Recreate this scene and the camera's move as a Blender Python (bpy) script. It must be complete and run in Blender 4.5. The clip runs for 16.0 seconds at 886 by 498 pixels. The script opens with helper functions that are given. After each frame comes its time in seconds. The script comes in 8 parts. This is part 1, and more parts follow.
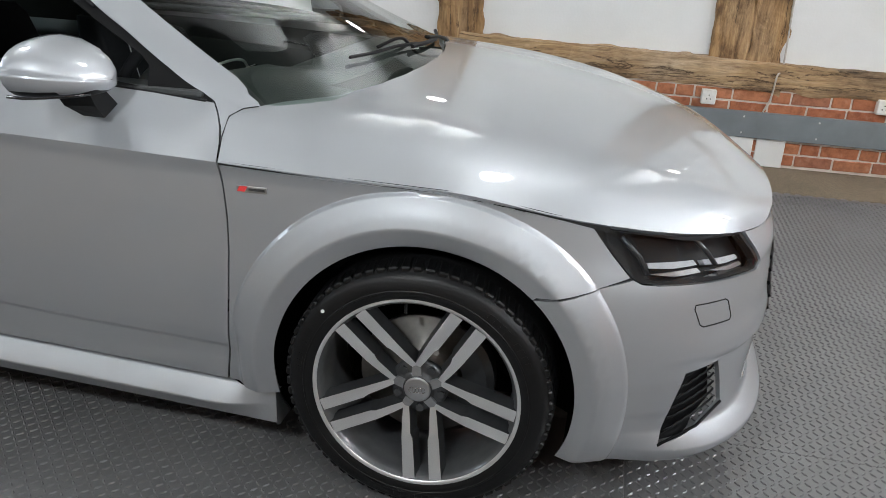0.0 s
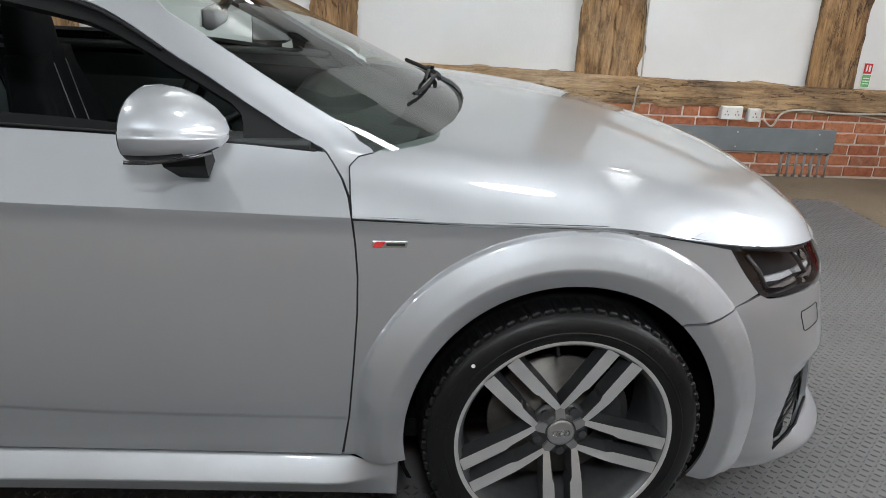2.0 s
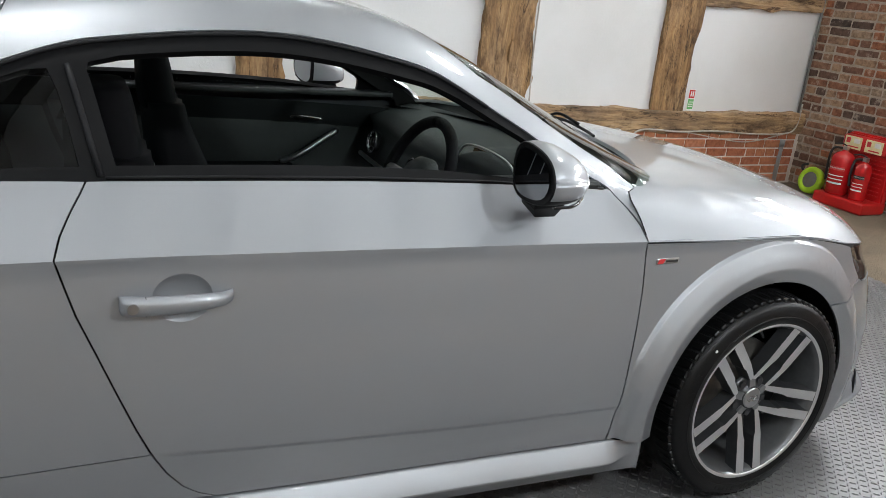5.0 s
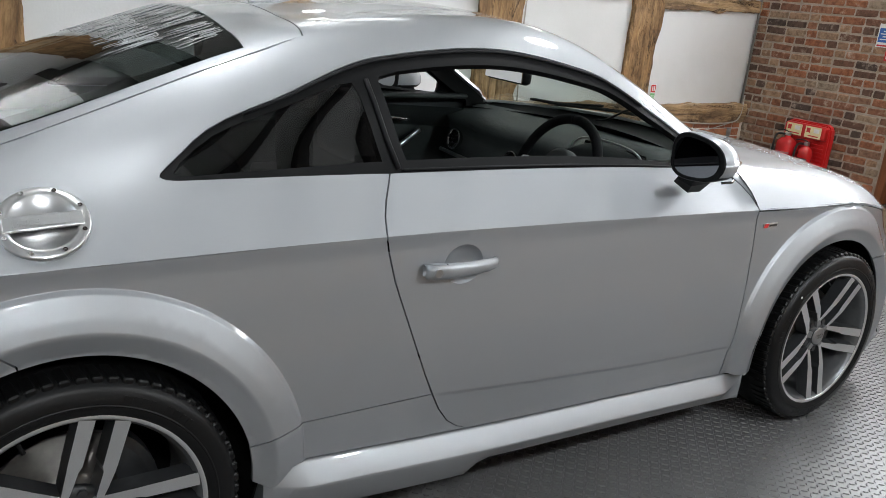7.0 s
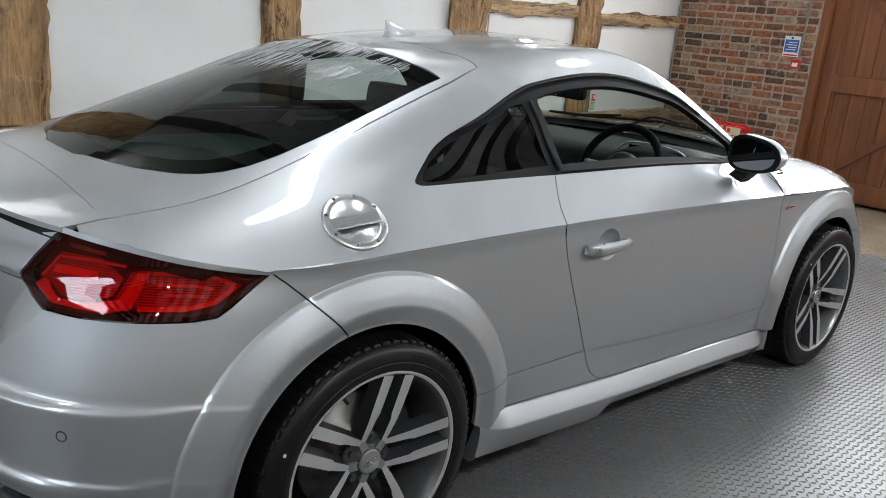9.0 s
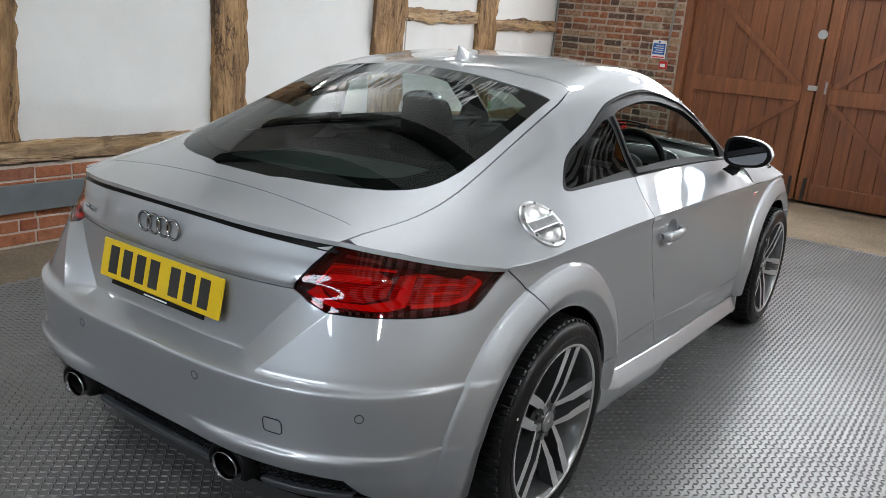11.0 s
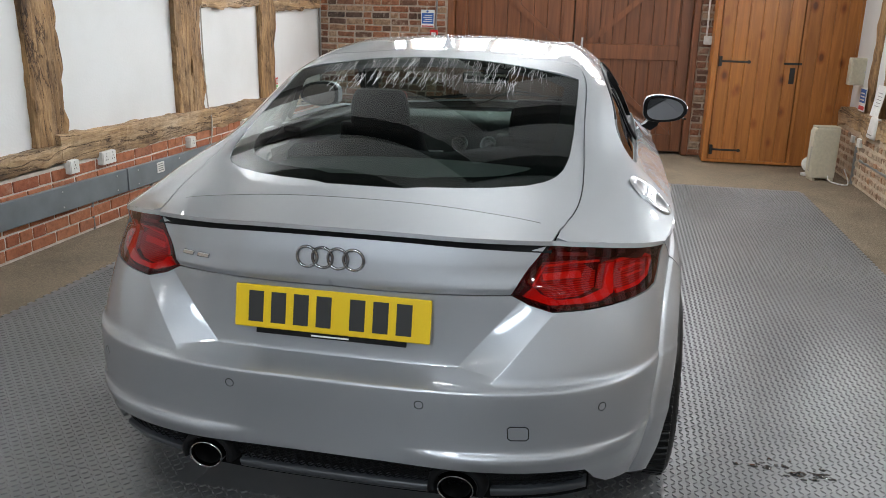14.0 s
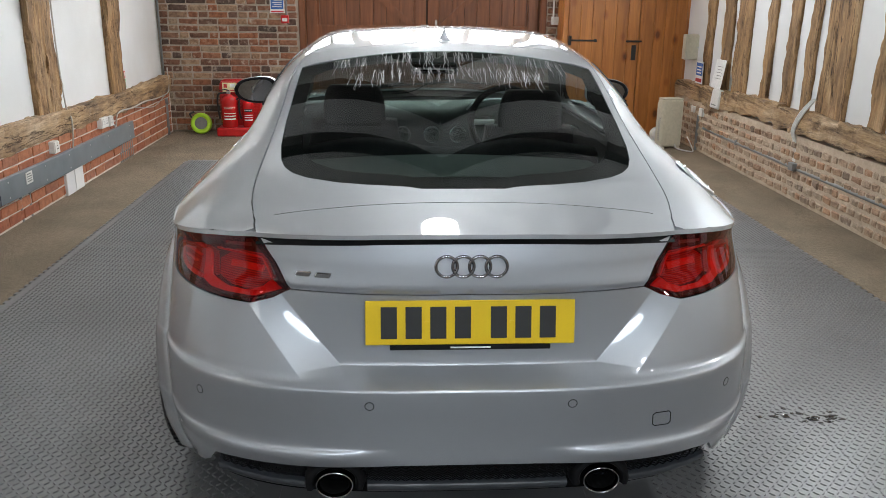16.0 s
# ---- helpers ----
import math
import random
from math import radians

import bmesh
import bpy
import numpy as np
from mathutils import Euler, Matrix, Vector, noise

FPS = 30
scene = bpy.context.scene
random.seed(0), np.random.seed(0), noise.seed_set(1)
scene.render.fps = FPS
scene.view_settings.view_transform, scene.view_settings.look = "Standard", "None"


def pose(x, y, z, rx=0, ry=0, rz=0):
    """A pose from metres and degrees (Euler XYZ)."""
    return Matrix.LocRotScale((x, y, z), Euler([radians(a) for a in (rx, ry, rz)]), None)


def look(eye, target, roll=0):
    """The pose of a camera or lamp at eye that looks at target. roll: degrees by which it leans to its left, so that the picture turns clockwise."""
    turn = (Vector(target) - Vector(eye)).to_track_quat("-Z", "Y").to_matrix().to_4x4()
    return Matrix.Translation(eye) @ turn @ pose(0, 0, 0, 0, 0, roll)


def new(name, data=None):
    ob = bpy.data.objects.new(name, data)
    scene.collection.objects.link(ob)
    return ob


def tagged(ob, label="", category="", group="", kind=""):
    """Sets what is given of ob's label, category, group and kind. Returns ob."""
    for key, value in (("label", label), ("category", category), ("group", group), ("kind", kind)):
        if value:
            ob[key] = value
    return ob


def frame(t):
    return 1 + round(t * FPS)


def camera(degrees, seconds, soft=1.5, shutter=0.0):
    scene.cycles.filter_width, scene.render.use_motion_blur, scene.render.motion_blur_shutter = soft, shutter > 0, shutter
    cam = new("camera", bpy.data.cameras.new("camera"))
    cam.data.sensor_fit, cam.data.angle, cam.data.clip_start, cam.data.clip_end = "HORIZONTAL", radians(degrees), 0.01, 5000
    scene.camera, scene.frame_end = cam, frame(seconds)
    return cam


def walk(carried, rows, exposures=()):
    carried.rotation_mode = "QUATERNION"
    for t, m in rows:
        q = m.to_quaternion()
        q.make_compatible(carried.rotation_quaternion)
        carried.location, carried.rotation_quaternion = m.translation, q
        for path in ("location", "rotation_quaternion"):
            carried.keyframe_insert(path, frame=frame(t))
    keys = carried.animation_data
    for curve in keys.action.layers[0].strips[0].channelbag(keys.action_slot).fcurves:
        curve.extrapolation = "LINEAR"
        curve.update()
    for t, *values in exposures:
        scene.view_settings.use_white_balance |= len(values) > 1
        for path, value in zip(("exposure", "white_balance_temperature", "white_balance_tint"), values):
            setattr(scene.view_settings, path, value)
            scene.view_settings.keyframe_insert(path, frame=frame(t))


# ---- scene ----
cam = camera(57.1, 16.0, soft=0.6)
PATH = [
    (0, (2.859, -2.49, 1.386), (2.513, -0.679, 0.613), 2.9),
    (0.5, (2.62, -2.495, 1.377), (2.413, -0.659, 0.61), 3.1),
    (1, (2.419, -2.441, 1.353), (2.357, -0.588, 0.604), 3.2),
    (1.5, (2.226, -2.404, 1.373), (2.31, -0.544, 0.643), 3.4),
    (2, (2.016, -2.436, 1.367), (2.242, -0.578, 0.662), 3.5),
    (2.5, (1.762, -2.473, 1.364), (2.114, -0.624, 0.686), 3.5),
    (3, (1.543, -2.451, 1.364), (2.015, -0.62, 0.714), 3.5),
    (3.2, (1.457, -2.435, 1.367), (1.969, -0.611, 0.725), 3.6),
    (5.3, (0.547, -2.357, 1.402), (1.457, -0.686, 0.787), 6.0),
    (5.5, (0.479, -2.339, 1.402), (1.411, -0.678, 0.791), 5.9),
    (6, (0.256, -2.324, 1.408), (1.243, -0.696, 0.795), 6.0),
    (6.5, (-0.016, -2.355, 1.401), (1.017, -0.754, 0.795), 5.9),
    (7, (-0.218, -2.372, 1.397), (0.863, -0.801, 0.794), 5.6),
    (7.5, (-0.427, -2.355, 1.411), (0.699, -0.813, 0.814), 5.3),
    (8, (-0.659, -2.356, 1.409), (0.526, -0.855, 0.824), 5.1),
    (8.5, (-0.918, -2.35, 1.409), (0.326, -0.891, 0.837), 4.9),
    (9, (-1.122, -2.284, 1.408), (0.186, -0.877, 0.854), 4.9),
    (9.5, (-1.322, -2.166, 1.428), (0.058, -0.826, 0.88), 5.3),
    (10, (-1.567, -2.08, 1.428), (-0.114, -0.817, 0.887), 5.5),
    (10.2, (-1.686, -2.04, 1.431), (-0.2, -0.813, 0.895), 5.6),
    (12.3, (-2.334, -1.381, 1.459), (-0.586, -0.578, 0.912), 2.8),
    (12.5, (-2.363, -1.312, 1.453), (-0.593, -0.557, 0.906), 2.5),
    (13, (-2.398, -1.093, 1.442), (-0.585, -0.454, 0.889), 2.1),
    (13.5, (-2.431, -0.895, 1.438), (-0.582, -0.375, 0.882), 1.7),
    (14, (-2.557, -0.669, 1.451), (-0.677, -0.277, 0.893), 1.3),
    (14.5, (-2.636, -0.462, 1.454), (-0.736, -0.19, 0.892), 0.9),
    (15, (-2.613, -0.236, 1.463), (-0.702, -0.093, 0.89), 0.7),
    (15.5, (-2.576, -0.056, 1.494), (-0.664, -0.025, 0.91), 0.5),
    (16, (-2.584, 0.171, 1.485), (-0.677, 0.068, 0.89), 0.6),
]
walk(cam, [(t, look(eye, target, roll)) for t, eye, target, roll in PATH], [(0.0, 0.68), (10.2, 0.68), (12.6, 0.82), (16.0, 0.84)])

# ---- world, daylight and lamps ----
NY, SY, EX, WX = 2.80, -2.95, 6.72, -5.6      # inner faces of the walls
EAVE, RIDGE, RIDGE_Y = 2.45, 3.95, -0.07

world = bpy.data.worlds.new("world")
scene.world = world
world.use_nodes = True
wn = world.node_tree.nodes
sky = wn.new("ShaderNodeTexSky")
sky.sky_type, sky.sun_disc = "NISHITA", False
sky.sun_elevation, sky.sun_rotation = radians(38), radians(200)
wn["Background"].inputs["Strength"].default_value = 0.12
world.node_tree.links.new(sky.outputs[0], wn["Background"].inputs["Color"])


def area_light(name, eye, target, sx, sy, power, color):
    data = bpy.data.lights.new(name, "AREA")
    data.shape, data.size, data.size_y, data.energy, data.color = "RECTANGLE", sx, sy, power, color
    ob = new(name, data)
    ob.matrix_world = look(eye, target)
    return ob


# daylight of the two gable windows
area_light("gable_daylight_east", (EX - 0.03, RIDGE_Y, 2.68), (0, RIDGE_Y, 1.5), 4.2, 0.72, 110, (0.90, 0.95, 1.0))
area_light("gable_daylight_west", (WX + 0.03, RIDGE_Y, 2.95), (0, RIDGE_Y, 1.2), 3.4, 0.9, 54, (0.72, 0.86, 1.0))


# floodlights: those on the north wall plate throw up at the pale roof, those on the south across the hall; pendants shine down
FLOODS = [(x, NY - 0.22, 2.25, 1) for x in (-2.9, -0.4, 1.95, 4.2)] + [(x, SY + 0.22, 2.0, -1) for x in (-2.9, -0.3, 2.0, 4.2)]
for fx, fy, fz, side in FLOODS:
    if side > 0:
        data = bpy.data.lights.new("roof_flood", "SPOT")
        data.energy, data.color, data.shadow_soft_size = 330, (0.90, 0.96, 1.0), 0.08
        data.spot_size, data.spot_blend = radians(120), 0.6
        new("roof_flood", data).matrix_world = look((fx, fy, fz), (fx, fy - 2.0, fz + 1.75))
    else:
        data = bpy.data.lights.new("wall_flood", "AREA")
        data.shape, data.size, data.energy, data.color = "DISK", 0.16, (5, 24, 34, 34)[[-2.9, -0.3, 2.0, 4.2].index(fx)], (0.90, 0.96, 1.0)
        new("wall_flood", data).matrix_world = look((fx, fy, fz), (fx, 0, 1.7))
PENDANTS = [(-2.4, RIDGE_Y, 3.0), (0.4, RIDGE_Y, 3.0), (3.0, RIDGE_Y, 3.0), (5.4, RIDGE_Y, 3.0)]
for px, py, pz in PENDANTS:
    data = bpy.data.lights.new("pendant_light", "AREA")
    data.shape, data.size, data.energy, data.color = "DISK", 0.36, 9, (0.88, 0.955, 1.0)
    new("pendant_light", data).matrix_world = look((px, py, pz - 0.06), (px, py, 0))

# ---- materials ----
def nodes(name):
    m = bpy.data.materials.new(name)
    m.use_nodes = True
    return m, m.node_tree, m.node_tree.nodes["Principled BSDF"]


def coords(t, scale, space="world"):
    mp = t.nodes.new("ShaderNodeMapping")
    if space == "world":
        src = t.nodes.new("ShaderNodeNewGeometry").outputs["Position"]
    else:
        src = t.nodes.new("ShaderNodeTexCoord").outputs["Object"]
    t.links.new(src, mp.inputs["Vector"])
    mp.inputs["Scale"].default_value = scale if hasattr(scale, "__len__") else (scale,) * 3
    return mp.outputs[0]


def noise_tex(t, scale, detail=4, rough=0.55, space="world", distortion=0.0):
    n = t.nodes.new("ShaderNodeTexNoise")
    t.links.new(coords(t, scale, space), n.inputs["Vector"])
    n.inputs["Scale"].default_value = 1.0
    n.inputs["Detail"].default_value, n.inputs["Roughness"].default_value = detail, rough
    n.inputs["Distortion"].default_value = distortion
    return n.outputs["Fac"]


def ramp(t, fac, stops):
    r = t.nodes.new("ShaderNodeValToRGB")
    while len(r.color_ramp.elements) < len(stops):
        r.color_ramp.elements.new(0.5)
    for e, (pos, col) in zip(r.color_ramp.elements, stops):
        e.position, e.color = pos, (*col, 1) if len(col) == 3 else col
    t.links.new(fac, r.inputs[0])
    return r.outputs[0]


def mixc(t, fac, a, b, mode="MIX"):
    m = t.nodes.new("ShaderNodeMix")
    m.data_type, m.blend_type = "RGBA", mode
    for sock, v in ((m.inputs[0], fac), (m.inputs[6], a), (m.inputs[7], b)):
        if hasattr(v, "is_linked"):
            t.links.new(v, sock)
        else:
            sock.default_value = v if not hasattr(v, "__len__") else (*v, 1)
    return m.outputs[2]


def math_node(t, op, a, b=0.0):
    m = t.nodes.new("ShaderNodeMath")
    m.operation = op
    for sock, v in zip(m.inputs, (a, b)):
        if hasattr(v, "is_linked"):
            t.links.new(v, sock)
        else:
            sock.default_value = v
    return m.outputs[0]


def bump(t, b, height, strength, dist=0.002):
    n = t.nodes.new("ShaderNodeBump")
    n.inputs["Strength"].default_value, n.inputs["Distance"].default_value = strength, dist
    t.links.new(height, n.inputs["Height"])
    t.links.new(n.outputs[0], b.inputs["Normal"])
    return n


def plain(name, col, rough=0.5, metal=0.0, coat=0.0, var=0.08, scale=40, bumps=0.0, bump_scale=300, spec=0.5, emit=0.0):
    m, t, b = nodes(name)
    f = noise_tex(t, scale, 5)
    lo, hi = [max(0, c * (1 - var)) for c in col], [min(1, c * (1 + var)) for c in col]
    t.links.new(ramp(t, f, [(0.3, lo), (0.7, hi)]), b.inputs["Base Color"])
    b.inputs["Metallic"].default_value = metal
    b.inputs["Roughness"].default_value = rough
    b.inputs["Coat Weight"].default_value = coat
    b.inputs["Specular IOR Level"].default_value = spec
    if emit:
        b.inputs["Emission Color"].default_value, b.inputs["Emission Strength"].default_value = (*col, 1), emit
    if bumps:
        bump(t, b, noise_tex(t, bump_scale, 3), bumps)
    return m


def oak(name, scale, tone=1.0, grey=0.0):
    """Old oak: long grain along one axis, weather-dark cracks, pale worn patches."""
    m, t, b = nodes(name)
    g = noise_tex(t, [s * 11 for s in scale], 10, 0.66, distortion=1.9)
    big = noise_tex(t, [s ** 0.5 * 5 for s in scale], 4)
    fine = noise_tex(t, [s * 95 for s in scale], 4, 0.65, distortion=0.4)
    c = ramp(t, g, [(0.26, [v * tone for v in (0.085, 0.052, 0.028)]), (0.42, [v * tone for v in (0.27, 0.175, 0.095)]), (0.58, [v * tone for v in (0.40, 0.275, 0.155)]), (0.78, [v * tone for v in (0.53, 0.41, 0.27)])])
    c2 = ramp(t, big, [(0.32, (0.50, 0.42, 0.34)), (0.5, (0.95, 0.80, 0.60)), (0.68, (1.05, 1.0, 0.95))])
    col = mixc(t, 0.9, c, mixc(t, 1.0, c, c2, "MULTIPLY"))
    split = noise_tex(t, [s * 6 for s in scale], 8, 0.62, distortion=1.2)
    crack = ramp(t, math_node(t, "ABSOLUTE", math_node(t, "SUBTRACT", split, 0.43)), [(0.003, (0.16, 0.12, 0.09)), (0.014, (1, 1, 1))])
    col = mixc(t, 0.9, col, mixc(t, 1.0, col, crack, "MULTIPLY"))
    col = mixc(t, 0.45, col, mixc(t, 1.0, col, ramp(t, fine, [(0.36, (0.45, 0.42, 0.38)), (0.55, (1.1, 1.1, 1.1))]), "MULTIPLY"))
    stain = ramp(t, noise_tex(t, [s ** 0.4 * 7 for s in scale], 8, 0.72), [(0.36, (0.22, 0.17, 0.13)), (0.47, (1, 1, 1)), (0.72, (1.22, 1.18, 1.1))])
    col = mixc(t, 0.75, col, mixc(t, 1.0, col, stain, "MULTIPLY"))
    col = mixc(t, grey, col, mixc(t, 1.0, col, (0.92, 1.04, 1.28), "MULTIPLY"))
    t.links.new(col, b.inputs["Base Color"])
    b.inputs["Roughness"].default_value = 0.74
    h = math_node(t, "ADD", math_node(t, "ADD", g, math_node(t, "MULTIPLY", fine, 0.4)), math_node(t, "MULTIPLY", crack, 0.5))
    bump(t, b, h, 0.8, 0.010)
    return m


M_OAK_Z = oak("old_oak_upright", (1, 1, 0.11))
M_OAK_X = oak("old_oak_long", (0.11, 1, 1), 1.25, 0.9)


def plaster():
    m, t, b = nodes("white_plaster")
    big = noise_tex(t, 1.3, 5)
    fine = noise_tex(t, 60, 5)
    c = ramp(t, big, [(0.3, (0.66, 0.655, 0.64)), (0.65, (0.74, 0.74, 0.735))])
    spots = ramp(t, noise_tex(t, 9, 8, 0.75), [(0.24, (0.60, 0.56, 0.50)), (0.31, (1, 1, 1))])
    t.links.new(mixc(t, 0.6, c, mixc(t, 1.0, c, spots, "MULTIPLY")), b.inputs["Base Color"])
    b.inputs["Roughness"].default_value = 0.75
    bump(t, b, math_node(t, "ADD", fine, math_node(t, "MULTIPLY", big, 3)), 0.35, 0.004)
    return m


M_PLASTER = plaster()


def brick_mat(name, stops, dirt=0.5, lime=0.3):
    m, t, b = nodes(name)
    info = t.nodes.new("ShaderNodeObjectInfo")
    c = ramp(t, info.outputs["Random"], stops)
    blotch = ramp(t, noise_tex(t, 22, 7, 0.7), [(0.34, (0.42, 0.38, 0.36)), (0.55, (1, 1, 1)), (0.8, (1.15, 1.08, 1.0))])
    col = mixc(t, dirt, c, mixc(t, 1.0, c, blotch, "MULTIPLY"))
    smear = ramp(t, noise_tex(t, 11, 8, 0.75), [(0.56, (0, 0, 0)), (0.70, (1, 1, 1))])
    col = mixc(t, math_node(t, "MULTIPLY", smear, lime), col, (0.52, 0.44, 0.36))
    t.links.new(col, b.inputs["Base Color"])
    b.inputs["Roughness"].default_value = 0.85
    bump(t, b, noise_tex(t, 130, 6, 0.7), 0.6, 0.004)
    return m


M_BRICK_N = brick_mat("orange_brick", [(0.0, (0.34, 0.105, 0.05)), (0.35, (0.42, 0.15, 0.07)), (0.7, (0.47, 0.185, 0.09)), (1.0, (0.33, 0.13, 0.075))], 0.6)
M_BRICK_E = brick_mat("old_brown_brick", [(0.0, (0.085, 0.058, 0.046)), (0.18, (0.17, 0.088, 0.058)), (0.35, (0.26, 0.115, 0.065)), (0.55, (0.36, 0.135, 0.062)), (0.75, (0.27, 0.155, 0.10)), (0.9, (0.40, 0.25, 0.155)), (1.0, (0.33, 0.26, 0.19))], 0.85, 0.8)
M_BRICK_S = brick_mat("pale_rubble_brick", [(0.0, (0.30, 0.17, 0.105)), (0.25, (0.40, 0.28, 0.19)), (0.45, (0.46, 0.26, 0.15)), (0.65, (0.42, 0.33, 0.24)), (0.85, (0.50, 0.36, 0.25)), (1.0, (0.24, 0.17, 0.125))], 0.8, 0.8)


def mortar(name, a, b2):
    m, t, b = nodes(name)
    t.links.new(ramp(t, noise_tex(t, 14, 7, 0.7), [(0.3, a), (0.7, b2)]), b.inputs["Base Color"])
    b.inputs["Roughness"].default_value = 0.92
    bump(t, b, noise_tex(t, 160, 5, 0.7), 0.7, 0.004)
    return m


M_MORTAR_N = mortar("pale_mortar", (0.52, 0.45, 0.39), (0.72, 0.65, 0.58))
M_MORTAR_E = mortar("grey_mortar", (0.30, 0.24, 0.185), (0.50, 0.42, 0.345))
M_MORTAR_S = mortar("lime_mortar", (0.42, 0.32, 0.23), (0.60, 0.48, 0.36))


def boards(name, lo, hi, knots):
    m, t, b = nodes(name)
    g = noise_tex(t, (22, 22, 1.4), 7, 0.6, distortion=0.8)
    info = t.nodes.new("ShaderNodeObjectInfo")
    c = ramp(t, g, [(0.3, lo), (0.72, hi)])
    c = mixc(t, 0.5, c, mixc(t, 1.0, c, ramp(t, info.outputs["Random"], [(0, (0.72, 0.70, 0.68)), (1, (1.12, 1.1, 1.05))]), "MULTIPLY"))
    if knots:
        v = t.nodes.new("ShaderNodeTexVoronoi")
        t.links.new(coords(t, (6.0, 6.0, 3.4)), v.inputs["Vector"])
        v.inputs["Scale"].default_value = 1.0
        k = ramp(t, v.outputs["Distance"], [(0.09, (0.16, 0.07, 0.03)), (0.17, (0.7, 0.55, 0.45)), (0.27, (1, 1, 1))])
        c = mixc(t, 0.85, c, mixc(t, 1.0, c, k, "MULTIPLY"))
    t.links.new(c, b.inputs["Base Color"])
    b.inputs["Roughness"].default_value = 0.42
    bump(t, b, g, 0.25, 0.002)
    return m


M_BROWN = boards("brown_stained_boards", (0.115, 0.040, 0.016), (0.24, 0.085, 0.032), False)
M_PINE = boards("varnished_pine_boards", (0.31, 0.105, 0.022), (0.53, 0.205, 0.045), True)


def carpet():
    m, t, b = nodes("brown_carpet")
    c = ramp(t, noise_tex(t, 150, 5, 0.8), [(0.36, (0.10, 0.078, 0.057)), (0.64, (0.40, 0.325, 0.24))])
    d = ramp(t, noise_tex(t, 2.2, 6), [(0.3, (0.72, 0.7, 0.68)), (0.7, (1.05, 1.03, 1.0))])
    t.links.new(mixc(t, 1.0, c, d, "MULTIPLY"), b.inputs["Base Color"])
    b.inputs["Roughness"].default_value = 0.97
    b.inputs["Specular IOR Level"].default_value = 0.15
    bump(t, b, noise_tex(t, 500, 3, 0.7), 0.8, 0.006)
    return m


M_CARPET = carpet()


def rubber_mat():
    m, t, b = nodes("grey_rubber_matting")
    c = ramp(t, noise_tex(t, 2.2, 3, 0.5), [(0.3, (0.105, 0.104, 0.105)), (0.75, (0.150, 0.148, 0.148))])
    dust = ramp(t, noise_tex(t, 160, 4, 0.75), [(0.62, (0, 0, 0)), (0.78, (1, 1, 1))])
    c = mixc(t, math_node(t, "MULTIPLY", dust, 0.25), c, (0.24, 0.22, 0.20))
    t.links.new(c, b.inputs["Base Color"])
    t.links.new(ramp(t, noise_tex(t, 2.6, 3), [(0.3, (0.30,) * 3), (0.7, (0.36,) * 3)]), b.inputs["Roughness"])
    b.inputs["Specular IOR Level"].default_value = 0.9
    bump(t, b, noise_tex(t, 220, 4), 0.3, 0.002)
    return m


M_RUBBER = rubber_mat()


# lozenge colour darker than the mat: the shade on their sides is painted in
def shaded_tread():
    m, t, b = nodes("shaded_rubber_tread")
    t.links.new(ramp(t, noise_tex(t, 2.0, 3, 0.5), [(0.3, (0.082, 0.081, 0.082)), (0.7, (0.125, 0.123, 0.124))]), b.inputs["Base Color"])
    t.links.new(ramp(t, noise_tex(t, 2.6, 3), [(0.3, (0.34,) * 3), (0.7, (0.40,) * 3)]), b.inputs["Roughness"])
    b.inputs["Specular IOR Level"].default_value = 0.9
    return m


M_TREAD = shaded_tread()
M_TRUNK = plain("grey_steel_trunking", (0.17, 0.19, 0.205), 0.45, 0.0, var=0.12, scale=6)
M_PVC = plain("white_plastic", (0.72, 0.71, 0.68), 0.4)
M_CABLE = plain("dusty_white_cable", (0.46, 0.42, 0.37), 0.5, var=0.15)
M_CONDUIT = plain("grey_conduit", (0.22, 0.22, 0.215), 0.5, 0.2)
M_IRON = plain("black_iron", (0.015, 0.014, 0.013), 0.5)
M_MIRROR = plain("mirror_silver", (0.9, 0.9, 0.9), 0.01, 1.0, var=0.0)
M_STEEL = plain("brushed_steel", (0.55, 0.55, 0.55), 0.3, 1.0)
M_CREAM = plain("cream_plastic", (0.60, 0.56, 0.44), 0.5)
M_RED = plain("red_plastic", (0.55, 0.015, 0.015), 0.35)
M_REDGLOSS = plain("red_enamel", (0.50, 0.01, 0.012), 0.18, coat=0.5)
M_LIME = plain("lime_green_plastic", (0.45, 0.75, 0.03), 0.4)
M_BLUE = plain("blue_print", (0.03, 0.13, 0.45), 0.5)
M_GREENP = plain("green_print", (0.15, 0.45, 0.16), 0.5)
M_PAPER = plain("paper_white", (0.80, 0.80, 0.78), 0.6)
M_PALEYEL = plain("pale_yellow_card", (0.78, 0.72, 0.42), 0.6)
M_INK = plain("black_ink", (0.02, 0.02, 0.02), 0.6)
M_REDPRINT = plain("red_print", (0.60, 0.04, 0.04), 0.5)
M_FELT = plain("pale_roof_boards", (0.62, 0.615, 0.60), 0.85, var=0.1, scale=5, bumps=0.2)
M_RAFTER = plain("smoke_dark_rafter", (0.055, 0.048, 0.042), 0.75, var=0.4, scale=8)
M_PUDDLE = plain("still_water_on_rubber", (0.035, 0.035, 0.036), 0.03, spec=0.6, coat=0.5)
M_LAMP = plain("lit_lamp_glass", (1.0, 0.97, 0.92), 0.4, var=0.0, emit=14.0)
M_SKYPANE = plain("bright_sky_pane", (0.93, 0.97, 1.0), 0.3, var=0.02, emit=2.6)

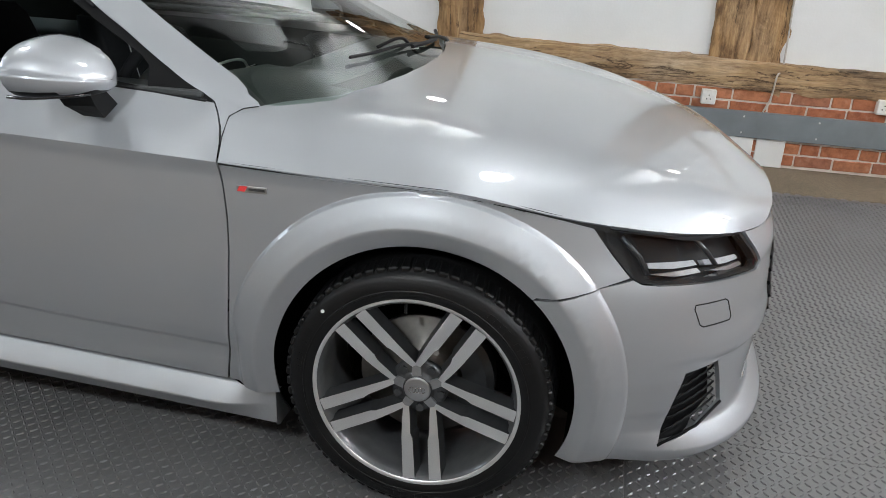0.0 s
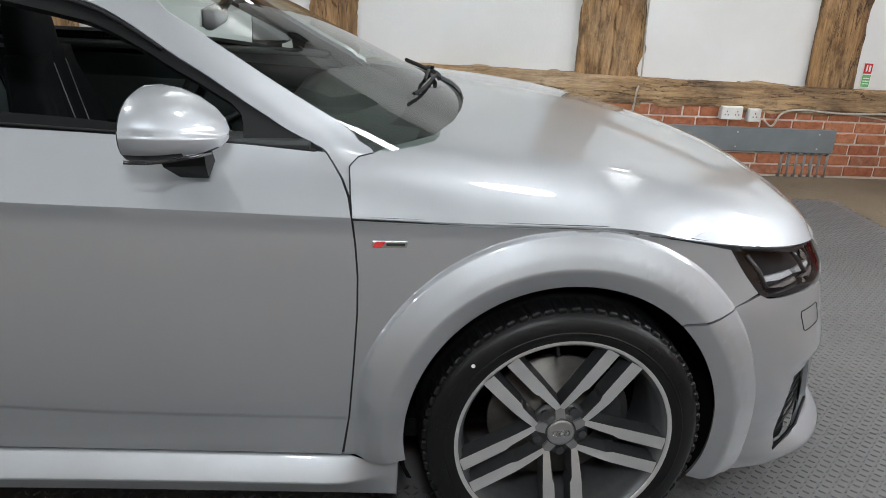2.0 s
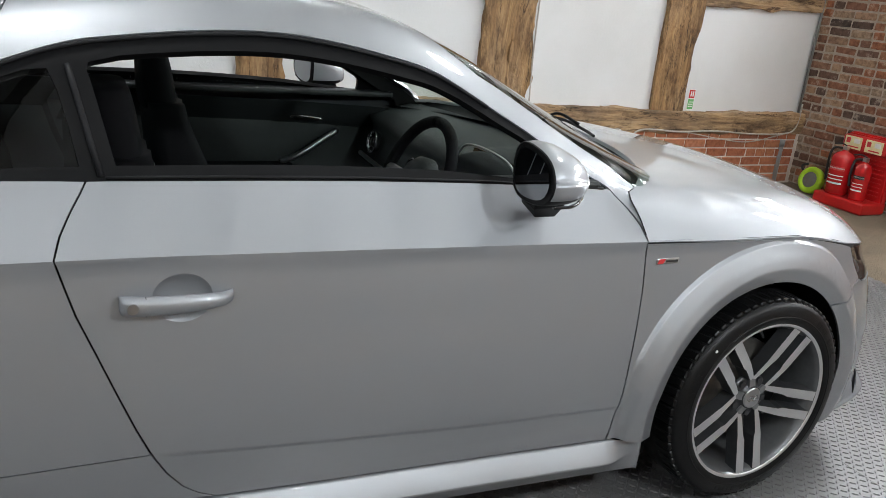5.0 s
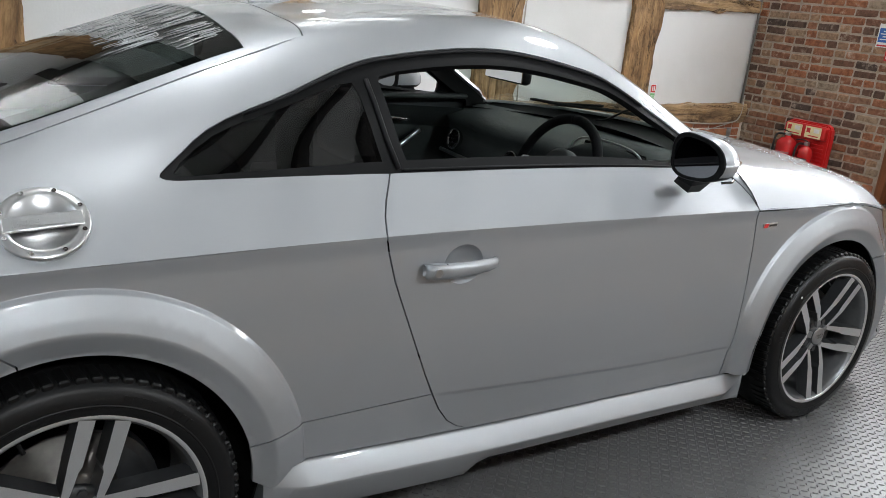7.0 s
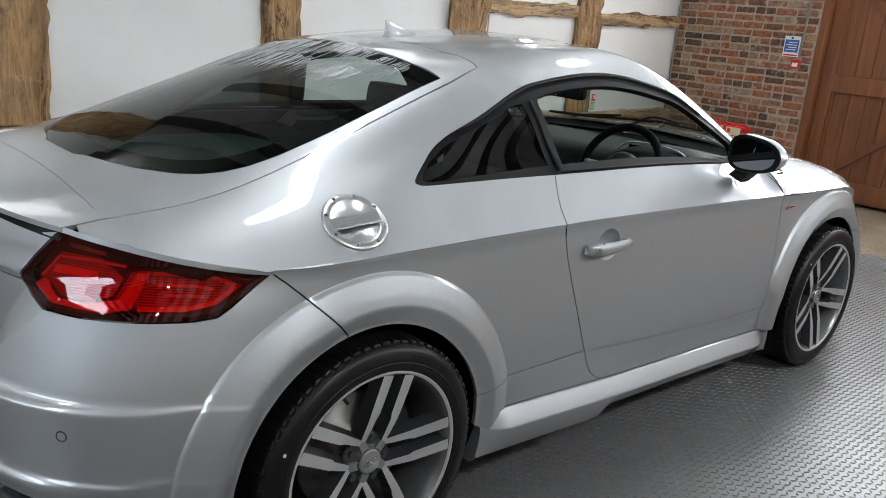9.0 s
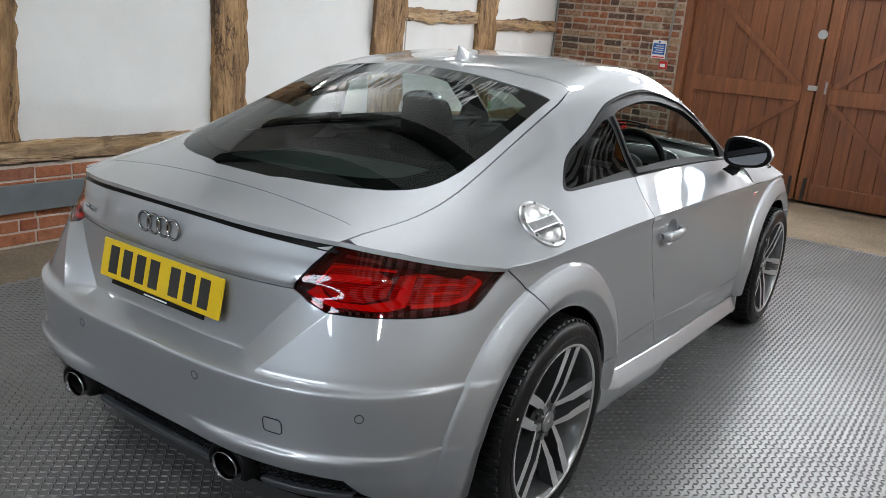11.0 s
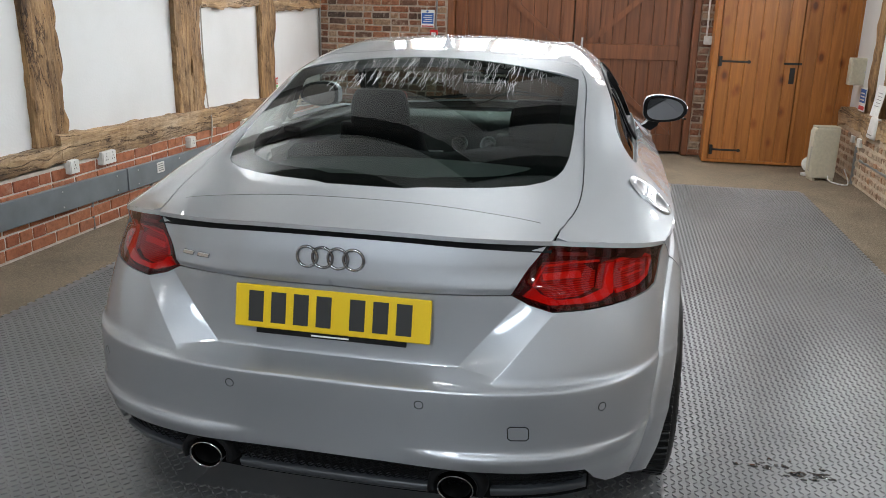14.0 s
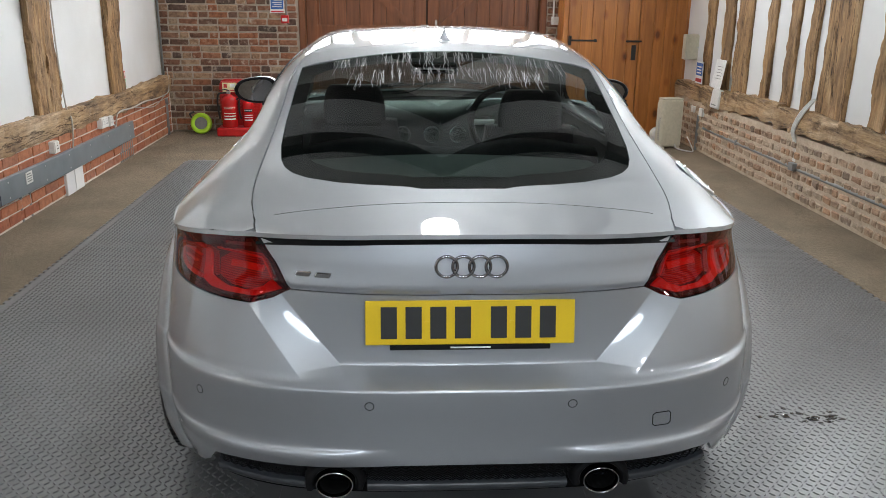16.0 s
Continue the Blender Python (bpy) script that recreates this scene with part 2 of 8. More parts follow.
# ---- building tools ----
def to_object(name, bm, material=None, parent=None, label="", smooth=False):
    me = bpy.data.meshes.new(name)
    bm.to_mesh(me)
    bm.free()
    if smooth:
        me.shade_smooth()
    for m in material if isinstance(material, (list, tuple)) else [material] if material else []:
        me.materials.append(m)
    ob = new(name, me)
    if parent:
        ob.parent = parent
    if label:
        ob["label"] = label
    return ob


def part(name, bm, material, parent, label="", smooth=False):
    return to_object(name, bm, material, parent, label, smooth)


def thing(name, label, category, group="", kind="", at=(0, 0, 0)):
    ob = new(name)
    ob.empty_display_size = 0.1
    ob.matrix_world = Matrix.Translation(at) if not isinstance(at, Matrix) else at
    return tagged(ob, label, category, group, kind)


def box(lo, hi, bevel=0.0, seg=2, bm=None):
    bm = bm or bmesh.new()
    c, s = [(a + b) / 2 for a, b in zip(lo, hi)], [abs(b - a) for a, b in zip(lo, hi)]
    r = bmesh.ops.create_cube(bm, size=1.0, matrix=Matrix.LocRotScale(c, None, s))
    if bevel:
        vs = set(r["verts"])
        es = [e for e in bm.edges if e.verts[0] in vs and e.verts[1] in vs]
        bmesh.ops.bevel(bm, geom=es, offset=bevel, segments=seg, affect="EDGES", profile=0.5)
    return bm


def cyl(a, b, r, seg=16, r2=None, bm=None, caps=True):
    bm = bm or bmesh.new()
    a, b = Vector(a), Vector(b)
    m = Matrix.Translation((a + b) / 2) @ (b - a).to_track_quat("Z", "Y").to_matrix().to_4x4()
    bmesh.ops.create_cone(bm, cap_ends=caps, segments=seg, radius1=r, radius2=r if r2 is None else r2, depth=(b - a).length, matrix=m)
    return bm


def lathe(profile, axis_m, seg=48, bm=None):
    """Turns (radius, height) pairs round the local z axis of axis_m."""
    bm = bm or bmesh.new()
    rings = []
    for r, h in profile:
        rings.append([bm.verts.new(axis_m @ Vector((r * math.cos(2 * math.pi * k / seg), r * math.sin(2 * math.pi * k / seg), h))) for k in range(seg)])
    for p, q in zip(rings, rings[1:]):
        for k in range(seg):
            bm.faces.new((p[k], p[(k + 1) % seg], q[(k + 1) % seg], q[k]))
    return bm


def tube(points, r, seg=8, bm=None, smooth_steps=6, closed=False):
    """A round tube along a smooth line through the points."""
    bm = bm or bmesh.new()
    pts = smooth_line(points, smooth_steps) if smooth_steps > 1 else [Vector(p) for p in points]
    rings, up = [], Vector((0.13, 0.21, 0.97))
    for i, p in enumerate(pts):
        d = (pts[min(i + 1, len(pts) - 1)] - pts[max(i - 1, 0)]).normalized()
        s = d.cross(up).normalized() if d.cross(up).length > 1e-4 else d.orthogonal().normalized()
        n = s.cross(d)
        up = n
        rr = r(i / (len(pts) - 1)) if callable(r) else r
        rings.append([bm.verts.new(p + rr * (math.cos(2 * math.pi * k / seg) * s + math.sin(2 * math.pi * k / seg) * n)) for k in range(seg)])
    for p, q in zip(rings, rings[1:]):
        for k in range(seg):
            bm.faces.new((p[k], p[(k + 1) % seg], q[(k + 1) % seg], q[k]))
    bm.faces.new(rings[0][::-1])
    bm.faces.new(rings[-1])
    return bm


def smooth_line(points, steps=8):
    """Catmull-Rom through the points."""
    p = [Vector(q) for q in points]
    p = [2 * p[0] - p[1]] + p + [2 * p[-1] - p[-2]]
    out = []
    for i in range(1, len(p) - 2):
        for k in range(steps):
            t = k / steps
            out.append(0.5 * ((2 * p[i]) + (p[i + 1] - p[i - 1]) * t + (2 * p[i - 1] - 5 * p[i] + 4 * p[i + 1] - p[i + 2]) * t * t + (3 * p[i] - p[i - 1] - 3 * p[i + 1] + p[i + 2]) * t ** 3))
    out.append(p[-2])
    return out


def timber(name, a, b, w, d, material, parent=None, wobble=0.012, across=(0, 1, 0), seed=0.0, label=""):
    """A hewn beam from a to b, w wide and d deep, with wavy worn edges."""
    bm = bmesh.new()
    a, b = Vector(a), Vector(b)
    n = max(6, int((b - a).length / 0.035))
    ax = (b - a).normalized()
    v = Vector(across).normalized()
    u = ax.cross(v).normalized()
    prof = [(-0.5, -0.42), (-0.42, -0.5), (0.0, -0.5), (0.42, -0.5), (0.5, -0.42), (0.5, 0.0), (0.5, 0.42), (0.42, 0.5), (0.0, 0.5), (-0.42, 0.5), (-0.5, 0.42), (-0.5, 0.0)]
    rings = []
    for i in range(n + 1):
        c = a + (b - a) * i / n
        bow = noise.noise_vector(Vector((seed, i * 0.03, 3.1))) * wobble * 1.1
        ring = []
        for k, (pu, pv) in enumerate(prof):
            q = noise.noise(Vector((seed + k * 1.7, i * 0.11, 0.5))) * wobble + noise.noise(Vector((seed + k * 3.3, i * 0.42, 7.5))) * wobble * 0.5 - max(0.0, noise.noise(Vector((seed + k * 5.1, i * 0.2, 2.5))) - 0.28) * wobble * 2.4
            ring.append(bm.verts.new(c + u * (pu * w + bow.x + math.copysign(q, pu)) + v * (pv * d + math.copysign(q, pv) * 0.6)))
        rings.append(ring)
    for p, q in zip(rings, rings[1:]):
        for k in range(len(prof)):
            bm.faces.new((p[k], p[(k + 1) % len(prof)], q[(k + 1) % len(prof)], q[k]))
    bm.faces.new(rings[0][::-1])
    bm.faces.new(rings[-1])
    bmesh.ops.recalc_face_normals(bm, faces=bm.faces)
    ob = to_object(name, bm, material, parent, label)
    return ob


def brick_mesh(name, sx, sy, sz, seed, mat, rough=0.0):
    """One worn brick, its base at the middle of its back, front towards -y."""
    bm = box((-sx / 2, -sy, -sz / 2), (sx / 2, 0, sz / 2), 0.004 + 0.014 * rough, 1)
    for v in bm.verts:
        v.co += noise.noise_vector(v.co * 22 + Vector((seed * 1.37, 0, 0))) * (0.003 + 0.011 * rough)
    me = bpy.data.meshes.new(name)
    bm.to_mesh(me)
    bm.free()
    me.materials.append(mat)
    return me


def lay_bricks(parent, origin, along, front, length, z0, courses, mat, size=(0.215, 0.065), joint=0.011, proud=0.012, rough=0.0, skip=None, seed=1):
    """Courses of bricks on a wall face: origin is the face's start, along its direction, front its outward normal."""
    rnd = random.Random(seed)
    along, front = Vector(along), Vector(front)
    turn = Matrix((along, -front, Vector((0, 0, 1)))).transposed().to_4x4()
    full = [brick_mesh("brick", size[0], 0.03, size[1], s + seed, mat, rough) for s in range(6)]
    half = [brick_mesh("brick", size[1] * 1.6, 0.03, size[1], s + 9 + seed, mat, rough) for s in range(5)]
    pitch, made = size[0] + joint, []
    for c in range(courses):
        z = z0 + (c + 0.5) * (size[1] + joint)
        x = rnd.uniform(-0.01, 0.01)
        header = c % 2 == 1
        while x < length - 0.06:
            w = size[1] * 1.6 if (header and x < 0.02) or (rough and rnd.random() < 0.25) or (header and rnd.random() < 0.3) else size[0]
            if rough > 0.3:
                w *= rnd.uniform(0.55, 1.05)
            if x + w > length:
                w = length - x
            me = (half if w < size[0] * 0.7 else full)
            p = Vector(origin) + along * (x + w / 2) + Vector((0, 0, z))
            if not (skip and skip(x + w / 2, z)):
                ob = new("brick", me[rnd.randrange(len(me))])
                base = size[1] * 1.6 if w < size[0] * 0.7 else size[0]
                tilt = pose(0, 0, 0, rnd.uniform(-1, 1), rnd.uniform(-1, 1) * (0.6 + 3 * rough), rnd.uniform(-1, 1))
                ob.matrix_world = Matrix.Translation(p + front * (proud - 0.03 + 0.03 + rnd.uniform(-0.003, 0.003))) @ turn @ tilt @ Matrix.Diagonal((w / base, 1, 1 - rough * rnd.uniform(0, 0.2), 1))
                ob.matrix_world = ob.matrix_world
                ob.parent = parent
                made.append(ob)
            x += w + joint
    return made

# ---- the barn: floor, walls, roof ----
floor = to_object("floor", box((WX - 0.4, SY - 0.4, -0.25), (EX + 0.6, NY + 0.4, -0.011)), M_CARPET)
tagged(floor, "worn brown carpet floor along the edges of the hall", "floor", kind="structure")

wall_north = to_object("wall_north", box((WX - 0.3, NY, -0.05), (EX + 0.3, NY + 0.3, EAVE + 0.1)), M_PLASTER)
tagged(wall_north, "white plaster wall between old oak posts over orange brick", "wall", kind="structure")
wall_south = to_object("wall_south", box((WX - 0.3, SY - 0.3, -0.05), (EX + 0.3, SY, EAVE + 0.1)), M_PLASTER)
tagged(wall_south, "white plaster wall with close oak studs over rubble brick", "wall", kind="structure")

# plinths carry the brick courses
to_object("mortar_bed", box((WX, NY - 0.070, -0.05), (EX, NY - 0.001, 0.47)), M_MORTAR_N, wall_north)
to_object("mortar_bed", box((WX, SY + 0.001, -0.05), (EX, SY + 0.079, 0.485)), M_MORTAR_S, wall_south)


def gable_wall(name, x0, x1, openings, material, label):
    """An end wall with a pitched top and real openings (y0, y1, z0, z1), built from strips."""
    bm = bmesh.new()
    ys = sorted({SY - 0.3, NY + 0.3, RIDGE_Y, *[v for o in openings for v in o[:2]]})
    for ya, yb in zip(ys, ys[1:]):
        mid = (ya + yb) / 2
        top = lambda y: EAVE + 0.15 + (RIDGE - EAVE) * (1 - abs(y - RIDGE_Y) / (NY - RIDGE_Y))
        cuts = sorted([o[2:] for o in openings if o[0] < mid < o[1]])
        z = 0.0
        spans = []
        for za, zb in cuts:
            if za > z:
                spans.append((z, za, False))
            z = zb
        spans.append((z, None, True))
        for za, zb, roof in spans:
            ta, tb = (top(ya), top(yb)) if roof else (zb, zb)
            v = [bm.verts.new(p) for p in ((x0, ya, za), (x0, yb, za), (x0, yb, tb), (x0, ya, ta), (x1, ya, za), (x1, yb, za), (x1, yb, tb), (x1, ya, ta))]
            for f in ((0, 3, 2, 1), (4, 5, 6, 7), (0, 1, 5, 4), (2, 3, 7, 6), (1, 2, 6, 5), (3, 0, 4, 7)):
                bm.faces.new([v[k] for k in f])
    bmesh.ops.recalc_face_normals(bm, faces=bm.faces)
    return tagged(to_object(name, bm, material), label, "wall", kind="structure")


DY0, DY1, DTOP = -1.45, 1.27, 2.2
E_WIN = (-1.30, 1.15, 2.32, 3.25)
E_SIDE = ((1.15, 2.05, 2.32, 2.92), (-2.19, -1.30, 2.32, 2.92))
wall_east = gable_wall("wall_east", EX, EX + 0.3, [(DY0, DY1, 0.0, DTOP), E_WIN, *E_SIDE], M_MORTAR_E, "old brown brick end wall round the wide doors")
W_WIN = (-1.75, 1.6, 2.5, 3.3)
wall_west = gable_wall("wall_west", WX - 0.3, WX, [W_WIN], M_MORTAR_E, "grey-brown end wall with a high window")


def ceiling_slope(name, ya, za, yb, zb):
    bm = bmesh.new()
    v = [bm.verts.new(p) for p in ((WX - 0.3, ya, za), (EX + 0.3, ya, za), (EX + 0.3, yb, zb), (WX - 0.3, yb, zb))]
    up = [bm.verts.new(q.co + Vector((0, 0, 0.12))) for q in v]
    bm.faces.new(v[::-1])
    bm.faces.new(up)
    for k in range(4):
        bm.faces.new((v[k], v[(k + 1) % 4], up[(k + 1) % 4], up[k]))
    bmesh.ops.recalc_face_normals(bm, faces=bm.faces)
    return bm


bm = ceiling_slope("c", NY + 0.02, EAVE, RIDGE_Y, RIDGE)
ceiling = tagged(to_object("ceiling", bm, M_FELT), "pitched pale boarded roof between smoke-dark oak rafters", "ceiling", kind="structure")
to_object("ceiling_slope", ceiling_slope("c", SY - 0.02, EAVE, RIDGE_Y, RIDGE), M_FELT, ceiling)
for k in range(24):
    rx = WX + 0.3 + k * 0.52
    timber("rafter", (rx, NY - 0.02, EAVE - 0.03), (rx, RIDGE_Y, RIDGE - 0.05), 0.11, 0.10, M_RAFTER, ceiling, 0.01, (1, 0, 0), k)
    timber("rafter", (rx, SY + 0.02, EAVE - 0.03), (rx, RIDGE_Y, RIDGE - 0.05), 0.11, 0.10, M_RAFTER, ceiling, 0.01, (1, 0, 0), k + 40)
for k, bx in enumerate((-3.4, 0.0, 3.64)):
    timber("tie_beam", (bx, NY - 0.02, 2.62), (bx, SY + 0.02, 2.62), 0.24, 0.22, M_RAFTER, ceiling, 0.02, (0, 0, 1), k + 80)

# north timber frame
for k, (xa, xb) in enumerate(((-3.35, -3.05), (-1.62, -1.32), (0.10, 0.37), (1.76, 2.03), (3.45, 3.66), (3.67, 3.84), (5.04, 5.36))):
    timber("oak_post", ((xa + xb) / 2, NY + 0.01, 0.60), ((xa + xb) / 2 + 0.01, NY + 0.01, EAVE + 0.05), xb - xa, 0.10, M_OAK_Z, wall_north, 0.030, (0, 1, 0), 5.0 + k)
for k, (xa, za, xb, zb, h) in enumerate(((WX, 0.53, 1.93, 0.535, 0.10), (1.90, 0.565, 3.88, 0.53, 0.165), (3.86, 0.54, 4.62, 0.53, 0.15), (4.55, 0.525, EX, 0.515, 0.165))):
    timber("oak_sill_beam", (xa, NY - 0.02, za), (xb, NY - 0.02, zb), h, 0.13, M_OAK_X, wall_north, 0.022, (0, 1, 0), 15.0 + k)
for k, (xa, xb, z) in enumerate(((3.84, 5.05, 1.50), (5.36, EX, 1.485))):
    timber("oak_rail", (xa, NY + 0.01, z), (xb, NY + 0.01, z + 0.03), 0.10, 0.09, M_OAK_X, wall_north, 0.02, (0, 1, 0), 25.0 + k)

# south timber frame: close studs
STUDS = ((5.60, 5.80, 0), (5.12, 5.36, 0), (4.69, 5.03, 0.05), (4.26, 4.40, -0.04), (3.83, 4.00, -0.06), (3.52, 3.66, -0.03), (2.97, 3.40, 0.03), (2.50, 2.70, -0.05))
for k, (xa, xb, lean) in enumerate(STUDS):
    timber("oak_stud", ((xa + xb) / 2, SY - 0.032, 0.58), ((xa + xb) / 2 + lean, SY - 0.032, EAVE + 0.05), (xb - xa) * 0.92, 0.10, M_OAK_Z, wall_south, 0.022, (0, 1, 0), 35.0 + k)
for k in range(16):
    xs = 1.9 - k * 0.48
    timber("oak_stud", (xs, SY - 0.032, 0.58), (xs + 0.02, SY - 0.032, EAVE + 0.05), 0.2, 0.10, M_OAK_Z, wall_south, 0.02, (0, 1, 0), 55.0 + k)
for k, (xa, xb) in enumerate(((WX, 0.9), (0.85, 3.9), (3.85, 6.36))):
    timber("oak_sill_beam", (xa, SY + 0.02, 0.59 if k == 2 else 0.60), (xb, SY + 0.02, 0.545 if k == 2 else 0.59), 0.14, 0.14, M_OAK_X, wall_south, 0.04, (0, 1, 0), 75.0 + k)

# brickwork
lay_bricks(wall_north, (-1.6, NY - 0.035, 0), (1, 0, 0), (0, -1, 0), EX + 1.55, 0.0, 6, M_BRICK_N, seed=3)
lay_bricks(wall_south, (1.6, SY + 0.045, 0), (1, 0, 0), (0, 1, 0), 4.75, 0.0, 6, M_BRICK_S, size=(0.145, 0.063), joint=0.011, rough=0.7, seed=5)
lay_bricks(wall_east, (EX, NY - 0.02, 0), (0, -1, 0), (-1, 0, 0), NY - 0.02 - DY1 - 0.02, 0.0, 28, M_BRICK_E, size=(0.20, 0.060), joint=0.012, proud=-0.0225, rough=0.26, seed=7)
lay_bricks(wall_east, (EX, DY0 - 0.01, 0), (0, -1, 0), (-1, 0, 0), 0.2, 0.0, 28, M_BRICK_E, size=(0.20, 0.060), joint=0.012, proud=-0.0225, rough=0.26, seed=8)


# ---- doors and windows of the hall ----
def brown_door(name, ya, yb, hinge):
    """A ledged and braced double-door leaf of stained boards, seen from inside."""
    d = thing(name, "brown stained timber barn door with ledges and braces", "door", "barn doors", "structure")
    x = EX + 0.10
    n = 9
    for k in range(n):
        a, b = ya + (yb - ya) * k / n, ya + (yb - ya) * (k + 1) / n
        part("board", box((x, a + 0.0015, 0.02), (x + 0.035, b - 0.0015, DTOP - 0.03), 0.004, 1), M_BROWN, d)
    w = 0.12
    for nm, lo, hi in (("stile", (x - 0.03, ya + 0.004, 0.02), (x - 0.001, ya + w, DTOP - 0.03)), ("stile", (x - 0.03, yb - w, 0.02), (x - 0.001, yb - 0.004, DTOP - 0.03)),
                       ("rail", (x - 0.03, ya + w, 0.02), (x - 0.001, yb - w, 0.20)), ("rail", (x - 0.03, ya + w, 1.00), (x - 0.001, yb - w, 1.16)), ("rail", (x - 0.03, ya + w, DTOP - 0.2), (x - 0.001, yb - w, DTOP - 0.03))):
        part(nm, box(lo, hi, 0.005, 1), M_BROWN, d)
    for za, zb in ((0.20, 1.0), (1.16, DTOP - 0.2)):
        up = za > 1.0
        p, q = (yb - w, ya + w) if (hinge > 0) != up else (ya + w, yb - w)
        bm = bmesh.new()
        dy, dz = q - p, zb - za
        L = math.hypot(dy, dz)
        hw = 0.055
        oy = hw * L / abs(dz)
        pts = [(p, za), (p + math.copysign(oy, dy), za), (q, zb), (q - math.copysign(oy, dy), zb)]
        f = [bm.verts.new((x - 0.028, y_, z_)) for y_, z_ in pts]
        g = [bm.verts.new((x - 0.001, y_, z_)) for y_, z_ in pts]
        bm.faces.new(f)
        bm.faces.new(g[::-1])
        for k in range(4):
            bm.faces.new((f[k], f[(k + 1) % 4], g[(k + 1) % 4], g[k]))
        bmesh.ops.recalc_face_normals(bm, faces=bm.faces)
        part("brace", bm, M_BROWN, d)
    return d


DMID = -0.13
door_1 = brown_door("door_1", DMID + 0.004, DY1 - 0.07, 1)
door_2 = brown_door("door_2", DY0 + 0.07, DMID - 0.004, -1)
for nm, lo, hi in (("door_jamb", (EX - 0.02, DY1 - 0.07, 0), (EX + 0.2, DY1 + 0.0, DTOP)), ("door_jamb", (EX - 0.02, DY0 - 0.0, 0), (EX + 0.2, DY0 + 0.07, DTOP)), ("door_head", (EX - 0.02, DY0, DTOP), (EX + 0.2, DY1, DTOP + 0.09))):
    part(nm, box(lo, hi, 0.006, 1), M_BROWN, wall_east)
part("yale_lock", box((EX + 0.045, DMID - 0.02, 1.12), (EX + 0.072, DMID + 0.07, 1.17), 0.006), M_STEEL, door_1, "steel rim lock")
hb = cyl((EX + 0.03, DMID - 0.10, 1.10), (EX + 0.03, DMID - 0.10, 1.22), 0.012)
part("door_handle", hb, M_STEEL, door_2, "steel pull handle")
part("disc_plate", cyl((EX + 0.06, DMID + 0.03, 1.66), (EX + 0.072, DMID + 0.03, 1.66), 0.045, 24), M_STEEL, door_1, "round steel cover")
for yb in (DMID - 0.09, DMID + 0.05):
    part("drop_bolt", box((EX + 0.045, yb, 0.03), (EX + 0.07, yb + 0.03, 0.26), 0.004), M_IRON, door_2 if yb < DMID else door_1)
part("blocking", box((EX + 0.16, DY0, 0), (EX + 0.3, DY1, DTOP)), M_IRON, wall_east)

# boxed-out pine door and fixed pine panel
PX = 6.38
pine_lobby = to_object("partition", box((PX + 0.05, -3.1, 0), (EX - 0.001, -1.58, EAVE)), M_PINE)
tagged(pine_lobby, "varnished knotty pine partition beside the barn doors", "partition", kind="structure")
for k in range(6):
    a = -2.455 - k * 0.118
    part("board", box((PX + 0.012, a - 0.1165, 0.0), (PX + 0.049, a, EAVE - 0.01), 0.004, 1), M_PINE, pine_lobby)
part("door_frame", box((PX - 0.015, -1.63, 0), (PX + 0.049, -1.575, EAVE - 0.01), 0.005, 1), M_PINE, pine_lobby)
part("door_frame", box((PX + 0.0, -2.455, 0), (PX + 0.049, -2.415, EAVE - 0.01), 0.005, 1), M_PINE, pine_lobby)
door_3 = thing("door_3", "varnished knotty pine plank door with black strap hinges", "door", kind="structure")
for k in range(6):
    a = -1.635 - k * 0.129
    part("board", box((PX, a - 0.1275, 0.03), (PX + 0.045, a, 2.05), 0.004, 1), M_PINE, door_3)
part("threshold", box((PX - 0.012, -2.43, 0.0), (PX + 0.045, -1.63, 0.03), 0.004, 1), M_PINE, pine_lobby)


def strap_hinge(z):
    bm = box((PX - 0.008, -1.93, z - 0.010), (PX - 0.001, -1.66, z + 0.010), 0.003, 1)
    box((PX - 0.009, -1.675, z - 0.05), (PX - 0.001, -1.64, z + 0.05), 0.003, 1, bm)
    cyl((PX - 0.014, -1.657, z - 0.05), (PX - 0.014, -1.657, z + 0.05), 0.008, 10, bm=bm)
    cyl((PX - 0.010, -1.935, z), (PX - 0.001, -1.935, z), 0.018, 12, bm=bm)
    part("hinge", bm, M_IRON, door_3, "black iron strap hinge")


for z in (0.13, 1.035, 1.85):
    strap_hinge(z)
part("latch", box((PX - 0.02, -2.44, 1.02), (PX - 0.001, -2.27, 1.04), 0.004, 1), M_IRON, door_3, "black iron thumb latch")
part("latch_plate", box((PX - 0.008, -2.385, 0.83), (PX - 0.001, -2.335, 0.99), 0.004, 1), M_IRON, door_3, "black iron latch plate")


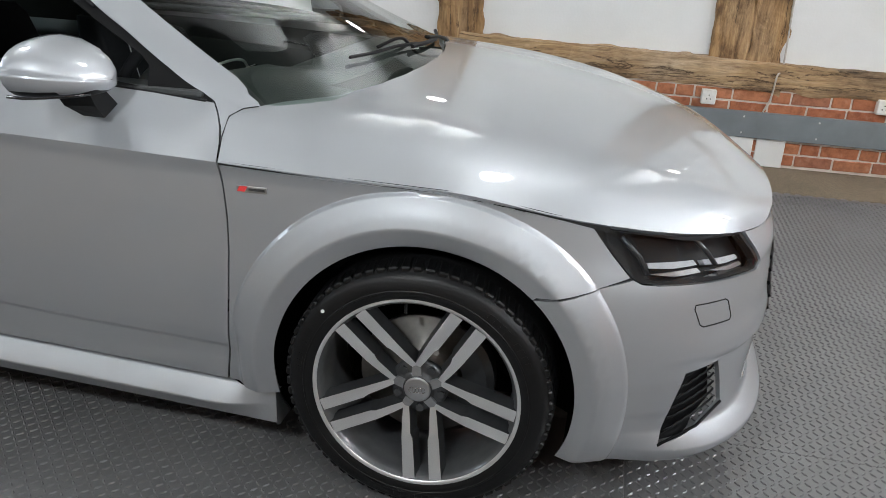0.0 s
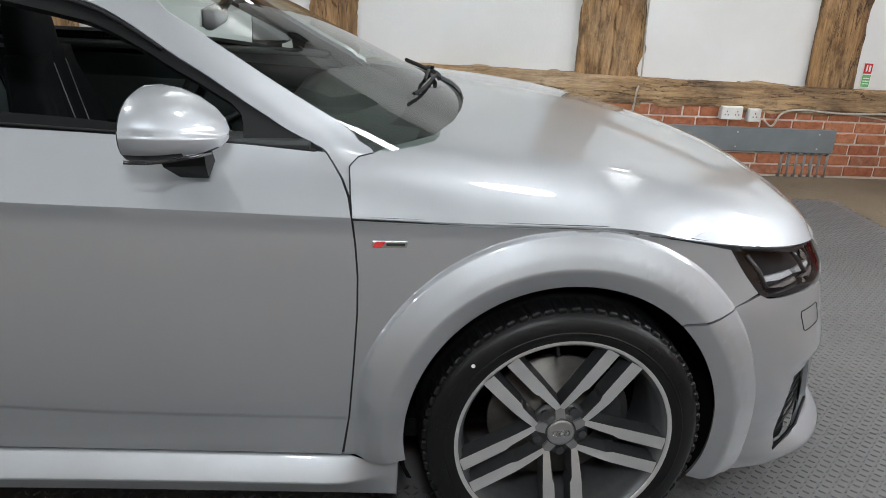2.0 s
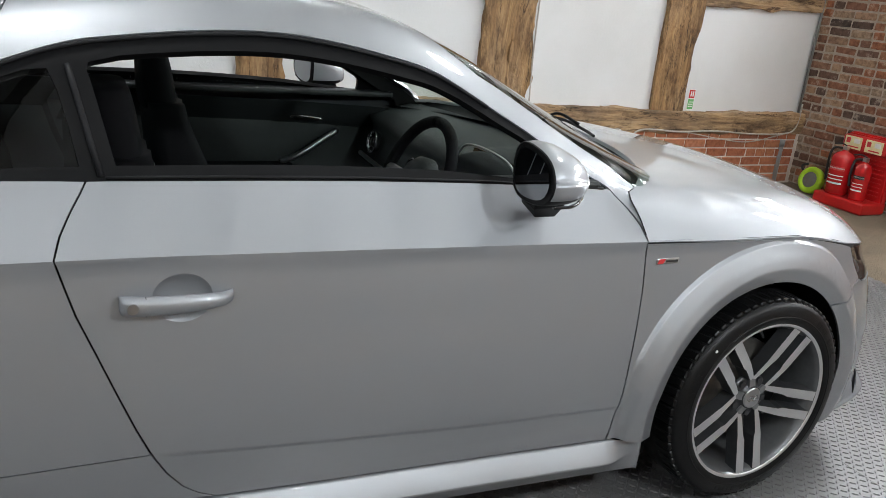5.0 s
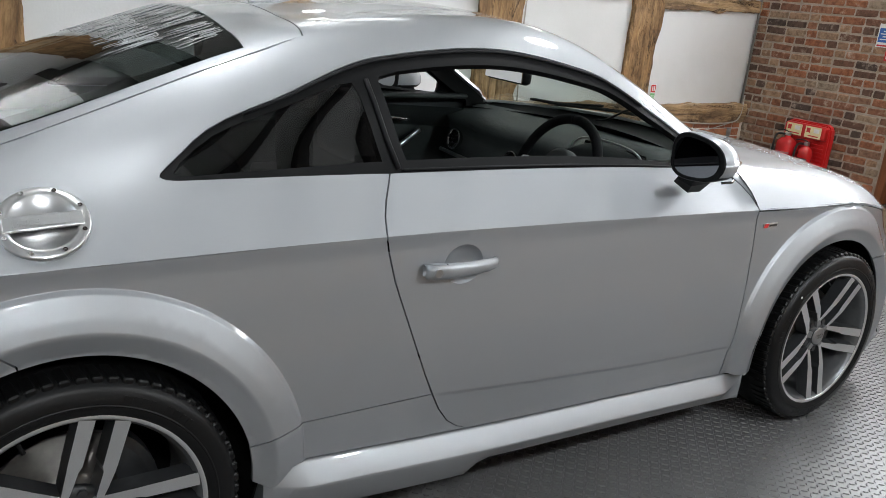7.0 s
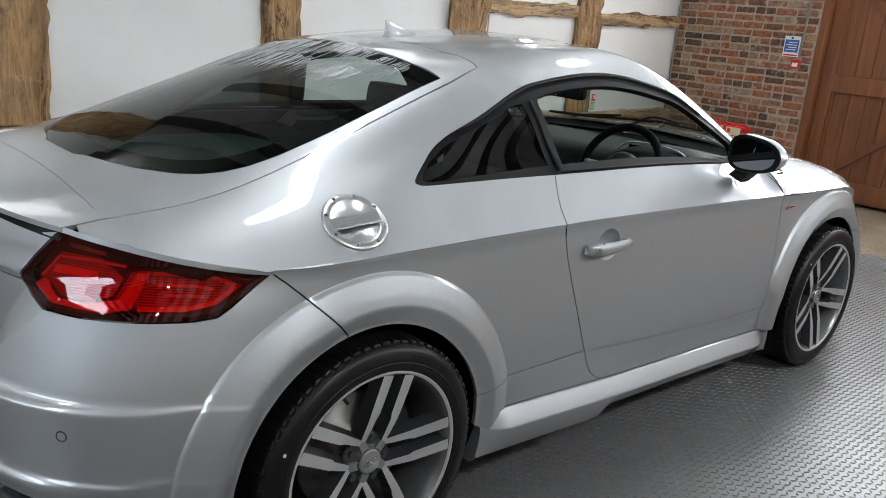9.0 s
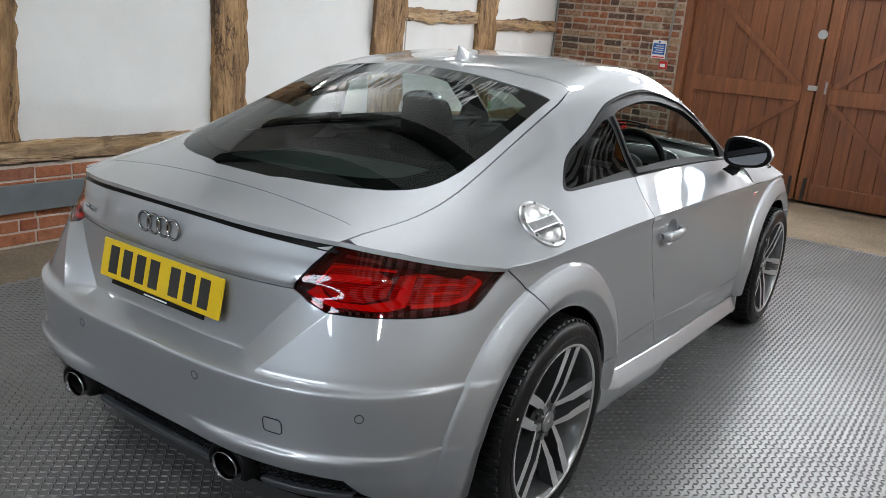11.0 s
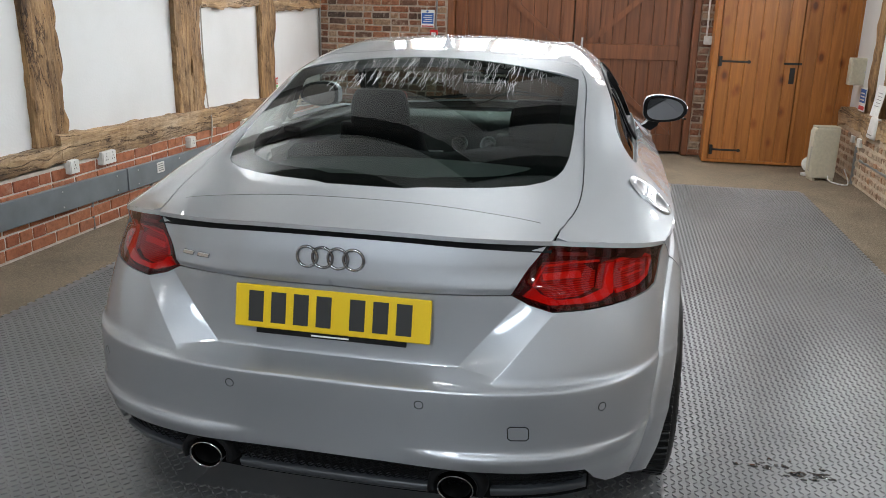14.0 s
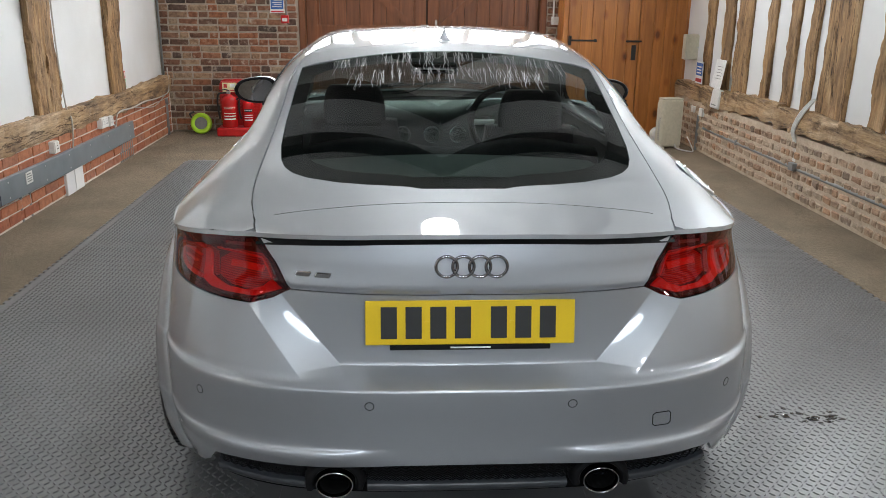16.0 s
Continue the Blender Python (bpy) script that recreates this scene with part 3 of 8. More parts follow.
def glazed_opening(name, x, opening, bars, rails, face, label):
    y0, y1, z0, z1 = opening
    w = thing(name, label, "window", kind="structure")
    fr = 0.05
    for lo, hi in (((x - 0.03, y0, z0), (x + 0.03, y0 + fr, z1)), ((x - 0.03, y1 - fr, z0), (x + 0.03, y1, z1)), ((x - 0.03, y0 + fr, z0), (x + 0.03, y1 - fr, z0 + fr)), ((x - 0.03, y0 + fr, z1 - fr), (x + 0.03, y1 - fr, z1))):
        part("frame", box(lo, hi, 0.004, 1), M_IRON, w)
    n = bars + 1
    for k in range(1, n):
        y = y0 + (y1 - y0) * k / n
        part("glazing_bar", box((x - 0.02, y - 0.014, z0 + fr), (x + 0.02, y + 0.014, z1 - fr), 0.003, 1), M_IRON, w)
    for r in rails:
        part("transom", box((x - 0.019, y0 + fr, r - 0.014), (x + 0.019, y1 - fr, r + 0.014), 0.003, 1), M_IRON, w)
    for k in range(n):
        a, b = y0 + (y1 - y0) * k / n, y0 + (y1 - y0) * (k + 1) / n
        part("pane", box((x + face * 0.045, a, z0), (x + face * 0.05, b, z1)), M_SKYPANE, w)
    return w


glazed_opening("window_1", EX + 0.06, E_WIN, 0, (), 1, "high gable window between oak struts, bright sky behind")
for k, o in enumerate(E_SIDE):
    glazed_opening("window_%d" % (k + 3), EX + 0.06, o, 0, (), 1, "low gable window under the roof slope, bright sky behind")
for k, y in enumerate((-1.95, -1.30, -0.62, 0.05, 0.70, 1.15, 1.80)):
    timber("oak_strut", (EX - 0.08, y, DTOP + 0.09), (EX - 0.08, y + 0.03, 3.35), 0.13, 0.08, M_OAK_Z, wall_east, 0.012, (0, 1, 0), 95.0 + k)
glazed_opening("window_2", WX - 0.06, W_WIN, 4, (), -1, "high gable window with dark bars, bright daylight behind")

# ---- floor matting ----
MX0, MX1, MY0, MY1 = -4.4, 5.0, -2.30, 2.14
floor_mat = thing("floor_mat", "dark grey rubber tread-plate matting in interlocking tiles", "floor mat", kind="structure")
XS = [MX0, -2.0, -0.5, 1.05, 3.03, MX1]
YS = [MY0, -1.34, -0.40, 0.55, 1.40, MY1]
for xa, xb in zip(XS, XS[1:]):
    for ya, yb in zip(YS, YS[1:]):
        part("mat_tile", box((xa + 0.0004, ya + 0.0004, -0.011), (xb - 0.0004, yb - 0.0004, 0.0), 0.001, 1), M_RUBBER, floor_mat)


def tread_marks():
    """The raised lozenges of the tread pattern, two directions in turn."""
    step, c = 0.0235, math.sqrt(0.5)
    i, j = np.meshgrid(np.arange(int((MX1 - MX0 - 0.03) / step)), np.arange(int((MY1 - MY0 - 0.03) / step)), indexing="ij")
    i, j = i.ravel(), j.ravel()
    x, y = MX0 + 0.02 + i * step, MY0 + 0.02 + j * step
    keep = ~((x > -0.5) & (x < 2.9) & (np.abs(y) < 0.62)) & (x > -3.0)
    x, y, s = x[keep], y[keep], np.where((i + j)[keep] % 2, 1.0, -1.0)
    o = np.stack([x, y, np.full(len(x), -0.0005)], 1)
    a, b = np.stack([np.full(len(x), c), s * c, 0 * x], 1), np.stack([-s * c, np.full(len(x), c), 0 * x], 1)
    up = np.array([0, 0, 0.0040])
    verts = np.stack([o - a * 0.0108, o - b * 0.0041, o + a * 0.0108, o + b * 0.0041, o - a * 0.0076 + up, o + a * 0.0076 + up], 1).reshape(-1, 3)
    tri = np.array([(0, 1, 4), (1, 2, 5), (1, 5, 4), (2, 3, 5), (3, 0, 4), (3, 4, 5)])
    faces = (np.arange(len(x))[:, None, None] * 6 + tri[None]).reshape(-1, 3)
    me = bpy.data.meshes.new("tread_pattern")
    me.from_pydata(verts.tolist(), [], faces.tolist())
    me.materials.append(M_TREAD)
    ob = new("tread_pattern", me)
    ob.parent = floor_mat
    ob["kind"] = "stuff"


tread_marks()


def mat_teeth():
    """The interlocking teeth on the open edges of the outer tiles."""
    bm = bmesh.new()
    for k in range(int((MY1 - MY0) / 0.06)):
        box((MX1 - 0.004, MY0 + 0.02 + k * 0.06, -0.0105), (MX1 + 0.018, MY0 + 0.05 + k * 0.06, -0.001), 0.0, 1, bm)
    for k in range(int((MX1 - MX0) / 0.06)):
        box((MX0 + 0.02 + k * 0.06, MY0 - 0.018, -0.0105), (MX0 + 0.05 + k * 0.06, MY0 + 0.004, -0.001), 0.0, 1, bm)
        box((MX0 + 0.02 + k * 0.06, MY1 - 0.004, -0.0105), (MX0 + 0.05 + k * 0.06, MY1 + 0.018, -0.001), 0.0, 1, bm)
    ob = part("interlocking_edge", bm, M_RUBBER, floor_mat)
    ob["kind"] = "stuff"


mat_teeth()


def puddle(x, y, rx, ry, seed):
    bm = bmesh.new()
    ring, up = [], Vector((0, 0, 0.0014))
    for k in range(40):
        a = 2 * math.pi * k / 40
        d = 1 + 0.45 * noise.noise(Vector((math.cos(a) * 1.6, math.sin(a) * 1.6, seed * 3.1))) + 0.18 * noise.noise(Vector((math.cos(a) * 6, math.sin(a) * 6, seed)))
        ring.append(bm.verts.new(Vector((x + rx * d * math.cos(a), y + ry * d * math.sin(a), 0.0002)) + up))
    inner = [bm.verts.new(Vector((x + (v.co.x - x) * 0.9, y + (v.co.y - y) * 0.9, 0.0007)) + up) for v in ring]
    for k in range(40):
        bm.faces.new((ring[k], ring[(k + 1) % 40], inner[(k + 1) % 40], inner[k]))
    bm.faces.new(inner)
    ob = to_object("water_puddle", bm, M_PUDDLE, smooth=True)
    tagged(ob, "small shallow puddle of water on the rubber matting", "puddle", "puddles on the matting")


rnd = random.Random(7)
for k in range(34):
    x, y = ((0.07, -1.27), (0.055, -1.42), (0.03, -1.34))[k % 3]
    r = rnd.uniform(0.004, 0.013)
    puddle(x + rnd.gauss(0, 0.024), y + rnd.gauss(0, 0.042), r, r * rnd.uniform(0.8, 2.0), k)

# ---- lamps of the hall ----
for fx, fy, fz, side in FLOODS:
    lamp = thing("flood_lamp", "small lit floodlight on the timber frame", "lamp", "floodlights", at=(fx, fy, fz))
    aim = look((0, 0, 0), (0, -side * 2.0, 1.75 if side > 0 else -0.2))
    b_ = box((-0.11, -0.09, 0.004), (0.11, 0.09, 0.05), 0.01)
    b_.transform(aim)
    part("housing", b_, M_IRON, lamp)
    b_ = cyl((0, 0, 0.003), (0, 0, 0.0), 0.075, 24)
    b_.transform(aim)
    part("diffuser", b_, M_LAMP, lamp)
    part("bracket", cyl((0, side * 0.05, 0), (0, side * 0.2, 0), 0.012, 8), M_IRON, lamp)
for px, py, pz in PENDANTS:
    lamp = thing("pendant_lamp", "round lit high-bay pendant lamp under the ridge", "lamp", "pendant lamps", at=(px, py, pz))
    part("shade", lathe([(0.05, 0.14), (0.10, 0.12), (0.20, 0.02), (0.205, 0.0), (0.195, 0.0), (0.19, 0.015)], Matrix.Identity(4), 32), M_IRON, lamp, smooth=True)
    part("diffuser", cyl((0, 0, 0.012), (0, 0, -0.005), 0.185, 32), M_LAMP, lamp)
    part("cord", cyl((0, 0, 0.14), (0, 0, RIDGE - pz - 0.03), 0.006, 8), M_IRON, lamp)

# ---- the car's surfaces: front towards +x, rear axle at x = 0, half-widths positive ----
HUB_F, HUB_R, HUB_Z = 2.505, 0.0, 0.327
ARC = 1.45          # length given to each rounded corner


def curve(knots):
    """A smooth curve through (t, value) pairs, Hermite with limited slopes."""
    k = np.array(knots, float)
    t, v = k[:, 0], k[:, 1]
    d = np.diff(v) / np.diff(t)
    m = np.empty(len(v))
    m[0], m[-1] = d[0], d[-1]
    h = np.diff(t)
    for i in range(1, len(v) - 1):
        m[i] = 0.0 if d[i - 1] * d[i] <= 0 else 3 * (h[i - 1] + h[i]) / ((2 * h[i] + h[i - 1]) / d[i - 1] + (h[i] + 2 * h[i - 1]) / d[i])

    T, V, M, H = t.tolist(), v.tolist(), m.tolist(), h.tolist()
    last, t0, t1 = len(T) - 2, T[0], T[-1]

    def f(x):
        x = t0 if x < t0 else t1 if x > t1 else x
        i = 0
        while i < last and x > T[i + 1]:
            i += 1
        w = H[i]
        s = (x - T[i]) / w
        q = 1 - s
        return (1 + 2 * s) * q * q * V[i] + s * q * q * w * M[i] + s * s * (3 - 2 * s) * V[i + 1] - s * s * q * w * M[i + 1]

    return f


crease_y = curve([(-0.9, 0.86), (0, 0.866), (0.5, 0.872), (1.0, 0.871), (1.6, 0.862), (2.0, 0.857), (2.5, 0.862), (3.4, 0.86)])
crease_z = curve([(-0.9, 0.846), (-0.28, 0.850), (0, 0.858), (0.35, 0.864), (0.66, 0.864), (1.2, 0.855), (1.6, 0.844), (2.02, 0.831), (2.3, 0.826), (2.55, 0.824), (2.69, 0.803), (2.81, 0.778), (2.87, 0.762), (3.1, 0.722), (3.3, 0.68), (3.4, 0.66)])
flank = curve([(-0.1, 0.0), (0.0, 0.0), (0.018, -0.0045), (0.04, -0.007), (0.15, -0.005), (0.30, 0.002), (0.39, 0.004), (0.43, 0.0035), (0.47, -0.001), (0.53, -0.007), (0.57, -0.012), (0.64, -0.03), (0.75, -0.07)])
rear_a = curve([(0.15, 0.70), (0.25, 0.735), (0.33, 0.782), (0.365, 0.787), (0.40, 0.789), (0.45, 0.793), (0.53, 0.803), (0.562, 0.806), (0.568, 0.804), (0.580, 0.776), (0.605, 0.766), (0.65, 0.752), (0.75, 0.730), (0.80, 0.723), (0.85, 0.717), (0.95, 0.69)])
rear_n = curve([(0.15, 3.4), (0.5, 3.3), (0.6, 3.2), (0.75, 2.75), (0.85, 2.35), (0.95, 2.3)])
low_ridge = curve([(0.30, 0.0), (0.345, 0.004), (0.368, 0.014), (0.386, 0.020), (0.394, 0.019), (0.404, 0.004), (0.42, 0.0), (0.5, 0.0)])
front_a = curve([(0.12, 0.80), (0.17, 0.825), (0.20, 0.845), (0.235, 0.845), (0.26, 0.835), (0.40, 0.858), (0.5, 0.864), (0.6, 0.860), (0.68, 0.845), (0.78, 0.80)])
front_n = curve([(0.12, 3.6), (0.25, 3.5), (0.45, 3.0), (0.6, 2.7), (0.70, 2.4), (0.8, 2.3)])
FLARE = ((0.20, 0.012), (0.362, 0.014), (0.404, 0.0335), (0.4085, 0.0350), (0.414, 0.0350), (0.440, 0.0275), (0.478, 0.0115), (0.4815, 0.0092), (0.487, 0.0), (0.6, 0.0))


def flare_h(r):
    """Height of the wheel-arch flare at a radius: inner flange, edge, outer face, crisp outer crease."""
    if r >= 0.487:
        return 0.0
    for (a, p), (b, q) in zip(FLARE, FLARE[1:]):
        if r < b:
            return p + (q - p) * (max(r, a) - a) / (b - a)
    return 0.0



def flare(x, z):
    r1, r2 = math.hypot(x - HUB_F, z - HUB_Z), math.hypot(x - HUB_R, z - HUB_Z)
    fade = min(1.0, max(0.0, (z - 0.10) / 0.08))
    return (flare_h(r1) * ramp01((x - 2.036) / 0.022) + flare_h(r2)) * fade


def step01(x):
    x = min(1.0, max(0.0, x))
    return x * x * (3 - 2 * x)


def ramp01(x):
    return min(1.0, max(0.0, x))


def trough(y, z):
    """Depth of the number-plate recess at the tail: a shelf below, bevelled flanks, fading to the lamps."""
    side = 0.412 + (0.564 - 0.412) * (z - 0.572) / (0.751 - 0.572)
    a = ramp01((side - y) / TROUGH_INSET)
    b = ramp01((z - 0.568) / 0.026)
    c = 1.0 - ramp01((z - 0.594) / 0.19)
    return 0.058 * a * b * (0.25 + 0.75 * c) * ramp01((0.80 - z) / 0.015)


TROUGH_INSET = 0.105
lip_out = curve([(0.14, 0.0), (0.165, 0.032), (0.198, 0.040), (0.206, 0.0405), (0.213, 0.036), (0.262, 0.002), (0.275, 0.0), (0.36, -0.006), (0.405, -0.008), (0.420, -0.004), (0.436, 0.009), (0.46, 0.008), (0.52, 0.0), (0.60, 0.0), (0.62, 0.004), (0.68, 0.0)])


def nose_relief(u, z):
    """Splitter lip, brow over the side vent and the shelf under the lamp, growing towards the nose."""
    return lip_out(z) * (step01((u - HUB_F - 0.42) / 0.30) if z < 0.30 else step01((u - HUB_F - 0.55) / 0.22))


door_line = curve([(0.80, 0.443), (0.90, 0.433), (1.28, 0.402), (1.55, 0.381), (2.03, 0.360)])


def low(u, z):
    """The lower body, wrapped round from the tail's middle (u = -ARC) to the nose's middle (u = HUB_F + ARC)."""
    if 0 <= u <= HUB_F:
        w = crease_y(u) + flank(crease_z(u) - z)
        if 0.80 < u < 2.034:
            w -= 0.0032 * ramp01((door_line(u) - z) / 0.007) * ramp01((u - 0.80) / 0.08) * ramp01((z - 0.29) / 0.03)
        return Vector((u, w + flare(u, z), z))
    tail = u < 0
    x0 = 0.0 if tail else HUB_F
    al = (-u if tail else u - HUB_F) / ARC * math.pi / 2
    A, n = (rear_a(z), rear_n(z)) if tail else (front_a(z), front_n(z))
    B = crease_y(x0) + flank(crease_z(x0) - z)
    if tail:
        A += low_ridge(z + 0.035 * step01(abs(math.sin(al)) - 0.0) - 0.028) * step01((B * abs(math.cos(al)) / 0.86 - 0.20) / 0.28)
    over = al > math.pi / 2
    c, s = abs(math.cos(al)), abs(math.sin(al))
    rho = ((c / B) ** n + (s / A) ** n) ** (-1.0 / n)
    y, dx = rho * c, rho * s
    gx, gy = (dx / A) ** (n - 1) / A, (y / B) ** (n - 1) / B
    g = math.hypot(gx, gy)
    x = x0 + (-dx if tail else dx)
    f = flare(x, z) * (gy / g)
    if tail:
        dx -= trough(y, z)
    else:
        f += nose_relief(min(u, 2 * (HUB_F + ARC) - u), z)
    dx += f * gx / g
    y += f * gy / g
    return Vector((x0 + (-dx if tail else dx), -y if over else y, z))


def u_of(z, x=None, y=None, tail=True):
    """The wrap parameter of the lower body at height z where it has that x, or that half-width y on a corner."""
    if x is not None and 0 <= x <= HUB_F:
        return x
    lo, hi = 0.0, ARC
    for _ in range(24):
        mid = (lo + hi) / 2
        p = low(-mid if tail else HUB_F + mid, z)
        past = (p.x < x if tail else p.x > x) if x is not None else p.y < y
        if past:
            hi = mid
        else:
            lo = mid
    return -lo if tail else HUB_F + lo


# sections above the crease: x, then (half-width, height) of crease, waist, window top, roof edge, roof, middle
CABIN = (
    (-0.76, 0.60, 0.845, 0.50, 0.878, 0.46, 0.890, 0.42, 0.899, 0.24, 0.925, 0, 0.934),
    (-0.50, 0.765, 0.851, 0.66, 0.896, 0.605, 0.913, 0.553, 0.927, 0.32, 0.958, 0, 0.970),
    (-0.28, 0.828, 0.850, 0.70, 0.928, 0.645, 0.948, 0.589, 0.963, 0.34, 1.008, 0, 1.028),
    (0.0, 0.866, 0.858, 0.738, 0.962, 0.655, 1.008, 0.578, 1.050, 0.33, 1.112, 0, 1.136),
    (0.2, 0.872, 0.862, 0.745, 0.981, 0.672, 1.040, 0.566, 1.125, 0.31, 1.190, 0, 1.212),
    (0.45, 0.873, 0.864, 0.752, 0.982, 0.655, 1.126, 0.556, 1.215, 0.30, 1.268, 0, 1.286),
    (0.75, 0.872, 0.863, 0.754, 0.979, 0.602, 1.230, 0.525, 1.282, 0.29, 1.314, 0, 1.327),
    (1.10, 0.870, 0.857, 0.755, 0.976, 0.578, 1.262, 0.512, 1.309, 0.29, 1.342, 0, 1.353),
    (1.45, 0.865, 0.848, 0.755, 0.968, 0.606, 1.213, 0.540, 1.268, 0.29, 1.312, 0, 1.326),
    (1.67, 0.861, 0.842, 0.752, 0.958, 0.672, 1.104, 0.612, 1.158, 0.31, 1.232, 0, 1.252),
    (1.96, 0.857, 0.833, 0.740, 0.938, 0.728, 0.952, 0.690, 0.986, 0.35, 1.085, 0, 1.118),
    (2.20, 0.857, 0.828, 0.735, 0.880, 0.728, 0.885, 0.715, 0.894, 0.37, 0.972, 0, 1.008),
    (2.50, 0.857, 0.80, 0.735, 0.80, 0.728, 0.803, 0.72, 0.808, 0.38, 0.845, 0, 0.868),
)
BONNET = (
    (1.90, 0.857, 0.835, 0.770, 0.926, 0.715, 0.940, 0.55, 0.955, 0.28, 0.968, 0, 0.974),
    (2.06, 0.857, 0.830, 0.770, 0.912, 0.712, 0.932, 0.55, 0.950, 0.28, 0.966, 0, 0.973),
    (2.30, 0.862, 0.826, 0.775, 0.890, 0.715, 0.912, 0.55, 0.934, 0.28, 0.953, 0, 0.961),
    (2.55, 0.862, 0.824, 0.775, 0.872, 0.705, 0.893, 0.53, 0.913, 0.27, 0.932, 0, 0.940),
    (2.81, 0.8145, 0.778, 0.735, 0.832, 0.660, 0.856, 0.50, 0.876, 0.25, 0.897, 0, 0.905),
    (3.00, 0.7335, 0.742, 0.645, 0.793, 0.590, 0.812, 0.45, 0.835, 0.23, 0.855, 0, 0.863),
    (3.20, 0.560, 0.699, 0.50, 0.735, 0.455, 0.750, 0.35, 0.768, 0.18, 0.786, 0, 0.792),
    (3.36, 0.26, 0.655, 0.23, 0.668, 0.20, 0.675, 0.15, 0.683, 0.08, 0.690, 0, 0.692),
)


def flow(knots):
    """A smooth curve through (t, value) pairs with even curvature (natural cubic)."""
    k = np.array(knots, float)
    t, v = k[:, 0], k[:, 1]
    n, h = len(t), np.diff(t)
    A, r = np.eye(n), np.zeros(n)
    for i in range(1, n - 1):
        A[i, i - 1], A[i, i], A[i, i + 1] = h[i - 1], 2 * (h[i - 1] + h[i]), h[i]
        r[i] = 6 * ((v[i + 1] - v[i]) / h[i] - (v[i] - v[i - 1]) / h[i - 1])
    T, V, M, H = t.tolist(), v.tolist(), np.linalg.solve(A, r).tolist(), h.tolist()

    def f(x):
        x = T[0] if x < T[0] else T[-1] if x > T[-1] else x
        i = 0
        while i < n - 2 and x > T[i + 1]:
            i += 1
        a, b, w = T[i + 1] - x, x - T[i], H[i]
        return (M[i] * a ** 3 + M[i + 1] * b ** 3) / (6 * w) + (V[i] / w - M[i] * w / 6) * a + (V[i + 1] / w - M[i + 1] * w / 6) * b

    return f


class Loft:
    """A surface through sections; a point is (x, v) with v = 0 at the crease and 5 at the middle."""

    def __init__(self, rows):
        self.curves = [((flow if k > 2 else curve)([(r[0], r[1 + 2 * k]) for r in rows]), (flow if k > 2 else curve)([(r[0], r[2 + 2 * k]) for r in rows])) for k in range(6)]
        self.cache = {}

    def section(self, x):
        key = round(x, 5)
        if key not in self.cache:
            p = np.array([(cy(x), cz(x)) for cy, cz in self.curves])
            q = np.vstack([p, [-p[4, 0], p[4, 1]]])
            L = np.maximum(np.linalg.norm(np.diff(q, axis=0), axis=1), 1e-4)
            d = np.diff(q, axis=0) / L[:, None]
            m = np.empty((6, 2))
            m[0] = d[0] * 1.0
            for i in range(1, 6):
                m[i] = (d[i - 1] * L[i] + d[i] * L[i - 1]) / (L[i] + L[i - 1])
            m[0] = 1.5 * d[0] - 0.5 * m[1]
            self.cache[key] = (p.tolist(), L.tolist(), m.tolist())
        return self.cache[key]

    def __call__(self, x, v):
        p, L, m = self.section(x)
        i = min(max(int(v), 0), 4)
        s = v - i
        r = 1 - s
        a, b, c, d = (1 + 2 * s) * r * r, s * r * r * L[i], s * s * (3 - 2 * s), -s * s * r * L[i]
        P, Q, M, N = p[i], p[i + 1], m[i], m[i + 1]
        return Vector((x, a * P[0] + b * M[0] + c * Q[0] + d * N[0], a * P[1] + b * M[1] + c * Q[1] + d * N[1]))

    def v_at(self, x, y=None, z=None):
        lo, hi = 0.0, 5.0
        for _ in range(20):
            mid = (lo + hi) / 2
            q = self(x, mid)
            if (q.y < y) if y is not None else (q.z > z):
                hi = mid
            else:
                lo = mid
        return (lo + hi) / 2


cabin, bonnet_top = Loft(CABIN), Loft(BONNET)

# ---- car materials ----
def silver_paint():
    m, t, b = nodes("silver_metallic_paint")
    flake = noise_tex(t, 2600, 2, 0.6)
    soft = noise_tex(t, 1.5, 3)
    c = ramp(t, flake, [(0.35, (0.35, 0.365, 0.385)), (0.65, (0.46, 0.475, 0.495))])
    t.links.new(mixc(t, 0.06, c, ramp(t, soft, [(0.3, (0.36, 0.375, 0.395)), (0.7, (0.44, 0.455, 0.475))])), b.inputs["Base Color"])
    b.inputs["Metallic"].default_value = 0.78
    b.inputs["Roughness"].default_value = 0.52
    b.inputs["Coat Weight"].default_value = 1.0
    b.inputs["Coat Roughness"].default_value = 0.012
    b.inputs["Coat IOR"].default_value = 1.75
    return m


M_PAINT = silver_paint()
M_GAP = plain("black_gap", (0.006, 0.006, 0.006), 0.8)
M_SATIN = plain("satin_black_trim", (0.006, 0.006, 0.0065), 0.5, bumps=0.05, spec=0.14)
M_GLOSSBLK = plain("gloss_black_trim", (0.008, 0.008, 0.009), 0.10, coat=0.6)
M_SEAL = plain("rubber_seal", (0.007, 0.007, 0.008), 0.6, spec=0.25)
M_CHROME = plain("chrome", (0.80, 0.80, 0.81), 0.07, 1.0, var=0.02)
M_ALU = plain("satin_aluminium", (0.50, 0.505, 0.51), 0.34, 1.0, var=0.04)
M_MACHINED = plain("diamond_cut_alloy", (0.70, 0.705, 0.71), 0.36, 0.8, coat=0.5, var=0.06, scale=700)
M_GUN = plain("gunmetal_alloy", (0.055, 0.057, 0.06), 0.34, 0.5, coat=0.4, var=0.1)
M_BARREL = plain("grey_alloy_barrel", (0.17, 0.175, 0.18), 0.3, 0.6, coat=0.4, var=0.1)
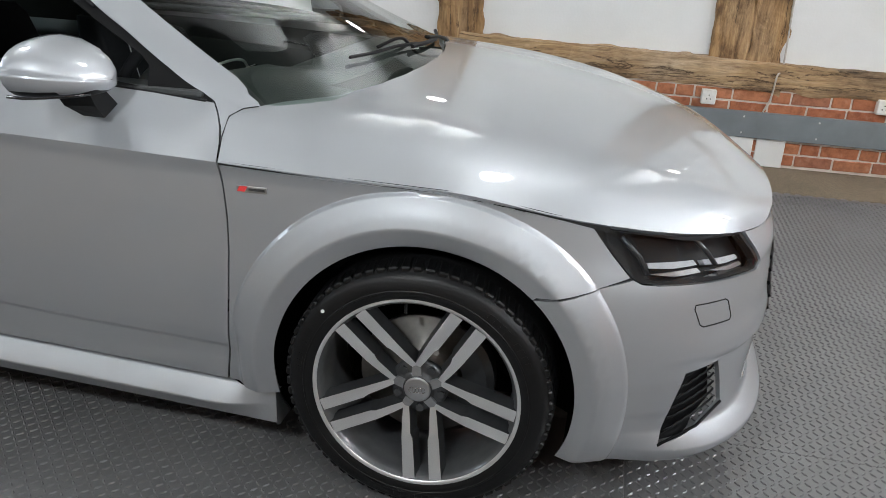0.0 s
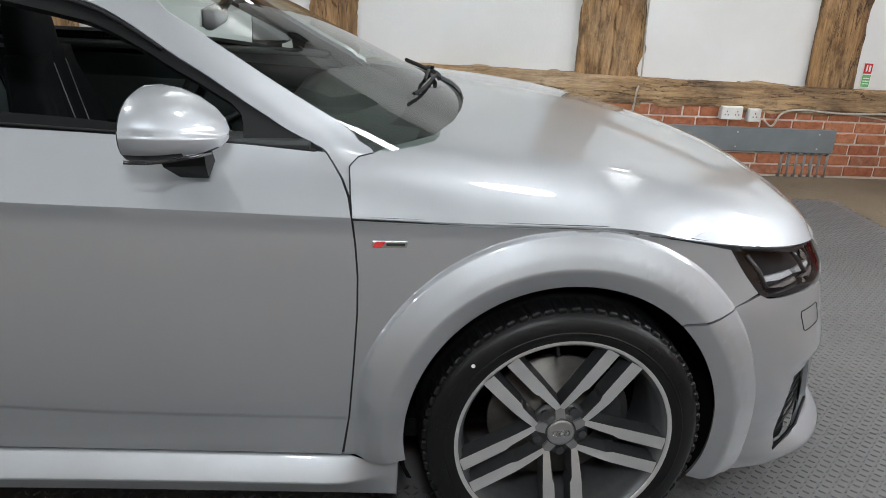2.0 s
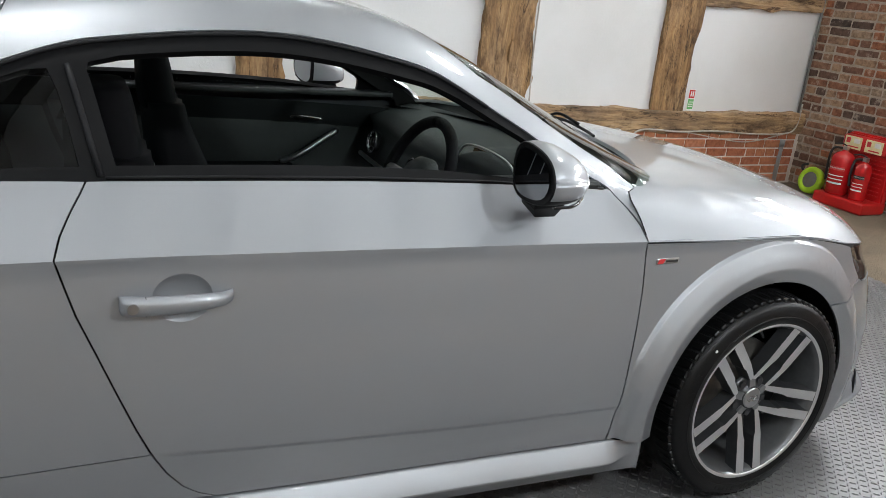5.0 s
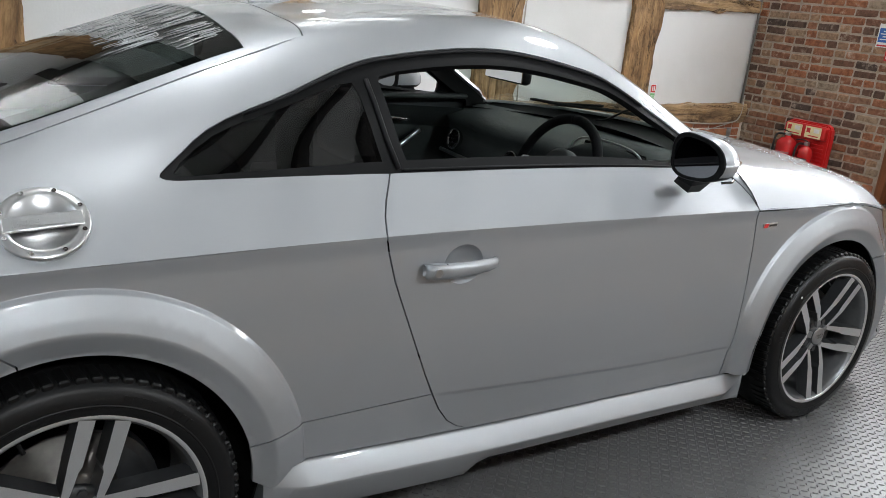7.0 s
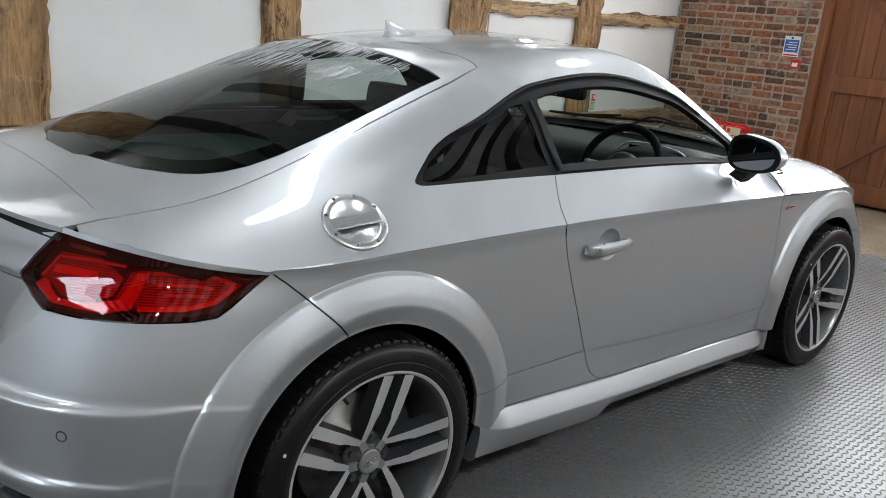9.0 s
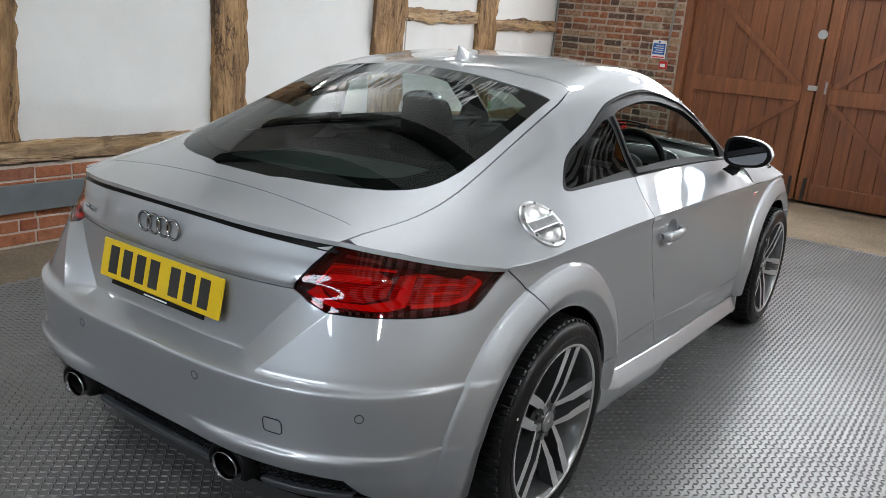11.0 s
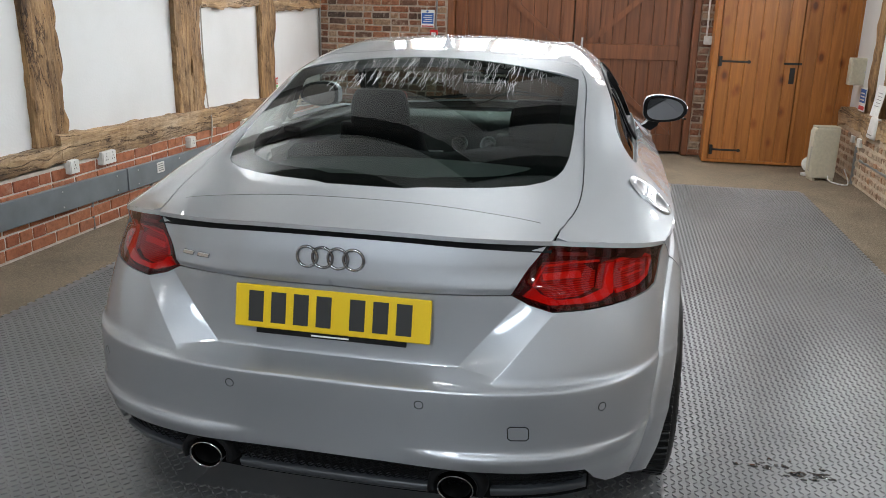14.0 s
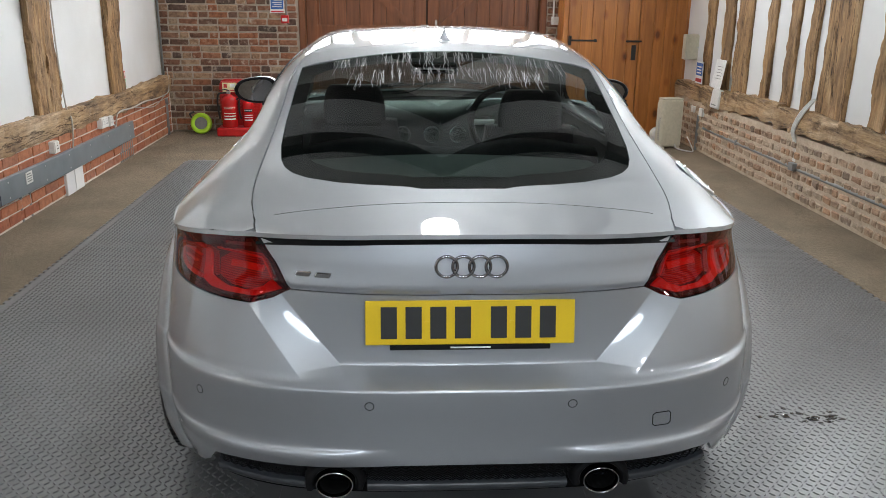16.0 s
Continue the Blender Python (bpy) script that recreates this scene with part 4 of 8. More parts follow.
M_HUBGREY = plain("silver_grey_alloy", (0.30, 0.305, 0.31), 0.34, 0.7, coat=0.4, var=0.1)
M_DISC = plain("worn_brake_disc", (0.17, 0.158, 0.145), 0.42, 0.7, var=0.25, scale=25)
M_TYRE = plain("tyre_rubber", (0.004, 0.004, 0.0043), 0.42, var=0.25, scale=60, bumps=0.2, bump_scale=500, spec=0.32)
M_LINER = plain("wheel_arch_liner", (0.004, 0.004, 0.004), 0.9, spec=0.1)
M_LEATHER = plain("black_leather", (0.006, 0.006, 0.007), 0.7, bumps=0.35, bump_scale=900, spec=0.08)
M_DASH = plain("dark_dashboard_grain", (0.030, 0.033, 0.034), 0.5, bumps=0.3, bump_scale=1200, spec=0.35)
M_CLOTH = plain("dark_grey_load_cover", (0.075, 0.084, 0.082), 0.85, bumps=0.3, bump_scale=1500)
M_ROOFLINING = plain("dark_headlining", (0.03, 0.03, 0.03), 0.95)
M_SILVERPL = plain("silver_plastic_trim", (0.42, 0.42, 0.43), 0.35, 0.6)
M_YELLOW = plain("yellow_reflective_plate", (0.74, 0.50, 0.012), 0.35, var=0.05, scale=300)
M_REDDEEP = plain("deep_red_plastic", (0.48, 0.010, 0.014), 0.2)
M_REDDARK = plain("smoked_red_plastic", (0.09, 0.004, 0.006), 0.25)
M_GUIDE = plain("frosted_light_guide", (0.50, 0.51, 0.53), 0.3, coat=0.5)
M_SMOKECHROME = plain("smoked_chrome", (0.36, 0.36, 0.37), 0.12, 1.0)
M_DARKLAMP = plain("dark_lamp_bezel", (0.010, 0.010, 0.011), 0.5, spec=0.2)


def pane(name, tint, gloss, base=0.045):
    m, t, b = nodes(name)
    t.nodes.remove(b)
    out = t.nodes["Material Output"]
    tr, gl, mx, fr = (t.nodes.new("ShaderNode" + k) for k in ("BsdfTransparent", "BsdfGlossy", "MixShader", "LayerWeight"))
    tr.inputs[0].default_value = (*tint, 1)
    gl.inputs["Roughness"].default_value = 0.015
    fr.inputs["Blend"].default_value = 0.5
    edge = math_node(t, "ADD", math_node(t, "MULTIPLY", math_node(t, "POWER", fr.outputs["Facing"], 5.0), 0.95), base)
    k = math_node(t, "MULTIPLY", edge, gloss)
    k.node.use_clamp = True
    t.links.new(k, mx.inputs[0])
    t.links.new(tr.outputs[0], mx.inputs[1])
    t.links.new(gl.outputs[0], mx.inputs[2])
    t.links.new(mx.outputs[0], out.inputs[0])
    return m


M_GLASS = pane("green_tinted_glass", (0.66, 0.74, 0.70), 1.25)
M_GLASS_R = pane("dark_tinted_glass", (0.36, 0.44, 0.415), 1.0, 0.04)
M_GLASS_Q = pane("privacy_glass", (0.16, 0.17, 0.17), 1.1)
M_LENS = pane("clear_lens", (0.92, 0.93, 0.94), 1.0)

# ---- panel building ----
from mathutils.geometry import delaunay_2d_cdt


def densify(pts, step):
    out = []
    for a, b in zip(pts, pts[1:] + pts[:1]):
        n = max(1, int(math.ceil(math.hypot(b[0] - a[0], b[1] - a[1]) / step)))
        out += [(a[0] + (b[0] - a[0]) * k / n, a[1] + (b[1] - a[1]) * k / n) for k in range(n)]
    return out


def inside(poly, pts):
    """Even-odd test of many points at once."""
    x, y = pts[:, 0], pts[:, 1]
    res = np.zeros(len(pts), bool)
    P = np.array(poly)
    Q = np.roll(P, -1, 0)
    for (ax, ay), (bx, by) in zip(P, Q):
        if ay == by:
            continue
        hit = ((ay > y) != (by > y)) & (x < (bx - ax) * (y - ay) / (by - ay) + ax)
        res ^= hit
    return res


def edge_distance(poly, pts):
    P = np.array(poly)
    Q = np.roll(P, -1, 0)
    best = np.full(len(pts), 1e9)
    for a, b in zip(P, Q):
        d = b - a
        s = np.clip(((pts - a) @ d) / max(d @ d, 1e-12), 0, 1)
        best = np.minimum(best, np.linalg.norm(pts - a - s[:, None] * d, axis=1))
    return best


def skin(patches, side=-1, rim=0.012, lift=0.0):
    """Vertices, faces and normals of a panel: each patch is (outline, surface, grid step, holes)."""
    verts, faces, norms = [], [], []
    for outline, f, step, holes, *rest in patches:
        feats = rest[0] if rest else []
        rings = [densify(list(outline), step)] + [densify(list(h), step) for h in holes]
        allp, edges = [], []
        for r in rings:
            k = len(allp)
            allp += r
            edges += [(k + i, k + (i + 1) % len(r)) for i in range(len(r))]
        marks = []
        for line in feats:
            q = [p for a, b in zip(line, line[1:]) for p in densify([a, b], step)[: max(1, int(math.ceil(math.hypot(b[0] - a[0], b[1] - a[1]) / step)))]] + [line[-1]]
            qa = np.array(q)
            ok = inside(rings[0], qa) & (np.min([edge_distance(r, qa) for r in rings], 0) > step * 0.3)
            for h in rings[1:]:
                ok &= ~inside(h, qa)
            last = None
            for k, good in enumerate(ok):
                if good:
                    allp.append(q[k])
                    marks.append(q[k])
                    if last is not None:
                        edges.append((last, len(allp) - 1))
                    last = len(allp) - 1
                else:
                    last = None
        A = np.array(rings[0])
        lo, hi = A.min(0), A.max(0)
        gx, gy = np.meshgrid(np.arange(lo[0] + step * 0.5, hi[0], step), np.arange(lo[1] + step * 0.5, hi[1], step))
        g = np.stack([gx.ravel(), gy.ravel()], 1)
        if len(g):
            keep = inside(rings[0], g)
            for h in rings[1:]:
                keep &= ~inside(h, g)
            g = g[keep]
        if len(g):
            near = np.min([edge_distance(r, g) for r in rings], 0)
            g = g[near > step * 0.45]
            if marks:
                M = np.array(marks)
                g = g[[float(np.min(np.abs(M - p).max(1))) > step * 0.42 for p in g]]
            allp = allp + [tuple(p) for p in g]
        vs, _, tris, *_ = delaunay_2d_cdt([Vector(p) for p in allp], edges, [], 0, 1e-6)
        pts = np.array([(v.x, v.y) for v in vs])
        tri = np.array([t for t in tris if len(t) == 3])
        cen = pts[tri].mean(1)
        keep = inside(rings[0], cen)
        for h in rings[1:]:
            keep &= ~inside(h, cen)
        tri = tri[keep]
        base = len(verts)
        e = 0.002
        P3, N3 = [], []
        for a, b in pts:
            p = f(a, b)
            da, db = f(a + e, b) - f(a - e, b), f(a, b + e) - f(a, b - e)
            n = da.cross(db)
            n = n.normalized() if n.length > 1e-12 else Vector((0, 0, 1))
            P3.append(p)
            N3.append(n)
        mid = sum(P3, Vector()) / len(P3)
        ref = Vector((1.1, 0.0, 0.45))
        if sum((n.dot(p - ref) for n, p in zip(N3, P3))) < 0:
            N3 = [-n for n in N3]
        P3 = [p + n * lift for p, n in zip(P3, N3)]
        verts += [Vector((p.x, side * p.y, p.z)) for p in P3]
        N3 = [Vector((n.x, side * n.y, n.z)) for n in N3]
        norms += N3
        used = {}
        for t in tri:
            a, b, c = (base + int(k) for k in t)
            fn = (verts[b] - verts[a]).cross(verts[c] - verts[a])
            if fn.dot(N3[int(t[0])]) < 0:
                b, c = c, b
            faces.append((a, b, c))
            for p, q in ((a, b), (b, c), (c, a)):
                used[(p, q)] = used.get((p, q), 0) + 1
        if rim:
            top, deep = {}, {}
            for (p, q) in [k for k in used if (k[1], k[0]) not in used]:
                for k in (p, q):
                    if k not in top:
                        top[k] = len(verts)
                        verts.append(verts[k].copy())
                        norms.append(Vector((0, 0, 0)))
                        deep[k] = len(verts)
                        verts.append(verts[k] - N3[k - base] * rim)
                        norms.append(Vector((0, 0, 0)))
                faces.append((top[q], top[p], deep[p], deep[q]))
    return verts, faces, norms


def panel(name, patches, material, parent, side=-1, rim=0.012, lift=0.0, label=""):
    verts, faces, norms = skin(patches, side, rim, lift)
    me = bpy.data.meshes.new(name)
    me.from_pydata([tuple(v) for v in verts], [], faces)
    me.shade_smooth()
    me.normals_split_custom_set_from_vertices([tuple(n) for n in norms])
    me.materials.append(material)
    ob = new(name, me)
    ob.parent = parent
    if label:
        ob["label"] = label
    return ob


def full_panel(name, patches, material, parent, rim=0.012, lift=0.0, label=""):
    """A panel across the middle: the same patches on both sides in one mesh."""
    v1, f1, n1 = skin(patches, -1, rim, lift)
    v2, f2, n2 = skin(patches, 1, rim, lift)
    k = len(v1)
    me = bpy.data.meshes.new(name)
    me.from_pydata([tuple(v) for v in v1 + v2], [], f1 + [tuple(i + k for i in f) for f in f2])
    me.shade_smooth()
    me.normals_split_custom_set_from_vertices([tuple(n) for n in n1 + n2])
    me.materials.append(material)
    ob = new(name, me)
    ob.parent = parent
    if label:
        ob["label"] = label
    return ob


def ribbon_mesh(lines, closed=False):
    """Quads between neighbouring lines of equal length."""
    bm = bmesh.new()
    rows = [[bm.verts.new(p) for p in line] for line in lines]
    for p, q in zip(rows, rows[1:]):
        for k in range(len(p) - 1):
            bm.faces.new((p[k], p[k + 1], q[k + 1], q[k]))
        if closed:
            bm.faces.new((p[-1], p[0], q[0], q[-1]))
    return bm


def seam(pts, f, parent, side=-1, depth=0.009, half=0.010, flat=None):
    """A dark strip under a gap between panels, along points of a surface."""
    pts = [p for a, b in zip(pts, pts[1:]) for p in densify([a, b], 0.03)[: max(1, int(math.ceil(math.hypot(b[0] - a[0], b[1] - a[1]) / 0.03)))]] + [pts[-1]]
    mids, nors = [], []
    e = 0.002
    for a, b in pts:
        n = (f(a + e, b) - f(a - e, b)).cross(f(a, b + e) - f(a, b - e)).normalized()
        p = f(a, b)
        if n.dot(p - Vector((1.1, 0, 0.45))) < 0:
            n = -n
        mids.append(p - n * depth)
        nors.append(n)
    L, R = [], []
    for i, p in enumerate(mids):
        d = (mids[min(i + 1, len(mids) - 1)] - mids[max(i - 1, 0)]).normalized()
        s = d.cross(nors[i]).normalized() * half
        L.append(Vector(((p + s).x, side * (p + s).y, (p + s).z)))
        R.append(Vector(((p - s).x, side * (p - s).y, (p - s).z)))
    return ribbon_mesh([L, R])


def line_tube(pts3, r, material, parent, name, side=-1, seg=6, label=""):
    return part(name, tube([(p.x, side * p.y, p.z) for p in pts3], r, seg, smooth_steps=1), material, parent, label, True)

# ---- the car: body panels ----
car = thing("car", "silver metallic two-door sports coupe parked on grey rubber matting", "car")
K = 5.0                                   # surface parameter v is laid out at v / K


def cab(x, w):
    p = cabin(x, max(w * K, 0.0) if w * K <= 5 else 10 - w * K)
    return p if w * K <= 5 else Vector((p.x, -p.y, p.z))


def bon(x, w):
    p = bonnet_top(x, max(w * K, 0.0) if w * K <= 5 else 10 - w * K)
    return p if w * K <= 5 else Vector((p.x, -p.y, p.z))


def vrow(loft, pts):
    """(x, half-width) pairs to (x, v / K)."""
    return [(x, loft.v_at(x, y=y) / K) for x, y in pts]


def lin(a, b, n):
    return [a + (b - a) * k / (n - 1) for k in range(n)]


def arc_pts(cx, r, a0, a1, n, tail=None):
    """Wheel-opening points in (u, z) from angle a0 to a1 (degrees, 0 ahead, 90 up)."""
    out = []
    for a in lin(a0, a1, n):
        x, z = cx + r * math.cos(radians(a)), HUB_Z + r * math.sin(radians(a))
        out.append((u_of(z, x=x, tail=(cx < 1)), z))
    return out


OPEN_F, OPEN_R = 0.366, 0.360
CF = 2.508
sill_z = curve([(0.30, 0.345), (0.46, 0.338), (0.95, 0.306), (1.5, 0.279), (2.0, 0.253), (2.2, 0.244)])
DOOR_R = [(0.662, 0.864), (0.677, 0.81), (0.695, 0.75), (0.727, 0.67), (0.76, 0.586), (0.795, 0.50), (0.824, 0.438), (0.852, 0.388), (0.885, 0.346), (0.918, 0.322), (0.955, 0.3075)]
DOOR_F = [(2.006, 0.2545), (2.020, 0.36), (2.028, 0.503), (2.033, 0.62), (2.032, 0.70), (2.026, 0.77), (2.017, 0.8315)]
DOOR_RU = [(0.662, 0.0), (0.674, 0.06), (0.692, 0.115), (0.712, 0.165), (0.724, 0.198)]
DOOR_FU = [(2.017, 0.0), (2.010, 0.06), (1.995, 0.12), (1.978, 0.165), (1.962, 0.199)]
G = 0.002
WAIST = 0.199
crease_line = lambda x0, x1, n, dz=0.0: [(x, crease_z(x) + dz) for x in lin(x0, x1, n)]

# bonnet edge over the wheel and the nose, in (u, z)
edge_u = [2.019, 2.15, 2.3, 2.45, 2.55, 2.65, 2.75, 2.83, 2.90]


def edge_z(u):
    p = low(u, 0.74)
    for _ in range(6):
        p = low(u, crease_z(min(p.x, 3.4)))
    return p.z


BON_EDGE = [(u, edge_z(u) - 0.0075) for u in edge_u]
LAMP_F_TOP = [(u, edge_z(u) - 0.004) for u in lin(2.90, 3.37, 9)]
LAMP_F = LAMP_F_TOP + [(3.405, 0.648), (3.425, 0.612), (3.40, 0.600), (3.30, 0.610), (3.16, 0.620), (3.06, 0.6255), (3.02, 0.631), (2.998, 0.642), (2.95, 0.697)]
SEAM_F = [(2.998, 0.642), (2.917, 0.623), (2.775, 0.604)]
a_seam = math.degrees(math.atan2(0.604 - HUB_Z, low(2.775, 0.604).x - CF))


def flare_rings(cx, a0, a1):
    out = []
    for r in (0.4895, 0.4865, 0.4815, 0.477, 0.455, 0.432, 0.4155, 0.4065, 0.4015, 0.386):
        out.append(arc_pts(cx, r, a0, a1, 70))
    return out


RINGS_F, RINGS_R = flare_rings(HUB_F, -28, 205), flare_rings(HUB_R, -28, 205)
RIDGE_Z = (0.365, 0.3725, 0.38, 0.3875, 0.395, 0.4025, 0.41, 0.425, 0.553, 0.562, 0.5665, 0.5695, 0.5745, 0.582, 0.588, 0.5925, 0.5955, 0.605)
RIDGES = [[(u, z) for u in lin(-ARC, -0.28, 60)] for z in RIDGE_Z]
TROUGH = [[(u_of(z, y=0.412 + 0.849 * (z - 0.572) - d), z) for z in lin(0.582, 0.765, 24)] for d in (-0.003, 0.002, TROUGH_INSET - 0.002, TROUGH_INSET + 0.003)]


def add_front_fender(s):
    out = [(u + G if k == 0 else u, z) for k, (u, z) in enumerate(BON_EDGE)] + [(2.944, 0.699), (2.990, 0.645)]
    out += [(2.917, 0.6238), (2.775, 0.6048)] + arc_pts(CF, OPEN_F, a_seam + 0.15, 192.5, 40) + [(2.010, sill_z(2.01) + 0.002)] + [(u + G, z) for u, z in DOOR_F[1:-1]]
    return panel("front_wing", [(out, low, 0.014, [], RINGS_F)], M_PAINT, car, s)


VENT = [(3.245, 0.411), (3.262, 0.35), (3.280, 0.285), (3.19, 0.252), (3.087, 0.223), (3.098, 0.27), (3.118, 0.34), (3.14, 0.404)]
NOSE = HUB_F + ARC
GRILLE = [(NOSE, 0.63), (3.60, 0.62), (3.52, 0.52), (3.58, 0.27), (NOSE, 0.255)]


NOSE_LINES = [[(u, z) for u in lin(3.0, NOSE, 30)] for z in (0.176, 0.205, 0.213, 0.250)] + [[(u, z) for u in lin(3.30, NOSE, 16)] for z in (0.405, 0.42, 0.436)]


def bumper_front_patches():
    top = [(2.998, 0.639)] + [(3.02, 0.628), (3.06, 0.6225), (3.16, 0.617), (3.30, 0.607), (3.405, 0.597), (3.430, 0.611), (3.412, 0.648)] + [(u, edge_z(u) - 0.004) for u in lin(3.38, NOSE, 10)]
    low_edge = [(NOSE, 0.165), (3.6, 0.165), (3.3, 0.166), (3.05, 0.168), (u_of(0.17, x=CF + 0.372, tail=False), 0.17)]
    ring = arc_pts(CF, OPEN_F, -24, a_seam - 0.12, 20)
    return [(top + [(NOSE, 0.628), (3.598, 0.618), (3.52, 0.52), (3.58, 0.272), (NOSE, 0.257)] + low_edge + ring + [(2.917, 0.6222)], low, 0.013, [VENT], RINGS_F + NOSE_LINES)]


HANDLE_C, HANDLE_R = (0.884, 0.774), (0.057, 0.050)
CUP = [(HANDLE_C[0] + HANDLE_R[0] * math.cos(radians(a)), HANDLE_C[1] + HANDLE_R[1] * math.sin(radians(a))) for a in range(0, 360, 10)]


DOOR_MARKS = [[(u, door_line(u) - d) for u in lin(0.80, 2.03, 60)] for d in (-0.004, 0.001, 0.006, 0.011)]


def add_door(s):
    lower = [(u + G, z) for u, z in DOOR_R] + [(x, sill_z(x) + 0.003) for x in lin(1.0, 1.97, 8)] + [(u - G, z) for u, z in DOOR_F] + crease_line(1.99, 0.70, 24)
    upper = [(x, 0.0) for x in [0.662 + G] + lin(0.70, 1.99, 24) + [2.017 - G]] + [(x - G, w) for x, w in DOOR_FU[1:]] + [(x, WAIST) for x in lin(1.93, 0.76, 10)] + [(x + G, w) for x, w in DOOR_RU[:0:-1]]
    return panel("car_door", [(lower, low, 0.016, [CUP], DOOR_MARKS), (upper, cab, 0.016, [])], M_PAINT, car, s, label="long silver door with its window wound down")


# tail lamp, tail cut and quarter panel
def on_cabin(u, z):
    """Height at which the lower body at u meets the surface above."""
    for _ in range(12):
        p = low(u, z)
        z += 0.6 * (cabin(p.x, cabin.v_at(p.x, y=p.y)).z - z)
    return z


TOP_U = lin(-0.285, -0.772, 11)
LAMP_TOP = []
zz = 0.845
for u in TOP_U:
    zz = on_cabin(u, zz)
    LAMP_TOP.append((u, zz))
LAMP_R = [(u, z - 0.012) for u, z in LAMP_TOP] + [(-0.84, 0.846), (-0.903, 0.779), (-0.86, 0.760), (-0.80, 0.7445), (-0.70, 0.743), (-0.56, 0.746), (-0.45, 0.751), (-0.405, 0.758), (-0.375, 0.777), (-0.33, 0.812)]
TAILCUT = [(-0.280, 0.843), (-0.245, 0.818), (-0.208, 0.789), (-0.15, 0.738), (-0.094, 0.684)]
a_tail = math.degrees(math.atan2(0.684 - HUB_Z, low(-0.094, 0.684).x))


def add_quarter(s):
    low_side = crease_line(0.660, 0.0, 20) + [(-0.1, on_cabin(-0.1, 0.856)), (-0.2, on_cabin(-0.2, 0.852)), (-0.277, LAMP_TOP[0][1])]
    low_side += [(u + G, z + 0.001) for u, z in TAILCUT] + arc_pts(HUB_R, OPEN_R, a_tail - 0.2, 14.5, 28) + [(0.40, 0.438), (0.46, 0.4425)]
    low_side += [(0.822 - 0.003, 0.4425)] + [(u - G, z) for u, z in DOOR_R[5::-1]]
    sillp = [(0.46, 0.4395), (0.40, 0.435)] + arc_pts(HUB_R, OPEN_R, 14, -1, 6) + [(0.40, 0.30), (0.45, sill_z(0.45) + 0.003)] + [(x, sill_z(x) + 0.003) for x in (0.55, 0.7, 0.85)] + [(0.951 - 0.004, 0.3085)] + [(u - G, z) for u, z in DOOR_R[9:6:-1]] + [(0.821, 0.4395)]
    panel("rear_quarter_lower", [(sillp, low, 0.016, [], RINGS_R)], M_PAINT, car, s)
    lamp_edge = [(low(u, z).x, low(u, z).y) for u, z in LAMP_TOP]
    up = [(x, 0.0) for x in lin(-0.275, 0.660, 30)] + [(x - G, w) for x, w in DOOR_RU[1:]]
    up += [(x, WAIST) for x in lin(0.68, 0.27, 6)] + QWIN_TIP + [(x, 0.4) for x in lin(0.36, 1.60, 44)] + [(1.72, 0.397), (1.84, 0.385), (1.93, 0.345), (1.955, 0.28), (1.964, 0.199)]
    up += [(1.980, 0.165), (1.998, 0.12), (2.014, 0.06), (2.02, 0.0)] + [(2.07, 0.0), (2.09, 0.25), (2.075, 0.45), (2.055, 0.58)]
    up += [(x, WSV(x)) for x in lin(2.02, 1.62, 14)] + [(1.56, 0.63), (1.51, 0.68), (1.475, 0.75), (1.45, 0.85), (1.44, 1.0)]
    up += [(HATCH_X(1.0), 1.0), (HATCH_X(0.9), 0.9), (HATCH_X(0.8), 0.8), (HATCH_X(0.72), 0.72), (HATCH_X(0.65), 0.65), (HATCH_X(0.62), 0.62)]
    up += [(x, HATCH_V(x) - 0.0022) for x in lin(0.50, -0.46, 34)] + vrow(cabin, [(-0.52, 0.5525), (-0.567, 0.5455)])
    up += vrow(cabin, lamp_edge[::-1][1:-1])
    return panel("rear_quarter", [(low_side, low, 0.015, [], RINGS_R), (up, cab, 0.013, [])], M_PAINT, car, s, label="silver rear quarter, roof rail and roof half")


QWIN_TIP = [(0.235, 0.1995), (0.213, 0.205), (0.202, 0.222), (0.206, 0.245), (0.222, 0.277), (0.25, 0.32), (0.285, 0.365), (0.315, 0.388)]
WSV = curve([(1.60, 0.606), (1.70, 0.612), (1.9, 0.618), (2.0, 0.615), (2.06, 0.58)])
HATCH_X = curve([(0.60, 0.585), (0.62, 0.595), (0.65, 0.602), (0.8, 0.612), (1.0, 0.615)])
HATCH_V = curve([(-0.60, 0.600), (-0.43, 0.600), (-0.25, 0.600), (0.13, 0.600), (0.45, 0.604), (0.56, 0.614)])



